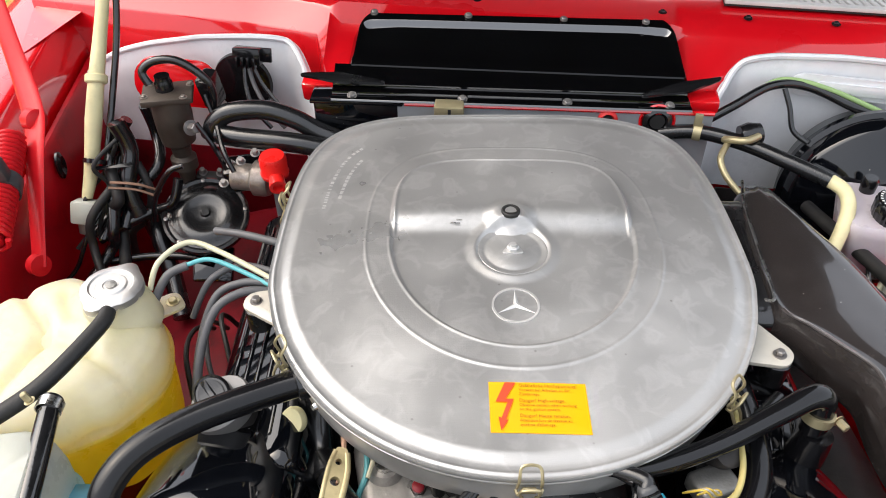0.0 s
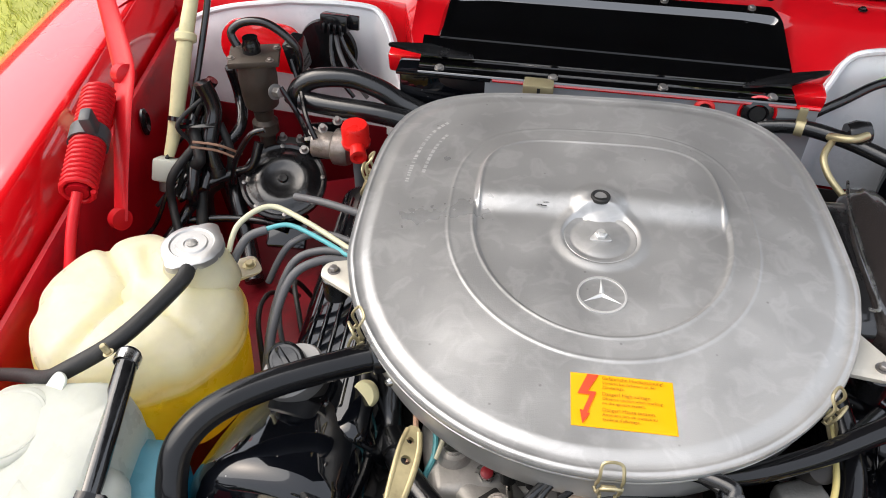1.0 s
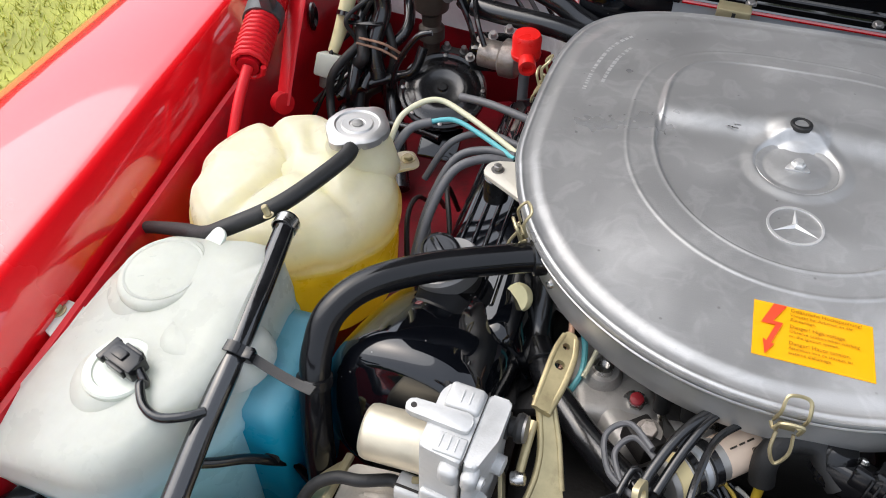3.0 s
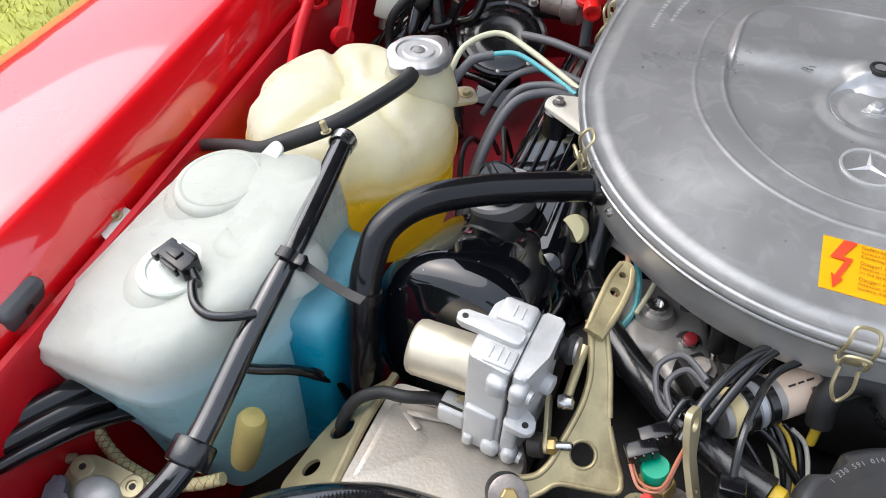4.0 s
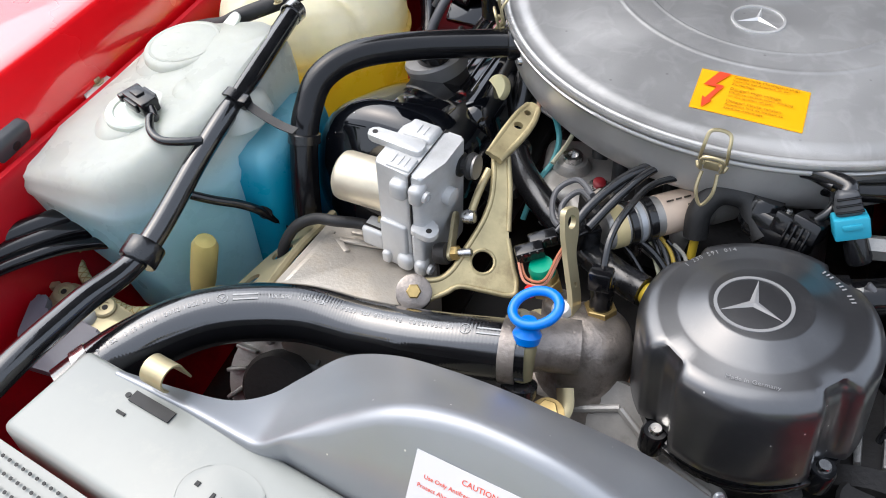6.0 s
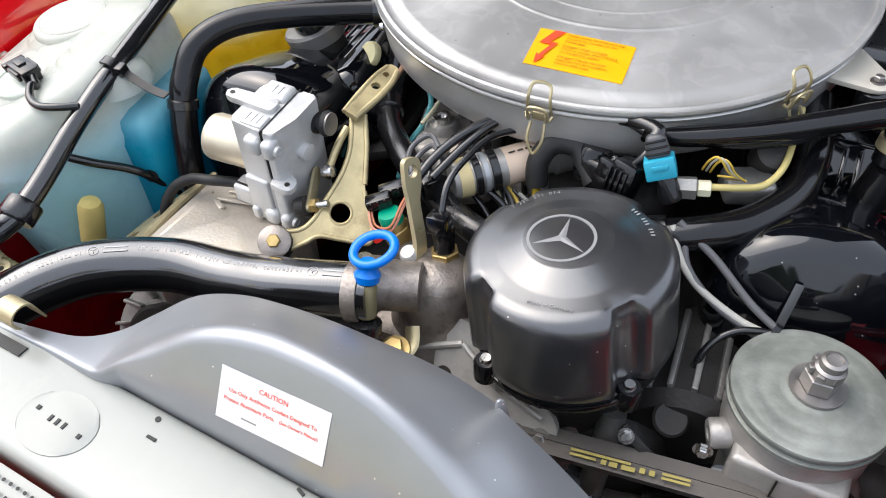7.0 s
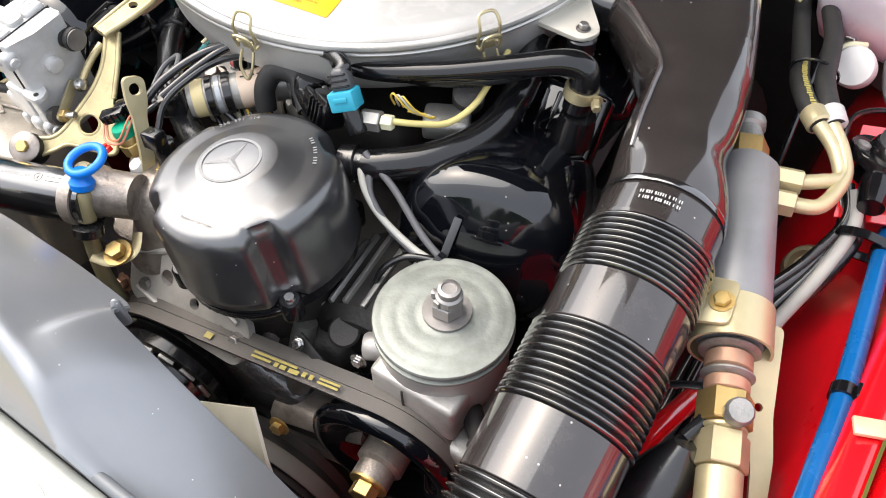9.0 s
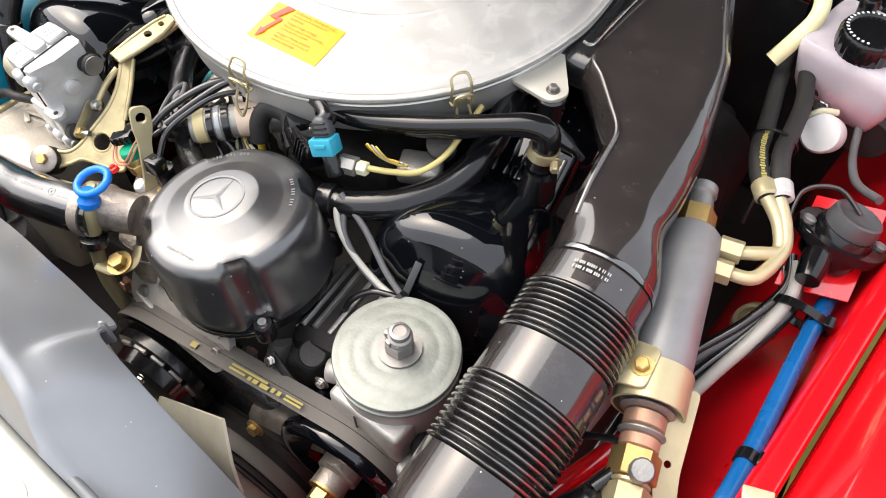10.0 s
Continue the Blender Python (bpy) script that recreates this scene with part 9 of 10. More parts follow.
    part("drum", lathe([(0.0, 0.06), (0.045, 0.06), (0.052, 0.052), (0.075, 0.048), (0.082, 0.040), (0.104, 0.034), (0.110, 0.026), (0.112, 0.008), (0.118, 0.004), (0.118, -0.004), (0.112, -0.008), (0.105, -0.04), (0.0, -0.045)], m, 60), GLOSS, b)
    part("label", box(m @ frame_to((0.03, 0.082, 0.046), (0, 0.3, 1)), 0.05, 0.014, 0.0006), YELLOW, b, "small yellow label", smooth=False)
    # hose from servo to the engine
    h = thing("vacuum_hose", "braided black servo vacuum hose with gold ends", "hose", (0.40, 0.80, 0.85))
    part("hose", tube([(0.28, 0.875, 0.862), (0.325, 0.862, 0.872), (0.375, 0.835, 0.872), (0.42, 0.80, 0.868), (0.462, 0.768, 0.862)], 0.0095, 16), RUBBER, h)
    part("pipe_end", tube([(0.462, 0.768, 0.862), (0.474, 0.752, 0.858), (0.476, 0.735, 0.846), (0.466, 0.715, 0.828), (0.455, 0.70, 0.81)], 0.0085, 14), CREAM_TUBE, h, "cream pipe end")
    part("clamp", lathe([(0.0098, -0.005), (0.0115, -0.005), (0.0115, 0.005), (0.0098, 0.005)], frame_to((0.325, 0.862, 0.872), (1, -0.45, 0)), 24), ZINC, h)
    part("clamp_tab", box(pose(0.322, 0.86, 0.888, 0, 0, -20), 0.010, 0.004, 0.022, 0.001), ZINC, h)
    part("gold_elbow", tube([(0.352, 0.845, 0.872), (0.358, 0.83, 0.88), (0.372, 0.82, 0.885), (0.39, 0.83, 0.885)], 0.0048, 12), ZINC, h)
    part("gold_pipe", tube([(0.356, 0.835, 0.872), (0.344, 0.815, 0.862), (0.348, 0.795, 0.85), (0.362, 0.775, 0.838)], 0.0042, 12), ZINC, h)
    part("valve", lathe([(0.014, -0.012), (0.016, 0.0), (0.012, 0.014), (0.0, 0.014)], frame_to((0.385, 0.845, 0.878), (1, 0.1, 0.2)), 20), RUBBER, h)
    for pts, mt, r0 in (([(0.32, 0.905, 0.862), (0.36, 0.905, 0.875), (0.41, 0.918, 0.900), (0.45, 0.93, 0.910), (0.51, 0.918, 0.900), (0.60, 0.895, 0.868)], make("light_green_wire", (0.3, 0.45, 0.18), 0.45), 0.0035),
                        ([(0.34, 0.895, 0.865), (0.38, 0.905, 0.885), (0.43, 0.922, 0.905), (0.48, 0.925, 0.902), (0.54, 0.905, 0.882), (0.62, 0.88, 0.855)], RUBBER, 0.006),
                        ([(0.445, 0.915, 0.905), (0.452, 0.90, 0.885), (0.458, 0.885, 0.86), (0.475, 0.87, 0.85)], RUBBER, 0.0035)):
        single("firewall_wire", tube(pts, r0, 10), mt, "wire clipped across the insulated bulkhead", "cable", group="wires on the bulkhead")


build_right_side()


# ---- bulkhead ----
def cowl_line(x):
    return 0.905 - 0.17 * (x - 0.025)


def flange_line(x):
    return 0.903 - 0.066 * (x - 0.025)


def build_bulkhead():
    d = Vector((1, -0.066, 0)).normalized()
    # heater blower cover
    c = thing("blower_cover", "glossy black blower cover screwed to the scuttle", "cover", (0.09, 0.93, 0.88))
    rows = []
    nx, ny = 110, 64
    for j in range(ny):
        v = 1.17 * j / (ny - 1)
        row = []
        for i in range(nx):
            u = i / (nx - 1)
            cut = 0.026 * (1 - math.sqrt(1 - max(0.0, (v - 0.77) / 0.4001) ** 2))
            x0, x1 = -0.131 + 0.010 * v + cut, 0.325 - 0.004 * v - cut
            x = x0 + (x1 - x0) * u
            e = min(u, 1 - u) * 0.44
            k = smooth01(0.009, 0.017, e - 0.10 * max(0.0, v - 0.72) ** 2 * 0.5) * smooth01(0.002, 0.0055 + 0.007 * smooth01(0.07, 0.0, e), (1 - v) * 0.08)
            y = 0.9535 - 0.0877 * x + (0.072 + 0.01 * u) * v
            z = 0.915 + 0.034 * v - 0.007 * k * smooth01(0.0, 0.5, v) - 0.016 * (1 - smooth01(0.0, 0.008, e)) - 0.01 * (1 - smooth01(0.0, 0.004, (1.17 - v) * 0.08))
            row.append(Vector((x, y, z)))
        rows.append(row)
    part("shell", thick_sheet(rows, 0.003), COVER, c, angle=70)
    lip = [[Vector((x, flange_line(x) - 0.014 + s, 0.895 + h)) for x in [(-0.145 + 0.46 * i / 20) for i in range(21)]] for s, h in ((-0.0015, 0.0015), (-0.0005, 0.003), (0.001, 0.004), (0.014, 0.0045), (0.0145, 0.0065), (0.030, 0.0070), (0.0305, 0.0095))]
    lip.append([Vector((x, 0.9535 - 0.0877 * x + 0.002, 0.914)) for x in [(-0.145 + 0.46 * i / 20) for i in range(21)]])
    part("lower_flange", thick_sheet(lip, 0.003), COVER, c, "stepped black flange")
    for x in (-0.118, 0.025, 0.159, 0.288):
        part("bolt", bolt(frame_to((x, flange_line(x) - 0.007, 0.9), (0, -0.5, 1)), 0.0042), DULL_STEEL, c)
    for x in (-0.095, 0.035, 0.165, 0.275):
        part("bolt", bolt(frame_to((x, 0.9535 - 0.0877 * x + 0.0815, 0.9535), (0, -0.43, 1)), 0.0036), DULL_STEEL, c)
    part("screw_boss", lathe([(0.007, -0.004), (0.007, 0.001), (0.0045, 0.0015), (0.0045, 0.0005), (0, 0.0005)], frame_to((0.102, 0.997, 0.929), (0, -0.45, 1)), 24), COVER, c)
    for x, s in ((-0.135, -1), (0.31, 1)):
        b = plate(rounded([(0, -0.008), (0.05, -0.002), (0.052, 0.002), (0.0, 0.010), (-0.06, 0.007), (-0.06, 0.003)], 0.002), frame_to((x, flange_line(x) + 0.014, 0.913), (0, -0.3, 1), Vector((1, 0.35, 0)) if s > 0 else Vector((-1, 0.1, 0))), 0.004, 0.001)
        part("side_seal", b, RUBBER, c, "pointed rubber seal")
    # black box beside the cover
    bx = thing("relay_box", "black lidded box on the bulkhead", "box", (-0.11, 0.92, 0.83))
    part("body", box(frame_to((-0.112, 0.918, 0.866), (0, 0, 1), d), 0.115, 0.03, 0.05, 0.004), GLOSS, bx)
    part("lid", box(frame_to((-0.112, 0.917, 0.8925), (0, -0.05, 1), d), 0.122, 0.036, 0.005, 0.0015), GLOSS, bx)
    # silver panel below the cover, with latch and grommets
    p = thing("bulkhead_panel", "silver painted bulkhead panel with rubber grommets", "panel", (0.1, 0.89, 0.6), kind="structure")
    b = bmesh.new()
    rows = [[Vector((x, flange_line(x) - 0.007, z)) for z in (0.5, 0.7, 0.890)] for x in (-0.06, 0.05, 0.17, 0.30, 0.345)]
    part("sheet", thick_sheet(rows, 0.002), SILVER_PAINT, p)
    for x, r, red in ((0.212, 0.013, 1), (0.275, 0.019, 0)):
        m = frame_to((x, flange_line(x) - 0.0085, 0.879), (-0.066, -1, 0.1))
        g = part("grommet", lathe([(r, 0.0), (r, 0.004), (r * 0.7, 0.007), (r * 0.55, 0.003), (0.0, 0.003)], m, 28), RUBBER if not red else RED_PLASTIC, p, "" if not red else "red rubber grommet")
        part("hole", lathe([(0, 0.0035), (r * 0.52, 0.0035), (r * 0.5, 0.005), (0, 0.005)], m, 20), MESHBLACK, g)
    part("red_edge", tube([(x, flange_line(x) - 0.0095, 0.892) for x in (-0.05, 0.1, 0.25, 0.345)], 0.0032, 8, 4), RED, p, "red painted upper edge")
    part("grommet_ring", lathe([(0.021, -0.001), (0.0235, 0.002), (0.0215, 0.0035), (0.019, 0.001)], frame_to((0.275, flange_line(0.275) - 0.0085, 0.879), (-0.066, -1, 0.1)), 32, cap0=False, cap1=False), RED, p, "red ring round the large grommet")
    la = part("latch", box(frame_to((0.008, 0.888, 0.888), (0, -0.1, 1), d), 0.038, 0.02, 0.022, 0.002), ZINC, p, "cream passivated latch plate")
    part("latch_slot", box(frame_to((0.008, 0.8778, 0.888), (0, -0.1, 1), d), 0.004, 0.001, 0.014), MESHBLACK, la)
    # insulation pads either side
    def pad(name, outline, c0, lb, curve):
        """A quilted sheet between a level foot and a curved top edge, with a rolled rim."""
        top = spline([(x, 0, z) for x, z in outline[1:-1]], 10)
        z0 = outline[0][1]
        rows, rim = [], []
        for v in [k / 14 for k in range(15)]:
            row = []
            for q in top:
                z = z0 + (q.z - z0) * v
                p = Vector((q.x, c0 - 0.17 * q.x + curve(q.x, z) - 0.012 + 0.008 * v ** 6, z))
                p.y += 0.006 * noise.noise(p * 9) + 0.0025 * noise.noise(p * 26)
                row.append(p)
            rows.append(row)
        t = thing(name, lb, "insulation", (top[0].lerp(top[-1], 0.5).x, c0, z0))
        part("quilt", thick_sheet(rows, 0.008), PAD, t, angle=60)
        part("rolled_rim", tube(rows[-1], 0.0045, 8, 1), PAD, t)
        return t
    pad("insulation_pad", [(-0.60, 0.70), (-0.60, 0.78), (-0.515, 0.85), (-0.42, 0.882), (-0.33, 0.897), (-0.235, 0.900), (-0.20, 0.875), (-0.185, 0.83), (-0.165, 0.78), (-0.165, 0.70)], 1.036, "silver-white insulation pad curving round the bulkhead", lambda x, z: -0.10 * smooth01(-0.23, -0.155, x))
    pad("insulation_pad", [(0.335, 0.73), (0.335, 0.84), (0.372, 0.885), (0.392, 0.915), (0.42, 0.930), (0.50, 0.935), (0.66, 0.930), (0.70, 0.90), (0.70, 0.73)], 1.03, "silver-white insulation pad with an embossed oval", lambda x, z: -0.07 * (1 - smooth01(0.33, 0.40, x)))
    m = frame_to((0.535, 0.926, 0.900), (-0.17, -1, 0.05), (1, -0.17, -0.03))
    single("embossed_plate", join(plate(rounded([(-0.075, -0.015), (0.075, -0.015), (0.075, 0.015), (-0.075, 0.015)], 0.014), m, 0.005, 0.002), plate(rounded([(-0.05, -0.007), (0.06, -0.007), (0.06, 0.007), (-0.05, 0.007)], 0.006), m @ pose(0.005, 0, 0.005), 0.003, 0.001)), PAD, "embossed oval plate on the silver insulation", "plate")
    # dark lower sheets under the pads; the left red has deep-bay shade painted in
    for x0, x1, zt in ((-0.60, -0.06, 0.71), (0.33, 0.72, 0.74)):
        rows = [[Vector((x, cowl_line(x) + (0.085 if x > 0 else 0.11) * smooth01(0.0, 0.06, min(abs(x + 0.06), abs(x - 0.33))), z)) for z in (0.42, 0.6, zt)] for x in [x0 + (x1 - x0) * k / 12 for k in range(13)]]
        part("lower_sheet", thick_sheet(rows, 0.002), RED_SHADE_GRIME if x0 < 0 else RUBBER_MATT, p, "dark red lower bulkhead, shade and grime in its colour" if x0 < 0 else "dull black lower bulkhead sheet")
    # red trim below the cover corners
    for x in (-0.165, 0.335):
        part("red_corner", box(frame_to((x, (cowl_line(x) if x < 0 else flange_line(x) + 0.008) + 0.02, 0.885), (0, -0.2, 1), d), 0.05, 0.03, 0.03, 0.006), RED, p)


build_bulkhead()


# ---- back left corner: horn, hoses, relay, bonnet hinge ----
def build_corner():
    h = thing("horn", "black disc horn with a ring of small screws", "horn", (-0.35, 0.90, 0.63))
    m = frame_to((-0.331, 0.869, 0.733), (0.1, -0.42, 0.90)) @ Matrix.Scale(0.9, 4)
    part("body", lathe([(0.0, -0.05), (0.03, -0.048), (0.045, -0.02), (0.064, -0.012), (0.066, -0.006), (0.066, 0.002), (0.062, 0.004), (0.058, 0.001), (0.05, 0.002), (0.046, 0.006), (0.03, 0.008), (0.026, 0.006), (0.008, 0.007), (0.006, 0.010), (0.0, 0.010)], m, 48), RUBBER, h)
    for k in range(8):
        a = k * math.pi / 4 + 0.2
        part("screw", lathe([(0.0034, 0.002), (0.0034, 0.0045), (0, 0.0052)], m @ pose(0.060 * math.cos(a), 0.060 * math.sin(a), 0), 10), DULL_STEEL, h)
    part("bracket", box(frame_to((-0.322, 0.83, 0.675), (0.1, -0.6, 0.8)), 0.055, 0.05, 0.012, 0.003), GLOSS, h)
    part("terminal", box(m @ pose(0.0, 0.075, -0.01), 0.05, 0.014, 0.012, 0.002), CAST_DARK, h)
    for x in (-0.015, 0.012):
        part("terminal_bolt", bolt(m @ pose(x, 0.078, -0.004), 0.0045, 0.010), DULL_STEEL, h)
    # red capped valve
    v = thing("red_cap_valve", "small metal valve with a bright red plastic cap", "valve", (-0.215, 0.85, 0.78))
    m = frame_to((-0.218, 0.842, 0.820), (0.0, -0.05, 1)) @ Matrix.Scale(0.85, 4)
    cap = part("cap", lathe([(0.021, 0.0), (0.022, 0.006), (0.0205, 0.008), (0.021, 0.030), (0.018, 0.036), (0.0, 0.038)], m, 32), RED_PLASTIC, v, "bright red cap")
    nz = part("nozzle", lathe([(0.011, 0.0), (0.0125, 0.018), (0.0125, 0.026), (0.008, 0.026), (0.007, 0.018), (0, 0.018)], m @ frame_to((0.004, -0.012, 0.006), (0.25, -1, -0.1)), 24), RED_PLASTIC, v)
    part("stem", lathe([(0.008, -0.09), (0.008, 0.0)], m, 16), GREY_PLASTIC, v)
    part("side_body", lathe([(0.0, 0.0), (0.022, 0.0), (0.024, 0.006), (0.024, 0.02), (0.018, 0.024), (0.018, 0.05), (0, 0.052)], frame_to((-0.228, 0.853, 0.805), (-1, 0.15, 0.0)), 28), GRIMY, v)
    part("lever", tube([(-0.27, 0.84, 0.825), (-0.285, 0.86, 0.845), (-0.30, 0.90, 0.86), (-0.315, 0.925, 0.89)], 0.0035, 8), PLASTIC, v)
    for p in ((-0.262, 0.85, 0.835), (-0.28, 0.865, 0.82), (-0.245, 0.862, 0.84), (-0.29, 0.85, 0.80)):
        part("small_bolt", bolt(frame_to(p, (0.1, -0.5, 1)), 0.0042, 0.007), DULL_STEEL, v)
    part("mount", box(pose(-0.27, 0.89, 0.79, 10, 0, 10), 0.06, 0.04, 0.04, 0.008), PLASTIC, v)
    # two thick hoses to the blower side
    g = "thick heater hoses at the bulkhead"
    single("heater_pipe", tube([(-0.313, 0.905, 0.838), (-0.302, 0.908, 0.860), (-0.28, 0.91, 0.873), (-0.235, 0.91, 0.876), (-0.197, 0.905, 0.866), (-0.165, 0.90, 0.849), (-0.12, 0.89, 0.835)], 0.0132, 20), RUBBER, "thick black heater hose bent over the corner", "hose", group=g)
    single("heater_pipe", tube([(-0.30, 0.90, 0.845), (-0.26, 0.89, 0.845), (-0.20, 0.88, 0.845), (-0.15, 0.875, 0.838), (-0.10, 0.87, 0.835)], 0.0132, 20), RUBBER, "straight black heater hose below the first", "hose", group=g)
    # level regulator valve: the brownish upright body
    e = thing("upright_valve", "brownish cast upright valve body with a square head", "valve", (-0.37, 0.93, 0.77))
    m = Matrix.Translation((-0.366, 0.930, 0.0))
    brown = make("brown_cast", (0.075, 0.06, 0.048), 0.5, metal=0.4, var=0.3, bump=0.6)
    part("body", lathe([(0.010, 0.74), (0.012, 0.77), (0.018, 0.774), (0.018, 0.79), (0.013, 0.795), (0.014, 0.81), (0.023, 0.818), (0.025, 0.835), (0.026, 0.86), (0.024, 0.885)], m, 28), brown, e)
    part("head", box(m @ pose(0, 0, 0.889, 0, 0, 12), 0.066, 0.052, 0.009, 0.002), brown, e, "square brownish head plate")
    part("knob", lathe([(0.012, 0.893), (0.012, 0.905), (0.010, 0.908), (0.010, 0.914), (0.0, 0.914)], m @ pose(-0.004, 0.004, 0), 20), PLASTIC, e)
    for x, y in ((-0.026, -0.018), (0.026, -0.018), (0.026, 0.018), (-0.026, 0.018)):
        part("bolt", bolt(m @ pose(x, y, 0.8935), 0.0036), GRIMY, e)
    part("side_fitting", bolt(frame_to((-0.335, 0.90, 0.855), (0.7, -0.6, 0.3)), 0.007, 0.014), DULL_STEEL, e)
    part("rod", tube([(-0.325, 0.895, 0.865), (-0.30, 0.88, 0.83), (-0.285, 0.87, 0.79)], 0.0035, 8), PLASTIC, e)
    part("cable_loop", tube([(-0.385, 0.925, 0.905), (-0.392, 0.93, 0.922), (-0.375, 0.935, 0.934), (-0.345, 0.935, 0.934), (-0.315, 0.93, 0.915), (-0.305, 0.93, 0.89), (-0.31, 0.93, 0.86)], 0.0055, 10), RUBBER, e)
    part("clip_block", box(pose(-0.312, 0.945, 0.888, 15, 0, -20), 0.02, 0.03, 0.05, 0.004), PLASTIC, e)
    # red patch showing through the insulation
    single("red_bracket", plate(rounded([(-0.06, -0.05), (0.065, -0.05), (0.07, -0.01), (0.055, 0.022), (-0.045, 0.025), (-0.07, -0.01)], 0.02), frame_to((-0.395, 1.055, 0.855), (-0.17, -1, 0.1), (1, -0.17, 0)), 0.006, 0.002), RED, "red painted bracket on the bulkhead", "bracket")
    # plug on the insulation
    c = thing("bulkhead_connector", "square black connector clipped to the insulation", "connector", (-0.275, 1.03, 0.85))
    m = frame_to((-0.278, 1.045, 0.890), (-0.17, -1, 0.2), (1, -0.17, 0)) @ Matrix.Scale(0.68, 4)
    part("block", box(m @ pose(0, 0, 0.012), 0.06, 0.034, 0.026, 0.003), PLASTIC, c)
    for k in range(4):
        part("fin", box(m @ pose(-0.02 + 0.0125 * k, -0.012, 0.024), 0.006, 0.022, 0.014, 0.0015), PLASTIC, c)
    part("tab", box(m @ pose(0.035, 0.002, 0.006), 0.03, 0.03, 0.008, 0.002), PLASTIC, c)
    part("round_base", lathe([(0.046, 0.0), (0.044, 0.006), (0.03, 0.008), (0, 0.008)], frame_to((-0.30, 1.065, 0.835), (-0.17, -1, 0.1)), 36), PLASTIC, c)
    for k in range(3):
        part("wire", tube([m @ Vector((-0.008 + 0.008 * k, -0.018, 0.014)), (-0.285 + 0.012 * k, 1.02, 0.855), (-0.275 + 0.02 * k, 1.0, 0.83), (-0.25 + 0.02 * k, 0.99, 0.80)], 0.0032, 8), GREY_WIRE if k == 1 else RUBBER, c)
    # cream loom tube
    y = thing("loom_tube", "cream plastic loom tube with a white connector at its foot", "cable tube", (-0.47, 0.87, 0.75))
    part("tube", tube([(-0.443, 1.03, 1.04), (-0.448, 1.0, 0.989), (-0.455, 0.98, 0.951), (-0.462, 0.945, 0.903), (-0.470, 0.92, 0.857), (-0.478, 0.885, 0.799), (-0.484, 0.86, 0.768)], [0.0085, 0.0085, 0.009, 0.0105, 0.0115, 0.0095, 0.007], 16), CREAM_TUBE, y)
    part("connector", box(frame_to((-0.486, 0.85, 0.753), (0.12, 0.45, 1)), 0.034, 0.028, 0.032, 0.004), MILKY_CAP, y, "milky white connector")
    part("connector_tail", lathe([(0.009, -0.03), (0.011, -0.014)], frame_to((-0.486, 0.85, 0.753), (0.12, 0.45, 1)), 14), CAST, y)
    part("joint", lathe([(0.0125, -0.006), (0.0145, -0.004), (0.0145, 0.004), (0.0125, 0.006)], frame_to((-0.462, 0.945, 0.903), (0.0, 0.6, 0.8)), 24), CREAM_TUBE, y)
    t = thing("cable_tie", "black tie round the cream tube with a straight tail", "cable tie", (-0.465, 0.885, 0.81))
    part("band", lathe([(0.0135, -0.003), (0.0155, -0.003), (0.0155, 0.003), (0.0135, 0.003)], frame_to((-0.468, 0.883, 0.813), (0.1, 0.6, 0.8)), 20), PLASTIC, t)
    part("tail", box(frame_to((-0.44, 0.872, 0.812), (0, -0.4, 1), (1, 0.1, 0.1)), 0.05, 0.006, 0.0016, 0.0004), PLASTIC, t)
    part("black_lead", tube([(-0.43, 1.02, 1.02), (-0.435, 0.985, 0.95), (-0.445, 0.94, 0.88), (-0.455, 0.90, 0.82)], 0.0045, 10), RUBBER, y)
    # tangle of looms down the corner
    rng = random.Random(21)
    starts = [(-0.43, 0.93, 0.85), (-0.44, 0.90, 0.83), (-0.41, 0.95, 0.86), (-0.45, 0.88, 0.80), (-0.43, 0.92, 0.82), (-0.44, 0.87, 0.79), (-0.46, 0.86, 0.76), (-0.42, 0.90, 0.80), (-0.45, 0.87, 0.78), (-0.435, 0.90, 0.84)]
    for k, s in enumerate(starts):
        s = Vector(s)
        pts = [s]
        for q in range(4):
            s = s + Vector((rng.uniform(-0.030, 0.022), rng.uniform(-0.045, 0.008), rng.uniform(-0.05, -0.018)))
            pts.append(s.copy())
        single("corner_loom", tube(pts, rng.choice((0.003, 0.0045, 0.006, 0.008)), 10), RUBBER_MATT if k % 2 else RUBBER, "black taped wiring loom in the corner", "cable", group="corner wiring looms")
    for pts, r in (([(-0.47, 0.83, 0.72), (-0.43, 0.85, 0.735), (-0.40, 0.87, 0.74), (-0.375, 0.875, 0.75), (-0.365, 0.89, 0.78)], 0.007), ([(-0.46, 0.82, 0.69), (-0.41, 0.83, 0.69), (-0.36, 0.83, 0.69), (-0.32, 0.82, 0.69)], 0.0055), ([(-0.40, 0.86, 0.73), (-0.39, 0.855, 0.77), (-0.365, 0.86, 0.81), (-0.345, 0.865, 0.818)], 0.004),
                   ([(-0.42, 0.90, 0.72), (-0.40, 0.86, 0.70), (-0.38, 0.82, 0.66), (-0.36, 0.77, 0.63)], 0.013), ([(-0.435, 0.905, 0.86), (-0.425, 0.90, 0.82), (-0.43, 0.875, 0.78), (-0.42, 0.86, 0.74)], 0.012)):
        single("corner_loom", tube(pts, r, 12), RUBBER, "black taped wiring loom in the corner", "cable", group="corner wiring looms")
    for pts in ([(-0.44, 0.84, 0.80), (-0.41, 0.85, 0.79), (-0.385, 0.855, 0.775)], [(-0.438, 0.845, 0.805), (-0.405, 0.848, 0.80), (-0.38, 0.86, 0.78)]):
        single("corner_loom", tube(pts, 0.0018, 6), COPPER, "thin brown wire in the corner", "cable", group="corner wiring looms")
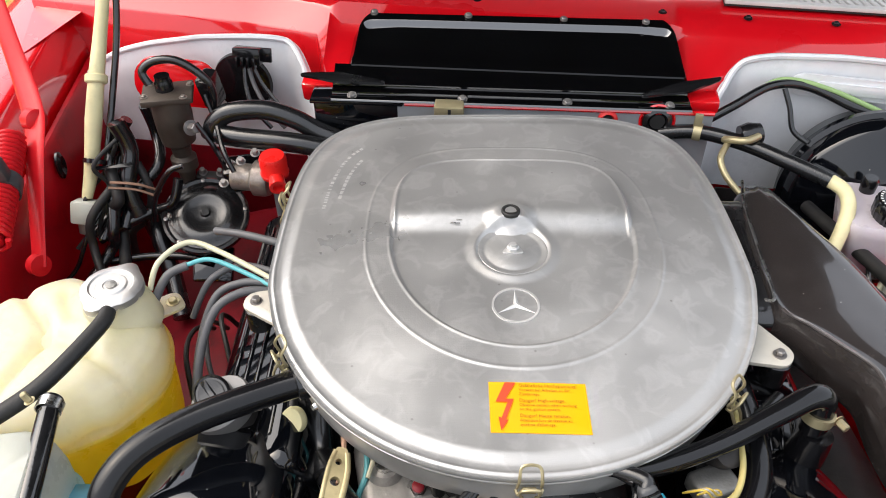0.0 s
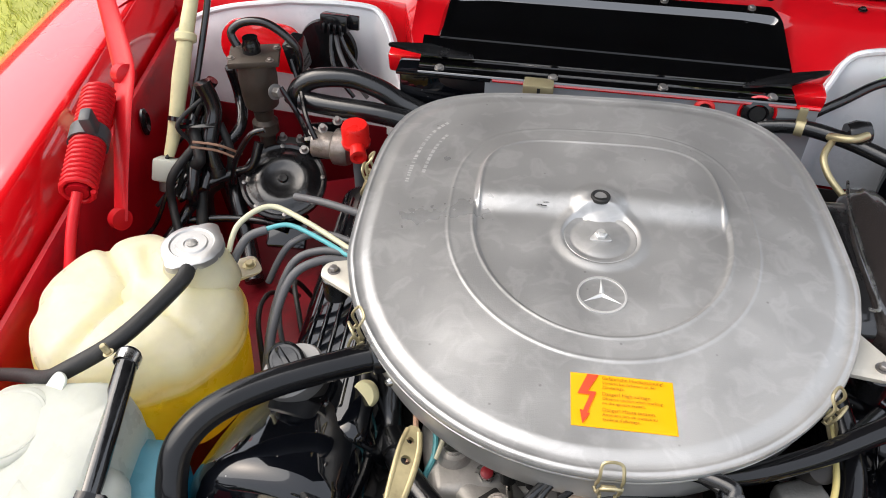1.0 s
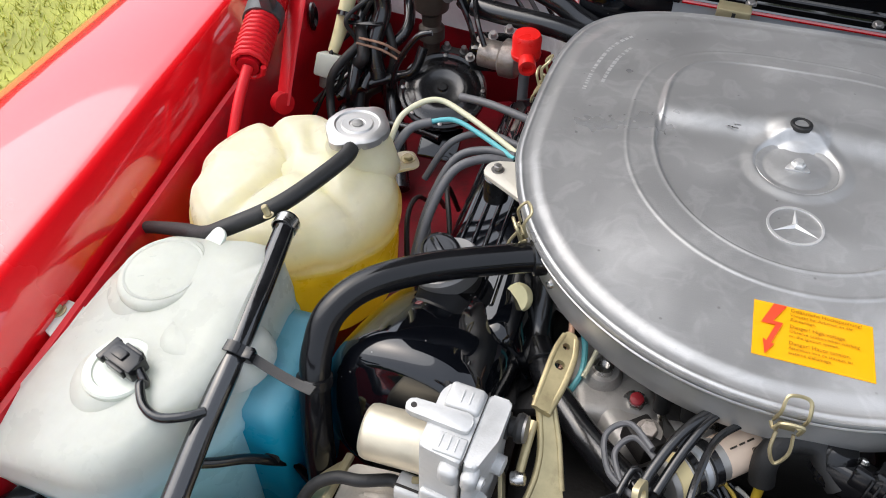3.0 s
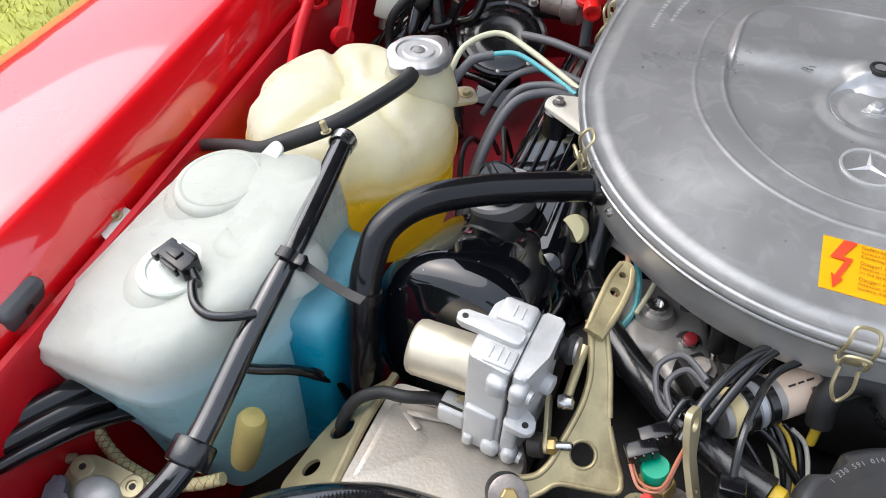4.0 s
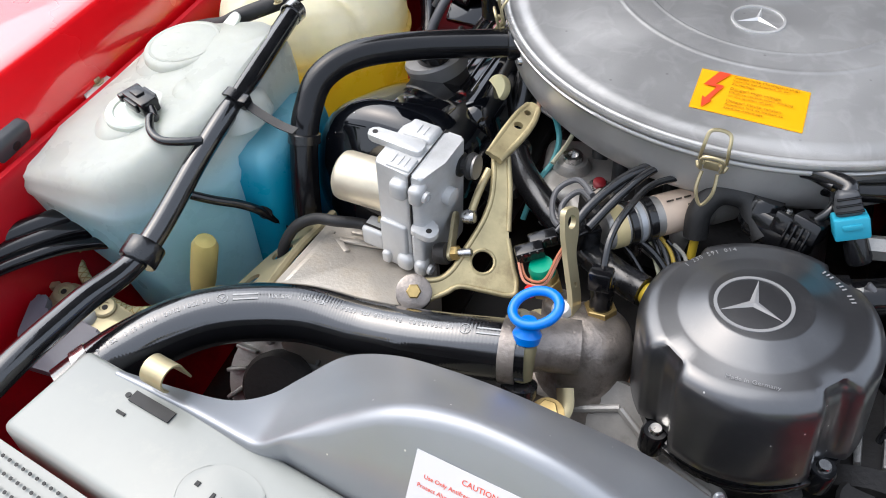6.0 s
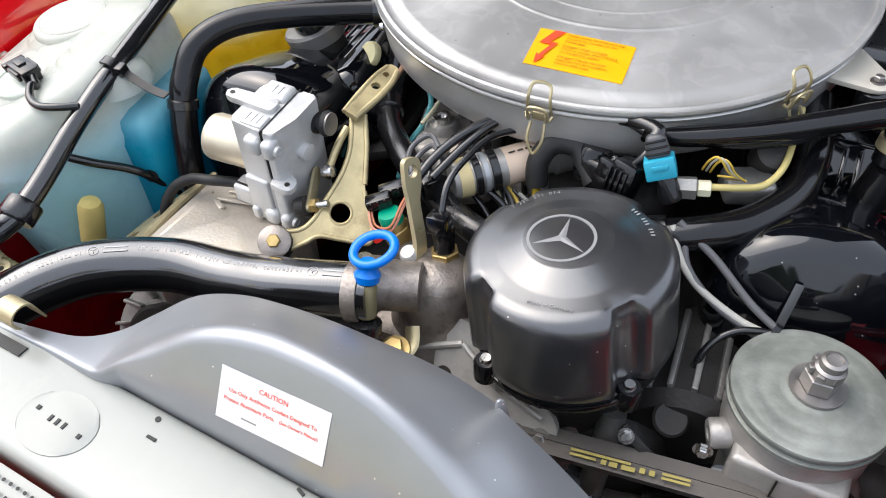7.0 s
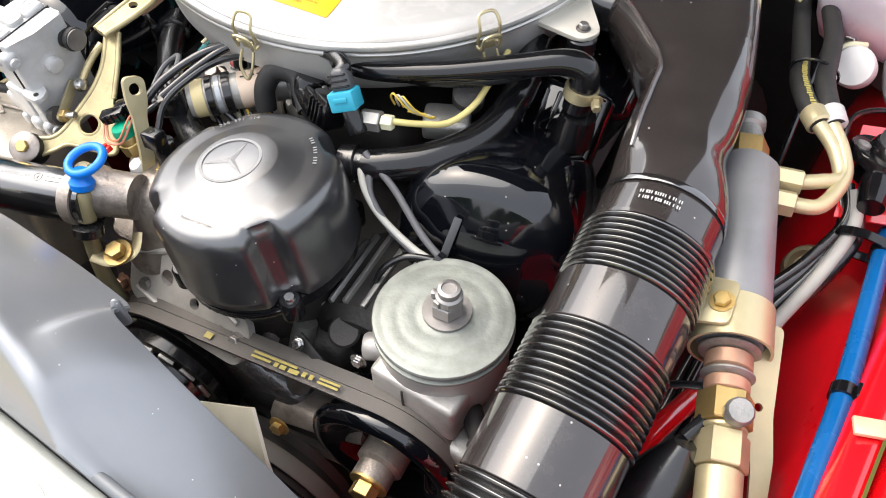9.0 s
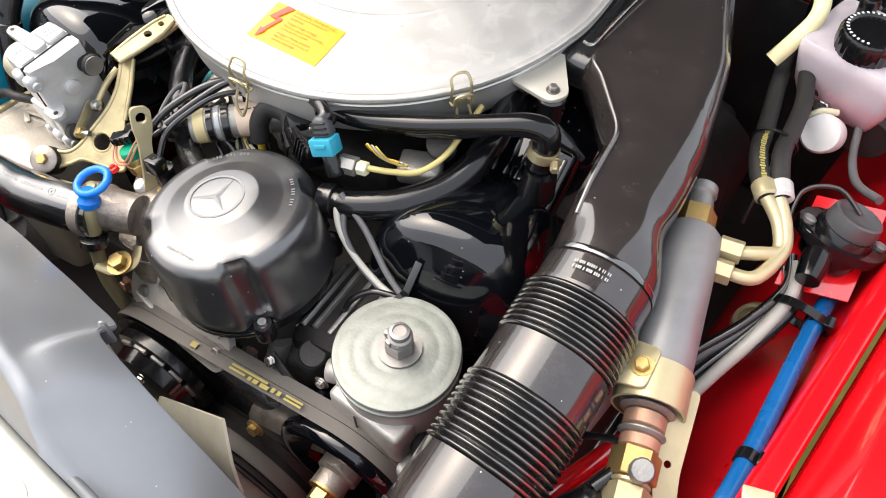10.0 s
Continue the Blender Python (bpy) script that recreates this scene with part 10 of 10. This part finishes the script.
    # bonnet hinge: arm, spring and stay
    hi = thing("bonnet_hinge", "red painted bonnet hinge arm with a coil spring", "hinge", (-0.5, 0.75, 0.78))
    rows = []
    am = [(-0.48, 0.700, 0.785), (-0.482, 0.735, 0.83), (-0.490, 0.79, 0.88), (-0.500, 0.835, 0.905), (-0.525, 0.885, 0.93), (-0.55, 0.93, 0.965), (-0.60, 1.02, 1.05)]
    part("arm", tube(am, [0.011, 0.012, 0.015, 0.017, 0.016, 0.014, 0.014], 12, 10, flat=0.3, up=(0.3, 1, 0)), RED_HINGE, hi)
    part("arm_pivot", lathe([(0.014, -0.008), (0.014, 0.006), (0.009, 0.009), (0, 0.009)], frame_to((-0.500, 0.835, 0.905), (0.8, -0.5, 0.2)), 24), RED_HINGE, hi)
    part("arm_foot", lathe([(0.013, -0.006), (0.013, 0.006), (0, 0.008)], frame_to((-0.48, 0.700, 0.788), (0.8, -0.5, 0.2)), 24), RED_HINGE, hi)
    s0, s1 = Vector((-0.490, 0.655, 0.860)), Vector((-0.518, 0.80, 0.898))
    ax = (s1 - s0)
    sm = frame_to(s0, ax)
    Ls, turns = ax.length, 22
    part("spring", tube([sm @ Vector((0.0175 * math.cos(a), 0.0175 * math.sin(a), Ls * a / (turns * 2 * math.pi))) for a in (k * 2 * math.pi / 10 for k in range(turns * 10 + 1))], 0.0031, 8, 1), RED_HINGE, hi, "red painted coil spring")
    part("core", tube([s0, s1], 0.0125, 12), RED_SHADED, hi)
    bm0 = sm @ pose(0, 0, Ls * 0.52)
    bd = part("band", lathe([(0.0205, -0.010), (0.0225, -0.010), (0.0225, 0.010), (0.0205, 0.010)], bm0, 30, cap0=False, cap1=False), GREY_DARK, hi, "grey rubber band round the spring")
    part("band_tail", box(bm0 @ pose(0.010, -0.026, 0), 0.014, 0.03, 0.02, 0.004), GREY_DARK, bd)
    part("spring_rod", tube([s0, (-0.488, 0.62, 0.835), (-0.485, 0.585, 0.80)], 0.006, 10), RED_HINGE, hi)
    single("wing_grommet", lathe([(0.013, 0.0), (0.013, 0.003), (0.009, 0.006), (0.006, 0.003), (0.0, 0.003)], frame_to((-0.537, 0.915, 0.785), (1, 0.1, 0)) @ Matrix.Diagonal((1.0, 1.6, 1, 1)), 24), RUBBER, "black rubber grommet in the inner wing", "grommet")


RED_HINGE = make("red_hinge_paint", (0.56, 0.010, 0.016), 0.4, var=0.1, spec=0.2, coat=0.2, coat_ior=1.4)
build_corner()


# ---- left front: loom, block, rubber stop ----
def build_left_front():
    s = thing("rubber_stop", "grey-black rubber bonnet stop on the wing edge", "rubber stop", (-0.515, 0.215, 0.80))
    m = Matrix.Translation((-0.517, 0.213, 0.812)) @ Matrix.Rotation(radians(6), 4, 'Z') @ Matrix.Rotation(radians(15), 4, 'Y')
    part("block", box(m, 0.034, 0.046, 0.026, 0.006, 3), GREY_DARK, s)
    part("hole", lathe([(0, 0), (0.0045, 0), (0.0045, 0.001), (0, 0.001)], m @ frame_to((0.0168, 0, 0), (1, 0, 0)), 14), MESHBLACK, s)
    g = "thick black looms beside the washer bottle"
    for k in range(3):
        dx, dy, dz = 0.006 * k, -0.016 * k, -0.004 * k
        pts = [(-0.60, 0.060, 0.735), (-0.55, 0.092, 0.744), (-0.515, 0.115, 0.750), (-0.489, 0.137, 0.753), (-0.470, 0.165, 0.754), (-0.452, 0.198, 0.748), (-0.432, 0.232, 0.732), (-0.42, 0.26, 0.71)]
        single("front_loom", tube([(x + dx, y + dy + 0.010, z + dz) for x, y, z in pts], (0.0105, 0.0095, 0.006)[k], 16), PLASTIC, "thick black taped loom passing through the wing", "cable", group=g)
    single("loom_grommet", lathe([(0.02, -0.012), (0.034, -0.010), (0.036, 0.0), (0.030, 0.006), (0.02, 0.008), (0.0, 0.008)], frame_to((-0.487, 0.128, 0.757), (1, 0.35, 0.1)), 32), RUBBER, "black rubber grommet where the looms pass through the wing", "grommet")
    b = thing("headlamp_bracket", "pale gold pressed bracket with bolts and a dark block", "bracket", (-0.45, 0.16, 0.58))
    m = frame_to((-0.419, 0.158, 0.678), (0.05, -0.15, 1), (1, 0.0, -0.05))
    pl = part("plate", plate(rounded([(-0.050, 0.004), (-0.042, 0.019), (-0.024, 0.020), (0.004, 0.018), (0.045, 0.012), (0.05, -0.03), (-0.02, -0.04), (-0.042, -0.012)], 0.009), m, 0.005, 0.0018), PALE_GOLD, b)
    part("dome", lathe([(0.0190, 0.004), (0.0180, 0.010), (0.0145, 0.0145), (0.008, 0.017), (0, 0.0175)], m @ pose(-0.010, -0.008, 0) @ Matrix.Diagonal((1.12, 0.82, 0.9, 1)), 32), CAST_CLEAN, b, "silvery pressed dome")
    for x, y in ((-0.036, 0.007), (0.011, 0.008)):
        e = part("eyelet", lathe([(0.010, 0.004), (0.0105, 0.007), (0.009, 0.0085), (0.005, 0.0088), (0.0045, 0.007), (0, 0.007)], m @ pose(x, y, 0), 24), PALE_GOLD, pl)
        part("eyelet_hole", lathe([(0.0, 0.0), (0.0028, 0.0), (0.0028, 0.0006), (0, 0.0006)], m @ pose(x, y, 0.0068), 14), CAST_DARK, e)
    part("clip_nut", box(m @ pose(-0.050, 0.010, 0.004, 0, 0, 30), 0.009, 0.007, 0.006, 0.001), ZINC, pl)
    part("dark_block", plate(rounded([(-0.036, 0.012), (-0.030, 0.020), (-0.022, 0.018), (-0.016, 0.004), (0.004, 0.0), (0.016, 0.010), (0.045, 0.008), (0.045, -0.04), (0.0, -0.045), (-0.024, -0.022)], 0.004), frame_to((-0.431, 0.132, 0.682), (0.05, -0.2, 1), (1, 0.0, -0.05)), 0.012, 0.003), make("blue_grey_plastic", (0.13, 0.125, 0.145), 0.38, var=0.1), b, "blue-grey plastic block")


build_left_front()
